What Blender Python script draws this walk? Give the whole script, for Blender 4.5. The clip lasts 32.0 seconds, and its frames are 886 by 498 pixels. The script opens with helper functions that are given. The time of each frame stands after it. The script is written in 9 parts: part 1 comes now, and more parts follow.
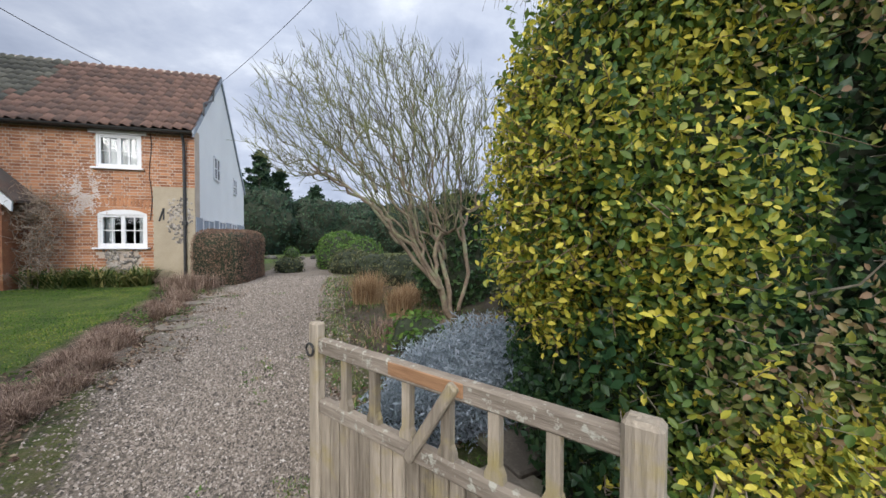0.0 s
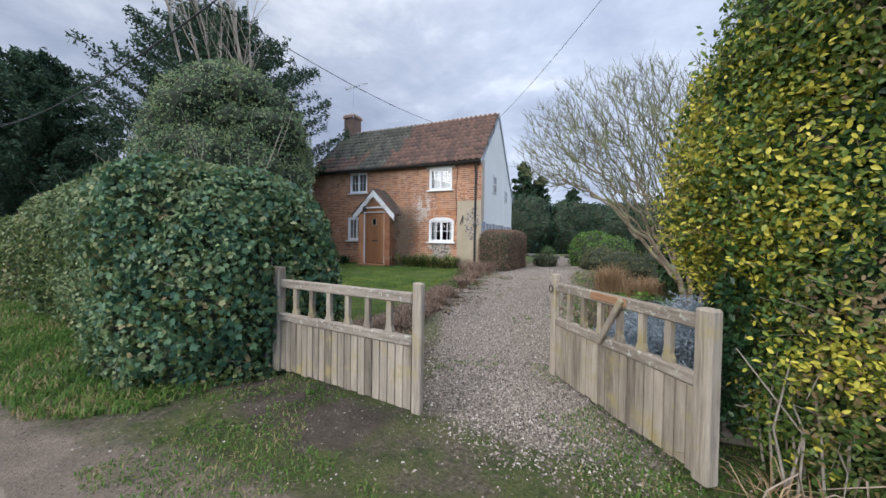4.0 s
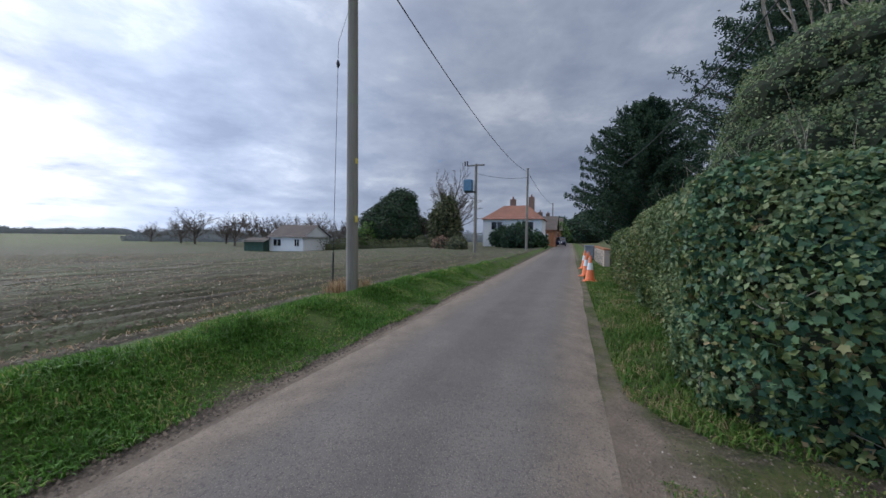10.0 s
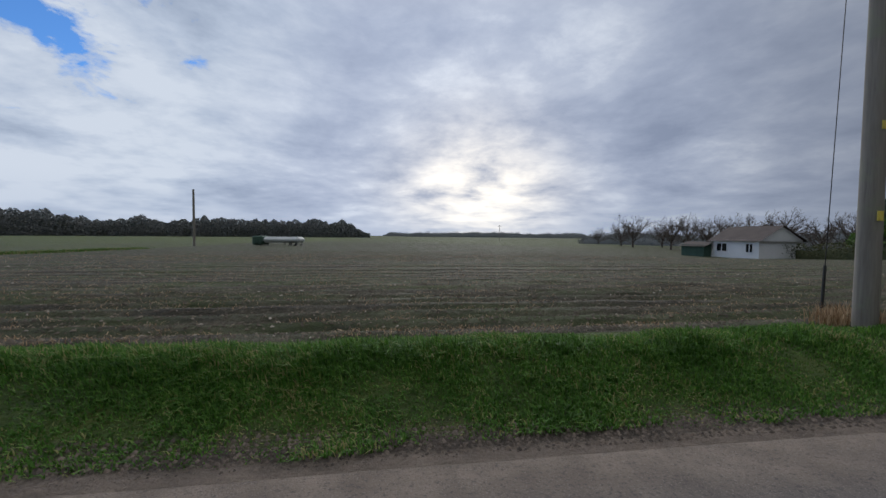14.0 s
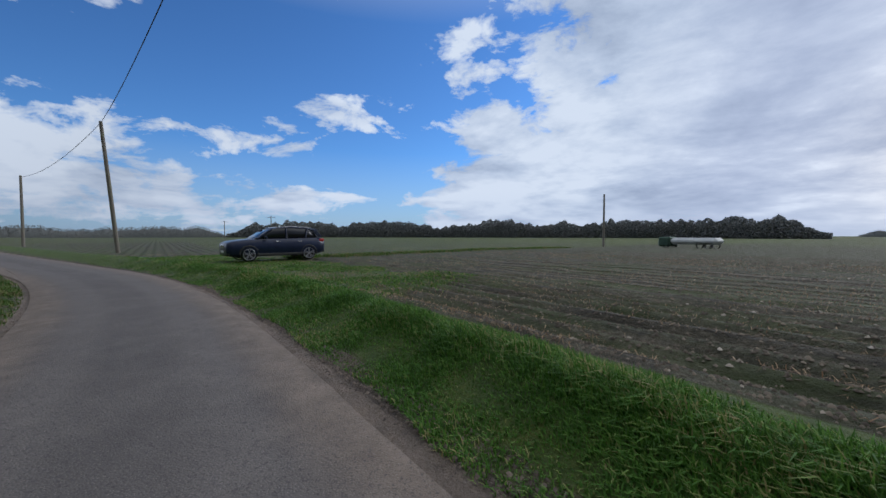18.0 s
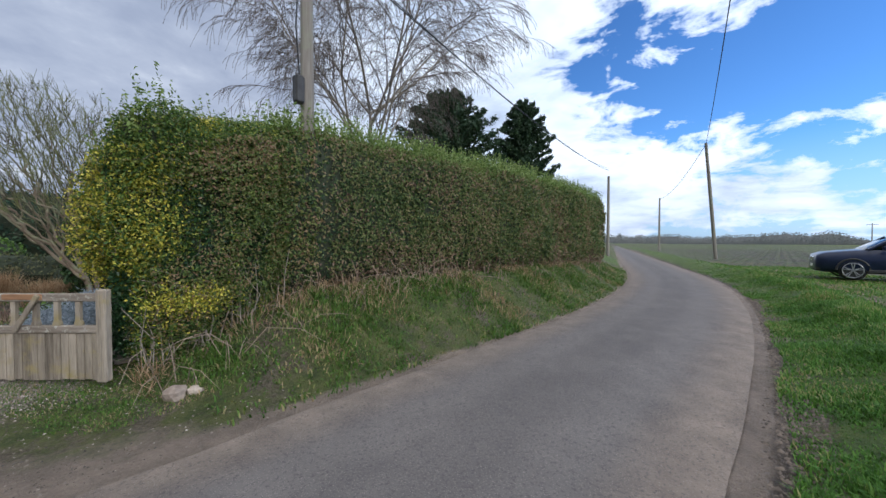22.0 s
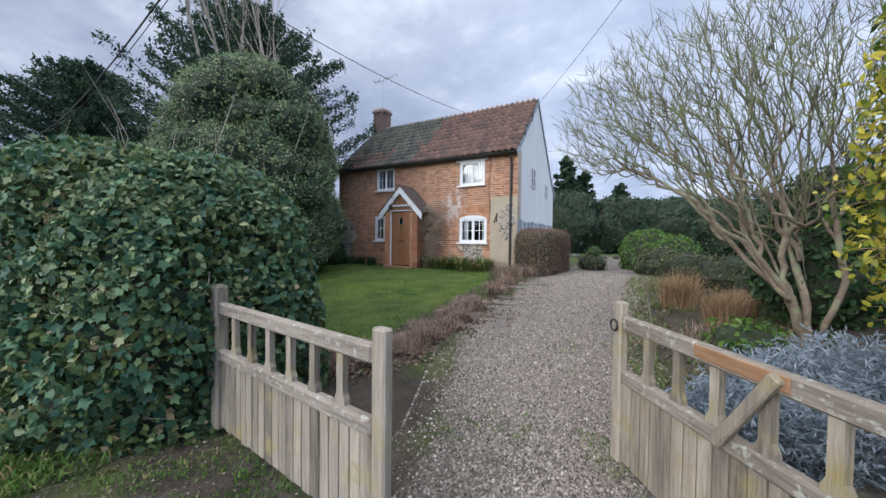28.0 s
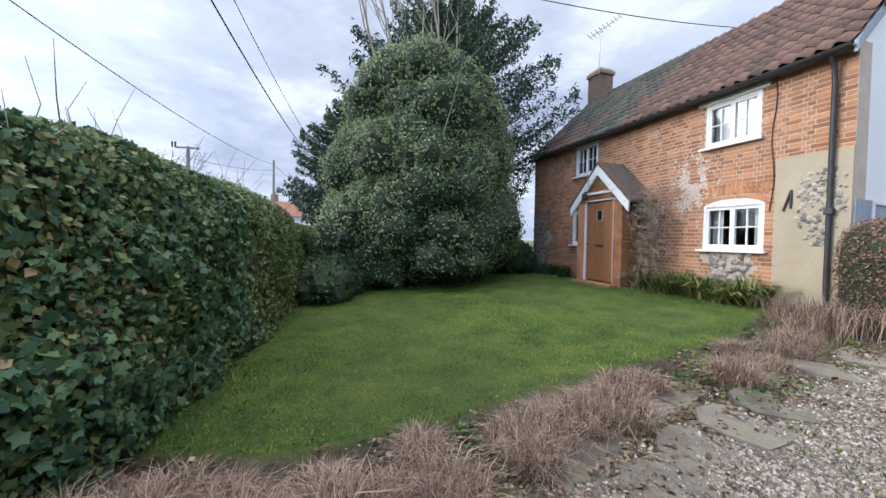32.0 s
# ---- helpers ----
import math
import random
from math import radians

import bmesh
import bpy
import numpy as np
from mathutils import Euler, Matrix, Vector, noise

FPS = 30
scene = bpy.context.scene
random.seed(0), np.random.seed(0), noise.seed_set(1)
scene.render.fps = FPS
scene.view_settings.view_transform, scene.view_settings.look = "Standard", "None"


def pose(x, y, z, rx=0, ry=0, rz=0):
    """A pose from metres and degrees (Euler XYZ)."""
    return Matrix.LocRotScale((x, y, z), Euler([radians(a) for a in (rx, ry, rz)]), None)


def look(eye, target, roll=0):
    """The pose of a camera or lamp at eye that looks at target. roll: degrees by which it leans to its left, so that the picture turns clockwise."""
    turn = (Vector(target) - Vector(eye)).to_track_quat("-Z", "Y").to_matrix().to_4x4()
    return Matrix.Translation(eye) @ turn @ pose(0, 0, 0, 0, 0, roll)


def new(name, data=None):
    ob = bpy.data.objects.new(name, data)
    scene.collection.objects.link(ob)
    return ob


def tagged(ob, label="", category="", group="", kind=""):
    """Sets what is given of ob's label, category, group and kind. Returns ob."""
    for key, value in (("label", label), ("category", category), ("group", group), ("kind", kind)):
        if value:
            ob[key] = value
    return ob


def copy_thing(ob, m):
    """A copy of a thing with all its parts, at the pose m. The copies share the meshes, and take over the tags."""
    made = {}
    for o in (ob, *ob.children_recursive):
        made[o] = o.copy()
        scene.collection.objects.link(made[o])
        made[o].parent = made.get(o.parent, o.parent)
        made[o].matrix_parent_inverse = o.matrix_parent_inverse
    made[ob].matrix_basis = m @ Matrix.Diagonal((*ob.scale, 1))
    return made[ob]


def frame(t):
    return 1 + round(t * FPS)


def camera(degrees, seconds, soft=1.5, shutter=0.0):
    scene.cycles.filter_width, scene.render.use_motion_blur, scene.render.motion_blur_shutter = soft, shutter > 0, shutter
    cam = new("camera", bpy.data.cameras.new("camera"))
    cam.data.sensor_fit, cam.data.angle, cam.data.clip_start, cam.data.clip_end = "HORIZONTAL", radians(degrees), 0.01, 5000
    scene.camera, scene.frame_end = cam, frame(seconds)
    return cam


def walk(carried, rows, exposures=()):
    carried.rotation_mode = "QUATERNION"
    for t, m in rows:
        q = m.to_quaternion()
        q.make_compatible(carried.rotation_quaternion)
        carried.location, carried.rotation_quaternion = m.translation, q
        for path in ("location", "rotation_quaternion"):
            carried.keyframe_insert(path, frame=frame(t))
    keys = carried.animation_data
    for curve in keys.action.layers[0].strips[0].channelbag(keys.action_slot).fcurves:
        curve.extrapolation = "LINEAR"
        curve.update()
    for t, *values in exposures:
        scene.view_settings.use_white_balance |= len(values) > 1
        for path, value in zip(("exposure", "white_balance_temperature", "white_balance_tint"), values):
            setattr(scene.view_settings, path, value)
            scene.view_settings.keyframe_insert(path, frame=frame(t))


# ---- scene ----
cam = camera(102.3, 32.0)
# seconds, x, y, z of the eye, then yaw, pitch and roll in degrees
ROWS = [
    (0.0, -0.027, -0.006, 1.566, -7.68, -1.30, -0.17),
    (0.5, 0.002, -0.278, 1.551, 6.62, -1.26, -0.16),
    (1.0, 0.013, -0.535, 1.510, 13.12, -1.01, -0.37),
    (1.5, 0.056, -0.735, 1.488, 20.14, -1.07, -0.49),
    (2.0, 0.119, -0.905, 1.454, 26.88, -0.98, -0.63),
    (2.5, 0.189, -1.132, 1.420, 28.09, -1.07, -0.58),
    (4.5, 0.538, -1.623, 1.411, 34.25, -1.24, -0.71),
    (5.0, 0.574, -1.674, 1.415, 36.99, -1.28, -0.48),
    (5.5, 0.561, -1.738, 1.435, 40.60, -1.41, -0.81),
    (6.0, 0.555, -1.788, 1.448, 46.27, -1.50, -0.69),
    (6.5, 0.530, -1.834, 1.456, 51.73, -1.62, -0.71),
    (7.0, 0.509, -1.885, 1.467, 57.99, -1.61, -0.92),
    (7.5, 0.477, -1.917, 1.480, 64.69, -1.56, -0.75),
    (8.0, 0.381, -1.873, 1.493, 71.06, -1.70, -0.82),
    (8.5, 0.267, -1.776, 1.490, 77.49, -1.64, -0.82),
    (9.0, 0.204, -1.690, 1.480, 83.66, -1.91, -1.05),
    (9.5, 0.141, -1.615, 1.486, 94.74, -1.72, -0.80),
    (10.0, 0.006, -1.502, 1.488, 109.72, -1.93, -0.70),
    (10.5, -0.051, -1.464, 1.476, 121.72, -2.09, -0.62),
    (11.0, -0.121, -1.426, 1.464, 133.98, -1.86, -0.65),
    (11.5, -0.265, -1.448, 1.464, 144.28, -2.02, -0.62),
    (12.0, -0.336, -1.469, 1.464, 151.74, -2.02, -0.49),
    (12.5, -0.337, -1.515, 1.485, 156.93, -1.95, -0.65),
    (13.0, -0.250, -1.585, 1.516, 160.79, -2.22, -0.48),
    (13.5, -0.127, -1.703, 1.519, 165.63, -2.15, -0.43),
    (14.0, -0.022, -1.787, 1.528, 172.47, -2.09, -0.47),
    (14.5, 0.020, -1.887, 1.526, 180.37, -2.34, -0.32),
    (16.5, 0.366, -2.372, 1.485, 204.97, -2.37, -0.40),
    (17.0, 0.528, -2.494, 1.479, 210.39, -2.00, -0.10),
    (17.5, 0.696, -2.663, 1.502, 220.18, -2.25, -0.14),
    (18.0, 0.808, -2.814, 1.475, 231.30, -2.15, -0.05),
    (18.5, 0.809, -2.973, 1.474, 243.73, -2.11, 0.25),
    (19.0, 0.817, -3.230, 1.456, 258.03, -1.77, -0.01),
    (19.5, 0.781, -3.483, 1.431, 270.28, -1.82, 0.28),
    (20.0, 0.684, -3.696, 1.419, 277.11, -1.62, -0.01),
    (20.5, 0.577, -3.888, 1.455, 285.35, -1.42, 0.25),
    (21.0, 0.513, -4.064, 1.499, 296.07, -1.47, 0.06),
    (21.5, 0.443, -4.192, 1.515, 304.63, -1.55, -0.26),
    (22.0, 0.413, -4.318, 1.580, 313.39, -1.23, -0.12),
    (22.5, 0.432, -4.372, 1.603, 323.89, -1.46, -0.06),
    (23.0, 0.404, -4.364, 1.592, 334.56, -1.46, -0.24),
    (23.5, 0.348, -4.317, 1.594, 342.00, -1.41, -0.32),
    (24.0, 0.315, -4.263, 1.602, 350.63, -1.50, -0.39),
    (24.5, 0.250, -4.195, 1.596, 360.90, -1.62, -0.15),
    (25.0, 0.173, -3.988, 1.562, 366.86, -1.59, -0.49),
    (25.5, 0.151, -3.609, 1.507, 370.10, -1.39, -0.71),
    (27.5, 0.212, -1.072, 1.448, 389.56, -1.62, -0.73),
    (28.0, 0.036, -0.394, 1.484, 398.17, -1.53, -0.69),
    (28.5, -0.211, 0.168, 1.495, 409.07, -1.58, -0.68),
    (29.0, -0.562, 0.670, 1.518, 417.16, -2.02, -0.45),
    (29.5, -1.030, 1.189, 1.479, 421.29, -1.52, -0.79),
    (30.0, -1.341, 1.745, 1.490, 422.73, -2.10, -1.18),
    (30.5, -1.463, 2.197, 1.472, 424.24, -1.62, -1.18),
    (31.0, -1.440, 2.623, 1.462, 426.54, -1.77, -1.04),
    (31.5, -1.418, 3.016, 1.461, 434.73, -1.79, -0.79),
    (32.0, -1.361, 3.350, 1.496, 438.34, -1.59, -0.93),
]
EXPOSURES = [(0.0, 0.35, 6100, 10), (2.5, 0.35, 5900, 10), (5.0, 0.38, 5850, 10), (7.0, 0.13, 5650, 10), (9.0, 0.05, 5700, 10), (10.0, -0.33, 5750, 10), (11.0, -0.96, 5700, 10), (12.0, -1.11, 5800, 10), (14.0, -1.08, 5950, 10), (17.0, -1.06, 5850, 10), (19.0, -0.76, 5700, 10), (21.0, -0.19, 5700, 10), (23.0, -0.04, 5850, 10), (25.0, 0.36, 5850, 10), (28.0, 0.36, 5700, 10), (29.0, 0.6, 5750, 10), (30.0, 0.88, 5850, 10), (32.0, 0.78, 5850, 10)]
walk(cam, [(t, pose(x, y, z, 90 + pitch, roll, yaw)) for t, x, y, z, yaw, pitch, roll in ROWS], EXPOSURES)

# ---- world and light ----
SUN_YAW, SUN_ELEV = 166.0, 24.0


def link(nt, a, b):
    nt.links.new(a, b)


def node(nt, kind, **values):
    n = nt.nodes.new(kind)
    for k, v in values.items():
        if k in n.inputs:
            n.inputs[k].default_value = v
    return n


def calc(nt, op, a, b=None, c=None, clamp=False):
    n = nt.nodes.new("ShaderNodeMath")
    n.operation, n.use_clamp = op, clamp
    for i, v in enumerate((a, b, c)):
        if v is None:
            continue
        if isinstance(v, (int, float)):
            n.inputs[i].default_value = v
        else:
            nt.links.new(v, n.inputs[i])
    return n.outputs[0]


def ramp(nt, fac, stops, mode="LINEAR"):
    n = nt.nodes.new("ShaderNodeValToRGB")
    n.color_ramp.interpolation = mode
    el = n.color_ramp.elements
    while len(el) < len(stops):
        el.new(0.5)
    for e, (p, c) in zip(el, stops):
        e.position = p
        e.color = (*c, 1) if isinstance(c, (tuple, list)) else (c, c, c, 1)
    if fac is not None:
        nt.links.new(fac, n.inputs[0])
    return n.outputs[0]


def mix(nt, fac, a, b, blend="MIX"):
    n = nt.nodes.new("ShaderNodeMix")
    n.data_type, n.blend_type = "RGBA", blend
    for socket, v in ((n.inputs[0], fac), (n.inputs[6], a), (n.inputs[7], b)):
        if isinstance(v, (int, float)):
            socket.default_value = v
        elif isinstance(v, tuple):
            socket.default_value = (*v, 1)
        else:
            nt.links.new(v, socket)
    return n.outputs[2]


def dot(nt, vec, direction):
    n = nt.nodes.new("ShaderNodeVectorMath")
    n.operation = "DOT_PRODUCT"
    nt.links.new(vec, n.inputs[0])
    n.inputs[1].default_value = direction
    return n.outputs["Value"]


def towards(yaw, elev=0.0):
    a, e = radians(yaw), radians(elev)
    return (-math.sin(a) * math.cos(e), math.cos(a) * math.cos(e), math.sin(e))


world = bpy.data.worlds.new("sky")
scene.world = world
world.use_nodes = True
wt = world.node_tree
wt.nodes.clear()
way = node(wt, "ShaderNodeTexCoord").outputs["Generated"]
sky = wt.nodes.new("ShaderNodeTexSky")
sky.sky_type, sky.sun_disc = "NISHITA", False
sky.sun_elevation, sky.sun_rotation = radians(SUN_ELEV), radians(180 + (180 - SUN_YAW))
sky.air_density, sky.dust_density, sky.ozone_density = 1.0, 0.4, 2.0
sep = node(wt, "ShaderNodeSeparateXYZ")
link(wt, way, sep.inputs[0])
high = calc(wt, "ADD", calc(wt, "MAXIMUM", sep.outputs[2], 0.0), 0.16)
comb = node(wt, "ShaderNodeCombineXYZ")
link(wt, calc(wt, "DIVIDE", sep.outputs[0], high), comb.inputs[0])
link(wt, calc(wt, "DIVIDE", sep.outputs[1], high), comb.inputs[1])
flat = comb.outputs[0]


def sky_noise(scale, detail, rough, offset, distortion=0.0):
    m = node(wt, "ShaderNodeMapping")
    m.inputs["Location"].default_value = offset
    link(wt, flat, m.inputs[0])
    n = node(wt, "ShaderNodeTexNoise", Scale=scale, Detail=detail, Roughness=rough, Distortion=distortion)
    link(wt, m.outputs[0], n.inputs["Vector"])
    return n.outputs["Fac"]


big = sky_noise(0.55, 7.0, 0.55, (3.1, 1.7, 0.0), 0.4)
fine = sky_noise(1.9, 8.0, 0.56, (8.3, 2.2, 0.0), 0.15)
curl = node(wt, "ShaderNodeTexNoise", Scale=7.0, Detail=9.0, Roughness=0.62, Distortion=0.3)
flatter = node(wt, "ShaderNodeMapping")
flatter.inputs["Scale"].default_value = (1.0, 1.0, 2.2)
link(wt, way, flatter.inputs[0])
link(wt, flatter.outputs[0], curl.inputs["Vector"])
ragged = curl.outputs["Fac"]
bank = sky_noise(0.9, 8.0, 0.60, (1.3, 7.9, 0.0), 0.3)
clear = calc(wt, "SMOOTH_MIN", dot(wt, way, towards(-97.0, 22.0)), 1.0, 0.0)
cover = ramp(wt, clear, [(0.50, 0.80), (0.66, 0.54), (0.80, 0.20), (0.90, 0.0)])


def cloud_heap(yaw, elev, wide, tall, gain=0.6):
    """Cover that swells round one direction, wide and tall in degrees to either side."""
    a = radians(yaw)
    u = calc(wt, "DIVIDE", dot(wt, way, (math.cos(a), math.sin(a), 0.0)), math.sin(radians(wide)))
    v = calc(wt, "DIVIDE", calc(wt, "SUBTRACT", sep.outputs[2], math.sin(radians(elev))), math.sin(radians(tall)))
    d = calc(wt, "SQRT", calc(wt, "ADD", calc(wt, "MULTIPLY", u, u), calc(wt, "MULTIPLY", v, v)))
    front = ramp(wt, dot(wt, way, towards(yaw)), [(0.0, 0.0), (0.2, 1.0)])
    return calc(wt, "MULTIPLY", ramp(wt, d, [(0.0, gain), (1.0, 0.0)]), front)


for spot in ((-59, 10, 22, 18, 0.85), (-52, 29, 17, 13, 0.5), (-77, 7, 22, 12, 0.50), (-94, 4, 17, 6, 0.34), (-80, 33, 22, 11, 0.52), (-116, 18, 20, 4.2, 0.36), (-104, 13.5, 14, 3.4, 0.30), (-131, 26, 7, 6, 0.30), (-134, 17, 7, 5, 0.30), (-108, 5.5, 14, 3.0, 0.30), (-143, 5, 21, 14, 0.55)):
    cover = calc(wt, "ADD", cover, cloud_heap(*spot))
rag = calc(wt, "ADD", calc(wt, "MULTIPLY", calc(wt, "SUBTRACT", ragged, 0.5), 1.55), calc(wt, "MULTIPLY", calc(wt, "SUBTRACT", calc(wt, "ADD", calc(wt, "MULTIPLY", big, 0.5), calc(wt, "MULTIPLY", fine, 0.5)), 0.5), 0.9))
amount = calc(wt, "ADD", rag, cover)
cloud = ramp(wt, amount, [(0.22, 0.0), (0.29, 0.55), (0.40, 1.0)])
shade = calc(wt, "ADD", calc(wt, "MULTIPLY", bank, 0.50), calc(wt, "ADD", calc(wt, "MULTIPLY", fine, 0.30), calc(wt, "MULTIPLY", ragged, 0.20)))
grey = ramp(wt, shade, [(0.36, (0.33, 0.37, 0.47)), (0.47, (0.45, 0.49, 0.59)), (0.54, (0.56, 0.595, 0.68)), (0.62, (0.80, 0.82, 0.86))])
white = ramp(wt, shade, [(0.38, (0.34, 0.39, 0.48)), (0.47, (0.52, 0.57, 0.65)), (0.55, (0.70, 0.73, 0.77))])
near_clear = ramp(wt, clear, [(0.36, 0.0), (0.60, 1.0)])
white = mix(wt, ramp(wt, dot(wt, way, towards(-50.0, 22.0)), [(0.80, 0.0), (0.97, 1.0)]), white, mix(wt, 1.0, white, (1.5, 1.5, 1.5), "MULTIPLY"))
body = mix(wt, near_clear, grey, white)
glow = calc(wt, "POWER", calc(wt, "MAXIMUM", dot(wt, way, towards(SUN_YAW + 1.0, 5.0)), 0.0), 55.0)
glow_tex = calc(wt, "MULTIPLY", glow, ramp(wt, shade, [(0.40, 0.15), (0.56, 1.0)]))
body = mix(wt, calc(wt, "MULTIPLY", glow_tex, 1.0, clamp=True), body, (1.75, 1.52, 1.18))
low = ramp(wt, sep.outputs[2], [(0.0, 0.55), (0.12, 0.0)])
body = mix(wt, low, body, (0.52, 0.57, 0.66))
hue = mix(wt, 1.0, sky.outputs[0], (0.070, 0.106, 0.150), "MULTIPLY")
hue = mix(wt, ramp(wt, sep.outputs[2], [(0.0, 0.75), (0.22, 0.0)]), hue, (0.35, 0.44, 0.58))
final = mix(wt, cloud, hue, body)
# brightened towards the unseen zenith to light the ground, as overcast skies brighten there
lift = calc(wt, "ADD", calc(wt, "MULTIPLY", ramp(wt, sep.outputs[2], [(0.48, 0.0), (0.95, 1.0)], "EASE"), 1.5), 1.0)
# and brighter on the sun's side than opposite it
lift = calc(wt, "MULTIPLY", lift, calc(wt, "ADD", calc(wt, "MULTIPLY", ramp(wt, calc(wt, "ADD", calc(wt, "MULTIPLY", dot(wt, way, towards(207.0, 5.0)), 0.5), 0.5), [(0.38, 0.0), (0.92, 1.0)], "EASE"), 1.0), 1.0))
lift = calc(wt, "MULTIPLY", lift, ramp(wt, dot(wt, way, towards(78.0, 18.0)), [(0.55, 1.0), (0.95, 0.74)]))
bg = node(wt, "ShaderNodeBackground", Strength=1.0)
link(wt, lift, bg.inputs[1])
over = mix(wt, ramp(wt, sep.outputs[2], [(0.50, 0.0), (0.80, 0.85)]), final, (0.60, 0.575, 0.54))
link(wt, over, bg.inputs[0])
link(wt, bg.outputs[0], node(wt, "ShaderNodeOutputWorld").inputs[0])

sun = new("sun", bpy.data.lights.new("sun", "SUN"))
sun.data.energy, sun.data.angle, sun.data.color = 1.7, radians(30), (1.0, 0.93, 0.84)
sun.matrix_world = look(Vector(towards(SUN_YAW, SUN_ELEV)) * 60, (0, 0, 0))

# ---- materials ----
MATS = {}


def material(name):
    m = bpy.data.materials.new(name)
    m.use_nodes = True
    nt = m.node_tree
    nt.nodes.clear()
    out = nt.nodes.new("ShaderNodeOutputMaterial")
    bsdf = nt.nodes.new("ShaderNodeBsdfPrincipled")
    nt.links.new(bsdf.outputs[0], out.inputs[0])
    MATS[name] = m
    return m, nt, bsdf


def tex(nt, scale, detail=4.0, rough=0.55, coord="Object", stretch=None, kind="noise", distortion=0.0):
    v = nt.nodes.new("ShaderNodeTexCoord").outputs[coord]
    if stretch:
        mp = nt.nodes.new("ShaderNodeMapping")
        mp.inputs["Scale"].default_value = stretch
        nt.links.new(v, mp.inputs[0])
        v = mp.outputs[0]
    if kind == "noise":
        n = node(nt, "ShaderNodeTexNoise", Scale=scale, Detail=detail, Roughness=rough, Distortion=distortion)
    else:
        n = node(nt, "ShaderNodeTexVoronoi", Scale=scale)
        n.feature = "F1" if kind == "voronoi" else "DISTANCE_TO_EDGE"
    nt.links.new(v, n.inputs["Vector"])
    return n.outputs[0]


def bump(nt, bsdf, height, strength=0.4, distance=0.02):
    b = node(nt, "ShaderNodeBump", Strength=strength, Distance=distance)
    nt.links.new(height, b.inputs["Height"])
    nt.links.new(b.outputs[0], bsdf.inputs["Normal"])


def rough_surface(name, dark, light, scale=6.0, rough=0.85, fine=60.0, stretch=None, coord="Object", strength=0.35, metal=0.0, spread=0.0, stain=None, distance=0.01):
    """A surface with broad mottling and fine grain; spread varies it from piece to piece; stain is a colour and its scale."""
    m, nt, b = material(name)
    a = tex(nt, scale, 5, 0.6, coord, stretch)
    f = tex(nt, fine, 4, 0.6, coord, stretch)
    fac = calc(nt, "ADD", calc(nt, "MULTIPLY", a, 0.62), calc(nt, "MULTIPLY", f, 0.38))
    if spread:
        rnd = nt.nodes.new("ShaderNodeObjectInfo").outputs["Random"]
        isl = nt.nodes.new("ShaderNodeNewGeometry").outputs["Random Per Island"]
        r = calc(nt, "SUBTRACT", calc(nt, "FRACT", calc(nt, "ADD", rnd, isl)), 0.5)
        fac = calc(nt, "ADD", fac, calc(nt, "MULTIPLY", r, spread))
    col = ramp(nt, fac, [(0.30, dark), (0.70, light)])
    if stain:
        colour, sscale, lo, hi = stain
        s = tex(nt, sscale, 6, 0.65, coord)
        col = mix(nt, ramp(nt, s, [(lo, 0.0), (hi, 1.0)]), col, colour)
    nt.links.new(col, b.inputs["Base Color"])
    b.inputs["Roughness"].default_value, b.inputs["Metallic"].default_value = rough, metal
    bump(nt, b, calc(nt, "ADD", f, calc(nt, "MULTIPLY", a, 0.5)), strength, distance)
    return m


def leafy(name, stops, rough=0.5, glow=0.25, patch=0.0, patch_scale=0.7, sheen=0.0):
    """Leaves: each one takes its own tone from stops; glow is the light that passes through."""
    m, nt, b = material(name)
    isl = nt.nodes.new("ShaderNodeNewGeometry").outputs["Random Per Island"]
    if patch:
        isl = calc(nt, "ADD", isl, calc(nt, "MULTIPLY", calc(nt, "SUBTRACT", tex(nt, patch_scale, 3), 0.5), patch))
    col = ramp(nt, isl, stops)
    nt.links.new(col, b.inputs["Base Color"])
    b.inputs["Roughness"].default_value = rough
    b.inputs["Specular IOR Level"].default_value = 0.25
    t = nt.nodes.new("ShaderNodeBsdfTranslucent")
    nt.links.new(col, t.inputs[0])
    mx = nt.nodes.new("ShaderNodeMixShader")
    mx.inputs[0].default_value = glow
    nt.links.new(b.outputs[0], mx.inputs[1])
    nt.links.new(t.outputs[0], mx.inputs[2])
    nt.links.new(mx.outputs[0], [n for n in nt.nodes if n.type == "OUTPUT_MATERIAL"][0].inputs[0])
    return m


rough_surface("old_oak", (0.095, 0.076, 0.054), (0.43, 0.365, 0.28), 8, 0.85, 60, (1, 1, 0.09), strength=0.9, spread=0.18, stain=((0.29, 0.235, 0.105), 4.0, 0.52, 0.70))
rough_surface("fresh_oak", (0.17, 0.085, 0.04), (0.38, 0.215, 0.11), 9, 0.8, 50, (0.15, 0.15, 1), strength=0.6)
rough_surface("old_rail", (0.10, 0.076, 0.055), (0.38, 0.325, 0.26), 8, 0.85, 55, (0.12, 0.12, 1), strength=0.8, spread=0.15, stain=((0.37, 0.355, 0.295), 26.0, 0.56, 0.63))
rough_surface("mossy_brick", (0.20, 0.06, 0.03), (0.30, 0.20, 0.10), 9, 0.9, 40)
rough_surface("brick_old", (0.10, 0.066, 0.052), (0.24, 0.155, 0.12), 3.0, 0.9, 45, strength=0.5, spread=0.4)
rough_surface("brick_red", (0.225, 0.09, 0.042), (0.50, 0.238, 0.115), 3.0, 0.85, 45, strength=0.5, spread=0.34, stain=((0.55, 0.42, 0.34), 1.3, 0.62, 0.76))
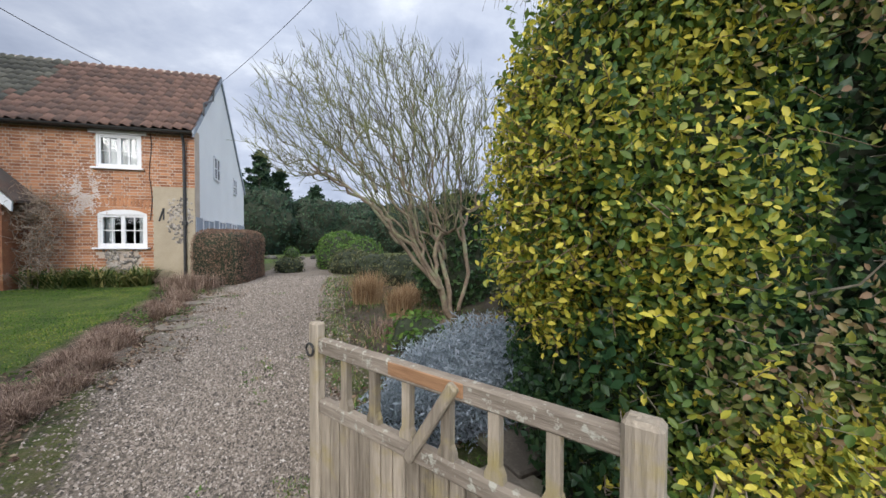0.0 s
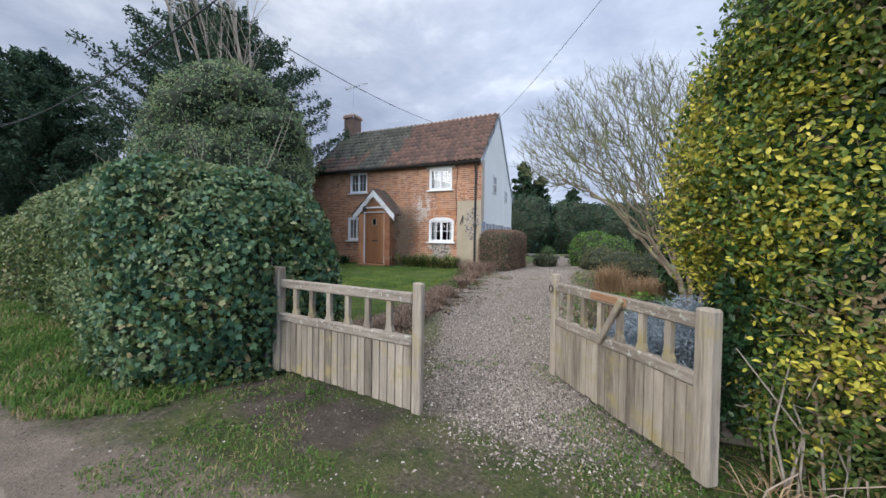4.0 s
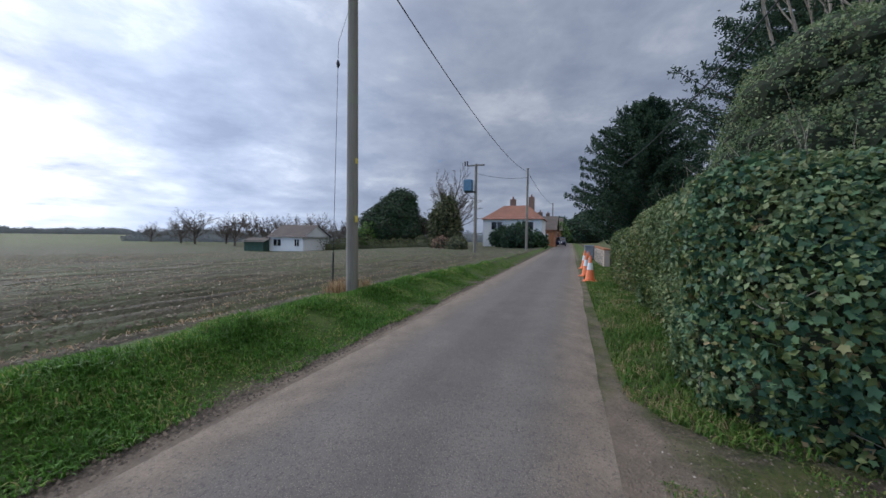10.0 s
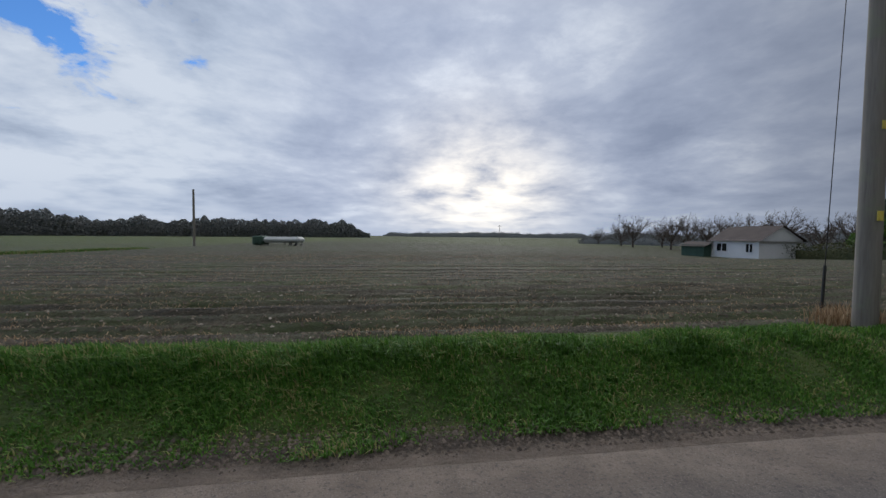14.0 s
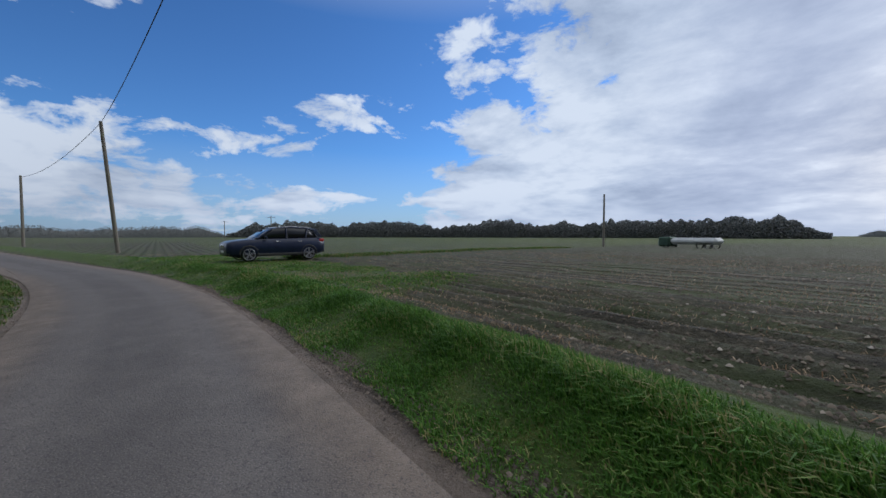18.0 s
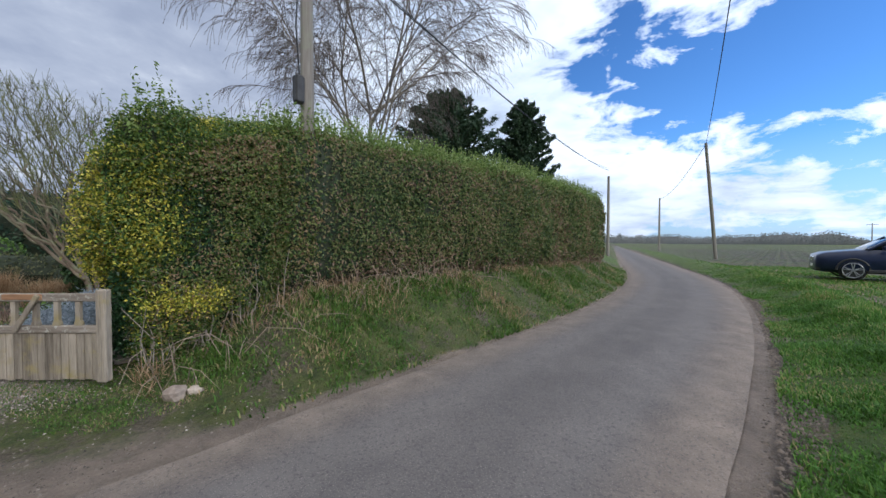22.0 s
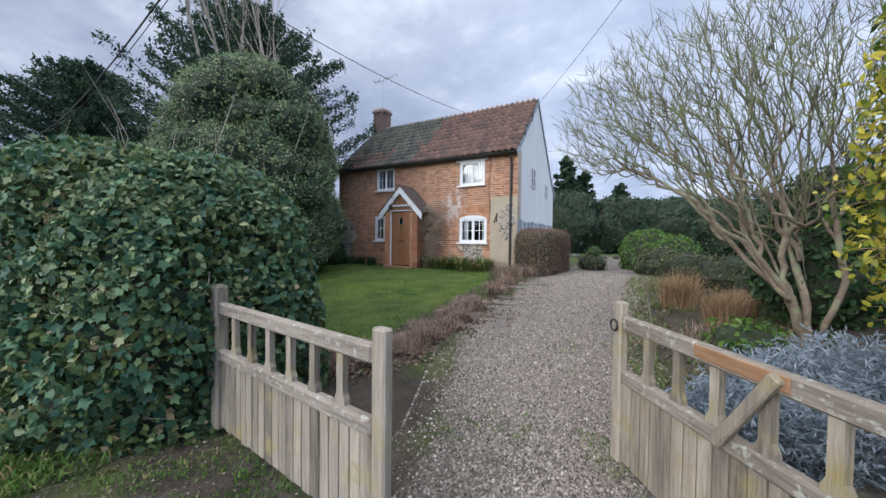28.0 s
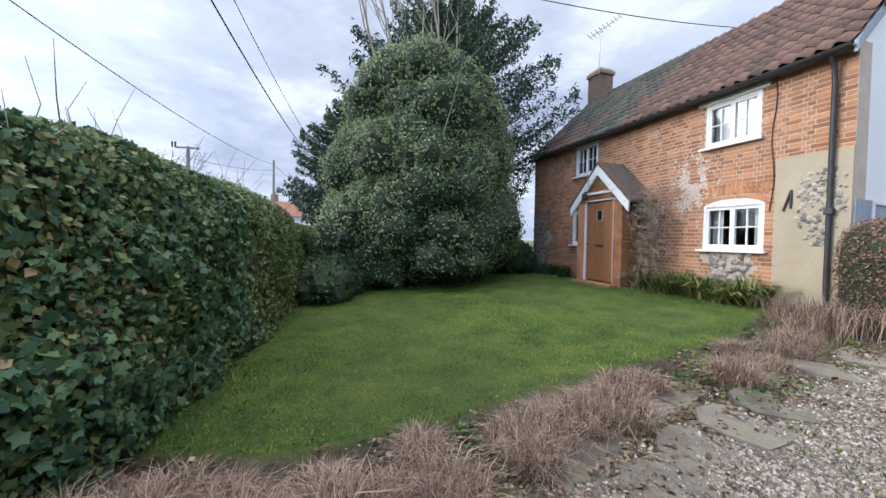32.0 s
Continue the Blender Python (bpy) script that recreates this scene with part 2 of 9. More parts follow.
rough_surface("mortar", (0.38, 0.30, 0.23), (0.56, 0.475, 0.385), 2.5, 0.95, 50, strength=0.5)
rough_surface("cement_render", (0.30, 0.245, 0.165), (0.44, 0.37, 0.265), 2.0, 0.9, 60, strength=0.3)
rough_surface("flint", (0.13, 0.115, 0.10), (0.40, 0.35, 0.29), 9.0, 0.6, 40, spread=0.8)
rough_surface("limewash", (0.44, 0.35, 0.29), (0.64, 0.57, 0.51), 4.0, 0.9, 40)
rough_surface("white_render", (0.68, 0.675, 0.66), (0.79, 0.785, 0.77), 0.8, 0.8, 30, strength=0.15)
rough_surface("white_paint", (0.64, 0.63, 0.62), (0.78, 0.77, 0.76), 3.0, 0.5, 60, strength=0.1)
rough_surface("pantile", (0.055, 0.036, 0.029), (0.185, 0.103, 0.073), 2.2, 0.85, 30, strength=0.7, spread=0.26, stain=((0.095, 0.088, 0.074), 0.9, 0.46, 0.66))
rough_surface("mossy_pantile", (0.036, 0.036, 0.030), (0.125, 0.120, 0.092), 2.2, 0.9, 30, strength=0.7, spread=0.26, stain=((0.105, 0.110, 0.070), 1.3, 0.50, 0.66))
rough_surface("ridge_tile", (0.20, 0.09, 0.06), (0.38, 0.22, 0.15), 5.0, 0.85, 30, spread=0.5, stain=((0.42, 0.40, 0.34), 4.0, 0.50, 0.65))
rough_surface("lead", (0.20, 0.22, 0.25), (0.34, 0.37, 0.41), 4.0, 0.6, 30)
rough_surface("black_iron", (0.015, 0.015, 0.016), (0.05, 0.048, 0.045), 7.0, 0.5, 50)
rough_surface("oak_door", (0.20, 0.085, 0.035), (0.33, 0.155, 0.07), 4.0, 0.5, 30, (1, 1, 0.08), strength=0.25, spread=0.25)
# near black: the darkness of the unlit rooms is put into the colour
rough_surface("dark_inside", (0.02, 0.02, 0.022), (0.05, 0.05, 0.05), 2.0, 0.9)
rough_surface("curtain", (0.42, 0.42, 0.41), (0.58, 0.58, 0.57), 9.0, 0.9, 30, (1, 1, 0.05))
rough_surface("pole_wood", (0.15, 0.13, 0.105), (0.33, 0.30, 0.26), 4.0, 0.9, 40, (1, 1, 0.06), strength=0.5, stain=((0.24, 0.26, 0.17), 2.0, 0.5, 0.75))
rough_surface("bark_grey", (0.16, 0.135, 0.105), (0.40, 0.35, 0.28), 6.0, 0.9, 40, strength=0.6)
rough_surface("bark_quince", (0.11, 0.082, 0.056), (0.34, 0.26, 0.18), 5.0, 0.85, 30, strength=0.5, stain=((0.27, 0.285, 0.165), 5.0, 0.50, 0.64))
rough_surface("twig_quince", (0.060, 0.054, 0.036), (0.155, 0.140, 0.095), 5.0, 0.85, 30, strength=0.5, stain=((0.19, 0.205, 0.075), 3.0, 0.42, 0.58))
rough_surface("bark_dark", (0.05, 0.04, 0.032), (0.15, 0.12, 0.095), 6.0, 0.9, 40, strength=0.6)
rough_surface("twig_birch", (0.085, 0.068, 0.060), (0.18, 0.148, 0.128), 6.0, 0.8, 40)
rough_surface("twig_brown", (0.13, 0.085, 0.055), (0.28, 0.20, 0.135), 6.0, 0.85, 40)
# near-black green: the shade inside the foliage is put into this colour
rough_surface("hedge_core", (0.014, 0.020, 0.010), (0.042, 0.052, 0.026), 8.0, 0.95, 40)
rough_surface("cable", (0.008, 0.008, 0.01), (0.02, 0.02, 0.022), 3.0, 0.6)
rough_surface("orange_plastic", (0.72, 0.16, 0.05), (0.86, 0.24, 0.085), 6.0, 0.5, 50, strength=0.05)
rough_surface("white_plastic", (0.62, 0.62, 0.60), (0.80, 0.80, 0.78), 6.0, 0.5, 50, strength=0.05)
rough_surface("stone_grey", (0.050, 0.044, 0.038), (0.165, 0.148, 0.126), 5.0, 0.9, 50, spread=0.5, strength=0.5, stain=((0.17, 0.19, 0.10), 3.0, 0.55, 0.72))
rough_surface("flag_stone", (0.080, 0.068, 0.055), (0.22, 0.19, 0.155), 5.0, 0.9, 50, spread=0.35, strength=0.5, stain=((0.15, 0.165, 0.08), 3.0, 0.56, 0.72))
rough_surface("blue_steel", (0.07, 0.16, 0.25), (0.13, 0.24, 0.34), 4.0, 0.5)
rough_surface("clay_roof", (0.155, 0.068, 0.045), (0.27, 0.118, 0.076), 0.8, 0.85, 14, strength=0.3)
rough_surface("dull_roof", (0.055, 0.042, 0.038), (0.11, 0.085, 0.072), 0.8, 0.85, 14, strength=0.3)
rough_surface("tarpaulin", (0.45, 0.47, 0.46), (0.62, 0.64, 0.62), 0.7, 0.6, 10)
rough_surface("dull_green", (0.025, 0.06, 0.04), (0.05, 0.10, 0.065), 2.0, 0.7)
rough_surface("tan_stone", (0.20, 0.155, 0.12), (0.42, 0.35, 0.28), 4.0, 0.9, 40, spread=0.6)
rough_surface("tyre", (0.012, 0.012, 0.012), (0.03, 0.03, 0.03), 8.0, 0.8)
rough_surface("alloy", (0.35, 0.36, 0.38), (0.5, 0.5, 0.52), 8.0, 0.3, metal=0.8, strength=0.02)
rough_surface("yellow_sign", (0.72, 0.56, 0.08), (0.80, 0.64, 0.12), 8.0, 0.5)
leafy("ivy_leaf", [(0.0, (0.030, 0.060, 0.022)), (0.40, (0.090, 0.134, 0.042)), (0.75, (0.160, 0.195, 0.062)), (0.93, (0.22, 0.25, 0.09)), (1.0, (0.33, 0.25, 0.13))], 0.36, 0.25, 0.9)
leafy("ivy_dark", [(0.0, (0.032, 0.076, 0.048)), (0.45, (0.074, 0.150, 0.080)), (0.85, (0.14, 0.22, 0.10)), (0.96, (0.17, 0.23, 0.09)), (1.0, (0.22, 0.22, 0.09))], 0.40, 0.25, 0.9, 1.5)
leafy("ivy_bright", [(0.0, (0.075, 0.12, 0.060)), (0.45, (0.15, 0.22, 0.10)), (0.8, (0.23, 0.29, 0.13)), (1.0, (0.31, 0.34, 0.17))], 0.5, 0.3, 0.6)
leafy("clad_ivy", [(0.0, (0.09, 0.15, 0.088)), (0.45, (0.17, 0.26, 0.13)), (0.8, (0.27, 0.34, 0.165)), (1.0, (0.36, 0.40, 0.21))], 0.42, 0.4, 0.8, 0.6)
leafy("ivy_light", [(0.0, (0.12, 0.17, 0.075)), (0.6, (0.21, 0.26, 0.115)), (1.0, (0.31, 0.31, 0.16))], 0.5, 0.3, 0.5)
leafy("privet_leaf", [(0.0, (0.055, 0.095, 0.026)), (0.35, (0.115, 0.165, 0.042)), (0.65, (0.185, 0.20, 0.062)), (0.82, (0.25, 0.185, 0.085)), (1.0, (0.26, 0.17, 0.10))], 0.36, 0.3, 1.9, 0.9)
leafy("privet_dull", [(0.0, (0.055, 0.095, 0.030)), (0.35, (0.120, 0.165, 0.050)), (0.65, (0.185, 0.205, 0.072)), (0.82, (0.24, 0.195, 0.095)), (1.0, (0.27, 0.19, 0.12))], 0.6, 0.35, 1.7, 0.9)
leafy("litter", [(0.0, (0.06, 0.040, 0.028)), (0.5, (0.15, 0.098, 0.065)), (0.85, (0.26, 0.185, 0.125)), (1.0, (0.36, 0.29, 0.20))], 0.8, 0.1, 0.4)
leafy("privet_new", [(0.0, (0.12, 0.19, 0.045)), (0.6, (0.20, 0.28, 0.075)), (1.0, (0.29, 0.34, 0.12))], 0.45, 0.3, 0.4)
leafy("lime_leaf", [(0.0, (0.032, 0.070, 0.020)), (0.45, (0.085, 0.150, 0.030)), (0.8, (0.16, 0.22, 0.045)), (1.0, (0.36, 0.36, 0.07))], 0.38, 0.35, 0.7, 1.6)
leafy("golden_leaf", [(0.0, (0.13, 0.18, 0.02)), (0.25, (0.31, 0.32, 0.04)), (0.55, (0.54, 0.485, 0.06)), (1.0, (0.72, 0.62, 0.11))], 0.4, 0.35, 0.7, 2.2)
leafy("beech_dead", [(0.0, (0.11, 0.065, 0.045)), (0.6, (0.22, 0.135, 0.092)), (1.0, (0.33, 0.215, 0.15))], 0.7, 0.15, 0.4)
leafy("yew_leaf", [(0.0, (0.018, 0.040, 0.024)), (0.6, (0.042, 0.078, 0.046)), (1.0, (0.085, 0.13, 0.07))], 0.75, 0.25, 0.6)
leafy("cypress_leaf", [(0.0, (0.016, 0.036, 0.018)), (0.7, (0.034, 0.066, 0.030)), (1.0, (0.06, 0.095, 0.04))], 0.6, 0.1, 0.4)
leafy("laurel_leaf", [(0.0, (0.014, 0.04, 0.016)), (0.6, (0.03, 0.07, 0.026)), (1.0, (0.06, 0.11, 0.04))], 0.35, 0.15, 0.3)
leafy("bay_leaf", [(0.0, (0.022, 0.055, 0.022)), (0.6, (0.05, 0.10, 0.036)), (1.0, (0.10, 0.16, 0.06))], 0.28, 0.15, 0.3)
leafy("box_leaf", [(0.0, (0.05, 0.11, 0.02)), (0.6, (0.09, 0.17, 0.03)), (1.0, (0.16, 0.24, 0.05))], 0.5, 0.25, 0.3)
leafy("weed_leaf", [(0.0, (0.040, 0.085, 0.018)), (0.6, (0.075, 0.135, 0.028)), (1.0, (0.12, 0.18, 0.045))], 0.55, 0.25, 0.3)
leafy("olive_leaf", [(0.0, (0.04, 0.055, 0.022)), (0.6, (0.09, 0.10, 0.045)), (1.0, (0.19, 0.18, 0.085))], 0.6, 0.25, 0.4)
leafy("lavender_leaf", [(0.0, (0.16, 0.20, 0.22)), (0.5, (0.27, 0.32, 0.36)), (1.0, (0.42, 0.46, 0.52))], 0.8, 0.2, 0.3)
leafy("dry_grass", [(0.0, (0.20, 0.12, 0.06)), (0.5, (0.36, 0.24, 0.135)), (1.0, (0.56, 0.42, 0.26))], 0.8, 0.3, 0.5)
leafy("dead_stem", [(0.0, (0.11, 0.070, 0.054)), (0.5, (0.26, 0.180, 0.135)), (1.0, (0.47, 0.36, 0.275))], 0.85, 0.15, 0.4)
leafy("lawn_blade", [(0.0, (0.030, 0.080, 0.012)), (0.42, (0.085, 0.185, 0.020)), (0.75, (0.155, 0.24, 0.028)), (1.0, (0.26, 0.29, 0.055))], 0.6, 0.3, 2.3, 1.3)
leafy("grass_blade", [(0.0, (0.048, 0.105, 0.014)), (0.5, (0.085, 0.210, 0.028)), (0.85, (0.165, 0.310, 0.050)), (1.0, (0.38, 0.33, 0.14))], 0.6, 0.4, 1.3, 0.9)
leafy("verge_blade", [(0.0, (0.050, 0.105, 0.018)), (0.5, (0.092, 0.185, 0.028)), (0.8, (0.165, 0.215, 0.052)), (1.0, (0.36, 0.27, 0.15))], 0.65, 0.3, 1.6, 1.3)
leafy("lily_leaf", [(0.0, (0.055, 0.095, 0.028)), (0.6, (0.15, 0.19, 0.055)), (1.0, (0.42, 0.36, 0.15))], 0.5, 0.3)
rough_surface("dead_cane", (0.16, 0.115, 0.08), (0.40, 0.315, 0.23), 8.0, 0.85, 40)
# pale blue-grey: the haze of distance is mixed into the woods' base colour
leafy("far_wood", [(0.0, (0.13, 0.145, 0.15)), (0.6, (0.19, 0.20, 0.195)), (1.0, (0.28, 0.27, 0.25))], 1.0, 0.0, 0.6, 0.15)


def gravel_material():
    m, nt, b = material("gravel_stone")
    isl = nt.nodes.new("ShaderNodeNewGeometry").outputs["Random Per Island"]
    nt.links.new(ramp(nt, isl, [(0.0, (0.040, 0.034, 0.028)), (0.3, (0.125, 0.102, 0.082)), (0.7, (0.245, 0.203, 0.165)), (0.92, (0.34, 0.29, 0.245)), (1.0, (0.50, 0.45, 0.40))]), b.inputs["Base Color"])
    b.inputs["Roughness"].default_value = 0.8


def clod_material():
    m, nt, b = material("clod")
    isl = nt.nodes.new("ShaderNodeNewGeometry").outputs["Random Per Island"]
    nt.links.new(ramp(nt, isl, [(0.0, (0.055, 0.043, 0.031)), (0.6, (0.12, 0.096, 0.068)), (0.965, (0.20, 0.165, 0.118)), (1.0, (0.42, 0.37, 0.30))]), b.inputs["Base Color"])
    b.inputs["Roughness"].default_value = 0.95


gravel_material()
clod_material()
rough_surface("mud", (0.050, 0.038, 0.029), (0.17, 0.133, 0.102), 5.0, 0.9, 40, spread=0.4)


def glass_material():
    m, nt, b = material("glass")
    b.inputs["Base Color"].default_value = (0.85, 0.9, 0.92, 1)
    b.inputs["Roughness"].default_value = 0.03
    b.inputs["Transmission Weight"].default_value = 1.0
    b.inputs["IOR"].default_value = 1.45
    m, nt, b = material("car_glass")
    b.inputs["Base Color"].default_value = (0.012, 0.014, 0.018, 1)
    b.inputs["Roughness"].default_value = 0.06
    m, nt, b = material("car_paint")
    nt.links.new(ramp(nt, tex(nt, 3.0), [(0.3, (0.010, 0.016, 0.042)), (0.7, (0.016, 0.025, 0.060))]), b.inputs["Base Color"])
    b.inputs["Roughness"].default_value, b.inputs["Metallic"].default_value = 0.3, 0.0
    b.inputs["Specular IOR Level"].default_value = 0.25
    b.inputs["Coat Weight"].default_value = 0.3
    b.inputs["Coat Roughness"].default_value = 0.06
    for name, colour in (("lamp_clear", (0.75, 0.78, 0.82)), ("lamp_red", (0.5, 0.03, 0.03)), ("chrome", (0.7, 0.7, 0.72))):
        m, nt, b = material(name)
        nt.links.new(ramp(nt, tex(nt, 40.0), [(0.3, tuple(c * 0.85 for c in colour)), (0.7, colour)]), b.inputs["Base Color"])
        b.inputs["Roughness"].default_value, b.inputs["Metallic"].default_value = 0.15, 0.9 if name == "chrome" else 0.0


glass_material()


def zone(nt, name, amp=0.5, scale=3.0, lo=0.42, hi=0.58):
    a = nt.nodes.new("ShaderNodeAttribute")
    a.attribute_name = name
    n = calc(nt, "MULTIPLY", calc(nt, "SUBTRACT", tex(nt, scale, 6, 0.65), 0.5), amp)
    return ramp(nt, calc(nt, "ADD", a.outputs["Fac"], n), [(lo, 0.0), (hi, 1.0)])


def ground_material():
    m, nt, b = material("ground")
    broad, mid, small = tex(nt, 0.35, 5), tex(nt, 2.6, 6, 0.65), tex(nt, 30.0, 5, 0.7)
    turf_f = calc(nt, "ADD", calc(nt, "MULTIPLY", mid, 0.6), calc(nt, "MULTIPLY", small, 0.4))
    turf = ramp(nt, turf_f, [(0.30, (0.034, 0.056, 0.014)), (0.50, (0.075, 0.115, 0.022)), (0.64, (0.135, 0.155, 0.034)), (0.76, (0.21, 0.19, 0.07))])
    wild = ramp(nt, turf_f, [(0.34, (0.026, 0.032, 0.013)), (0.46, (0.062, 0.082, 0.021)), (0.55, (0.098, 0.108, 0.032)), (0.66, (0.16, 0.13, 0.075))])
    wild = mix(nt, ramp(nt, tex(nt, 1.5, 7, 0.7), [(0.50, 0.0), (0.60, 0.85)]), wild, ramp(nt, small, [(0.35, (0.055, 0.042, 0.030)), (0.65, (0.17, 0.135, 0.10))]))
    soil = ramp(nt, turf_f, [(0.32, (0.036, 0.028, 0.021)), (0.52, (0.085, 0.067, 0.050)), (0.70, (0.165, 0.132, 0.10))])
    plough = ramp(nt, calc(nt, "ADD", calc(nt, "MULTIPLY", tex(nt, 1.6, 7, 0.7, "Object", (0.45, 2.2, 1)), 0.6), calc(nt, "MULTIPLY", tex(nt, 14.0, 5, 0.7), 0.4)),
                  [(0.36, (0.026, 0.021, 0.015)), (0.50, (0.074, 0.066, 0.042)), (0.62, (0.175, 0.152, 0.108))])
    weedy = ramp(nt, tex(nt, 0.9, 6, 0.65, "Object", (0.25, 1.6, 1)), [(0.42, 0.0), (0.60, 0.7)])
    plough = mix(nt, weedy, plough, (0.062, 0.085, 0.022))
    stones = ramp(nt, tex(nt, 42.0, kind="voronoi"), [(0.10, (0.33, 0.275, 0.225)), (0.35, (0.23, 0.19, 0.152)), (0.60, (0.09, 0.074, 0.06))])
    stones = mix(nt, ramp(nt, tex(nt, 75.0, 3), [(0.35, 0.0), (0.65, 0.6)]), stones, (0.32, 0.27, 0.222))
    stones = mix(nt, ramp(nt, mid, [(0.45, 0.0), (0.75, 0.55)]), stones, (0.15, 0.13, 0.098))
    col = mix(nt, zone(nt, "lawn", 0.4), wild, turf)
    col = mix(nt, zone(nt, "field", 0.5, 1.2), col, plough)
    col = mix(nt, zone(nt, "soil", 0.9, 2.2, 0.38, 0.62), col, soil)
    col = mix(nt, zone(nt, "dust", 0.9, 1.6, 0.38, 0.66), col, ramp(nt, turf_f, [(0.32, (0.125, 0.098, 0.077)), (0.52, (0.23, 0.183, 0.142)), (0.70, (0.33, 0.265, 0.205))]))
    col = mix(nt, zone(nt, "gravel", 0.8, 3.0, 0.40, 0.60), col, stones)
    far = nt.nodes.new("ShaderNodeAttribute")
    far.attribute_name = "meadow"
    col = mix(nt, far.outputs["Fac"], col, ramp(nt, broad, [(0.35, (0.070, 0.095, 0.028)), (0.65, (0.125, 0.14, 0.045))]))
    nt.links.new(col, b.inputs["Base Color"])
    b.inputs["Roughness"].default_value = 0.8
    b.inputs["Specular IOR Level"].default_value = 0.3
    wave = nt.nodes.new("ShaderNodeTexWave")
    wave.bands_direction = "Y"
    for key, value in (("Scale", 0.51), ("Distortion", 5.0), ("Detail", 4.0), ("Detail Scale", 1.2), ("Detail Roughness", 0.6)):
        wave.inputs[key].default_value = value
    nt.links.new(nt.nodes.new("ShaderNodeTexCoord").outputs["Object"], wave.inputs["Vector"])
    fa = nt.nodes.new("ShaderNodeAttribute")
    fa.attribute_name = "field"
    rows = calc(nt, "MULTIPLY", calc(nt, "MULTIPLY", wave.outputs["Fac"], 2.2), fa.outputs["Fac"])
    bump(nt, b, calc(nt, "ADD", calc(nt, "ADD", small, mid), rows), 1.0, 0.06)


def road_material():
    m, nt, b = material("asphalt")
    u = nt.nodes.new("ShaderNodeAttribute")
    u.attribute_name = "across"
    edge = calc(nt, "ABSOLUTE", u.outputs["Fac"])
    broad, mid, small = tex(nt, 0.5, 5, 0.6), tex(nt, 3.0, 6, 0.65), tex(nt, 120.0, 3, 0.7)
    chips = tex(nt, 70.0, kind="voronoi")
    col = ramp(nt, calc(nt, "ADD", calc(nt, "MULTIPLY", broad, 0.5), calc(nt, "MULTIPLY", mid, 0.5)), [(0.32, (0.092, 0.082, 0.076)), (0.68, (0.172, 0.151, 0.136))])
    col = mix(nt, ramp(nt, tex(nt, 1.1, 7, 0.7), [(0.42, 0.45), (0.60, 0.0)]), col, (0.088, 0.077, 0.070))
    col = mix(nt, ramp(nt, small, [(0.42, 0.5), (0.55, 0.0)]), col, (0.09, 0.083, 0.082))
    wob = calc(nt, "MULTIPLY", calc(nt, "SUBTRACT", tex(nt, 0.9, 6, 0.65), 0.5), 0.30)
    dust = ramp(nt, calc(nt, "ADD", edge, wob), [(0.52, 0.0), (0.78, 0.75), (0.93, 1.0)])
    col = mix(nt, dust, col, ramp(nt, mid, [(0.3, (0.135, 0.106, 0.083)), (0.7, (0.25, 0.200, 0.157))]))
    wheel = ramp(nt, calc(nt, "ABSOLUTE", calc(nt, "SUBTRACT", edge, 0.42)), [(0.08, 0.22), (0.24, 0.0)])
    col = mix(nt, wheel, col, (0.225, 0.20, 0.18))
    col = mix(nt, ramp(nt, chips, [(0.10, 0.6), (0.28, 0.0)]), col, (0.36, 0.32, 0.28))
    col = mix(nt, ramp(nt, tex(nt, 38.0, 3, 0.7), [(0.36, 0.6), (0.47, 0.0)]), col, (0.055, 0.050, 0.048))
    nt.links.new(col, b.inputs["Base Color"])
    b.inputs["Roughness"].default_value = 0.9
    bump(nt, b, calc(nt, "ADD", chips, small), 0.6, 0.008)


ground_material()
road_material()

# ---- tools for building ----
RNG = np.random.default_rng(7)


def mesh_of(name, verts, faces, mat=None, smooth=False):
    me = bpy.data.meshes.new(name)
    me.from_pydata([tuple(v) for v in verts], [], [tuple(f) for f in faces])
    if mat:
        me.materials.append(MATS[mat])
    if smooth:
        me.polygons.foreach_set("use_smooth", [True] * len(me.polygons))
    me.update()
    return me


def bulk_mesh(name, verts, quads, mat, smooth=False):
    """A mesh out of arrays: verts (n, 3) and faces (m, k), all with k corners."""
    verts, quads = np.asarray(verts, np.float32), np.asarray(quads, np.int32)
    me = bpy.data.meshes.new(name)
    m, k = quads.shape
    me.vertices.add(len(verts))
    me.vertices.foreach_set("co", verts.ravel())
    me.loops.add(m * k)
    me.loops.foreach_set("vertex_index", quads.ravel())
    me.polygons.add(m)
    me.polygons.foreach_set("loop_start", np.arange(0, m * k, k, dtype=np.int32))
    if smooth:
        me.polygons.foreach_set("use_smooth", np.ones(m, bool))
    me.materials.append(MATS[mat])
    me.update(calc_edges=True)
    return me


def part(name, me, mat, parent, label=""):
    """Links a bmesh or mesh as one mesh object under a thing or a part."""
    if isinstance(me, bmesh.types.BMesh):
        data = bpy.data.meshes.new(name)
        me.to_mesh(data)
        me.free()
        me = data
    if mat and not me.materials:
        me.materials.append(MATS[mat])
    ob = new(name, me)
    ob.parent = parent
    if label:
        ob["label"] = label
    return ob


def thing(name, label, category, at=(0, 0, 0), rz=0.0, group="", kind=""):
    ob = new(name)
    ob.empty_display_size = 0.2
    ob.matrix_world = pose(*at, 0, 0, rz)
    return tagged(ob, label, category, group, kind)


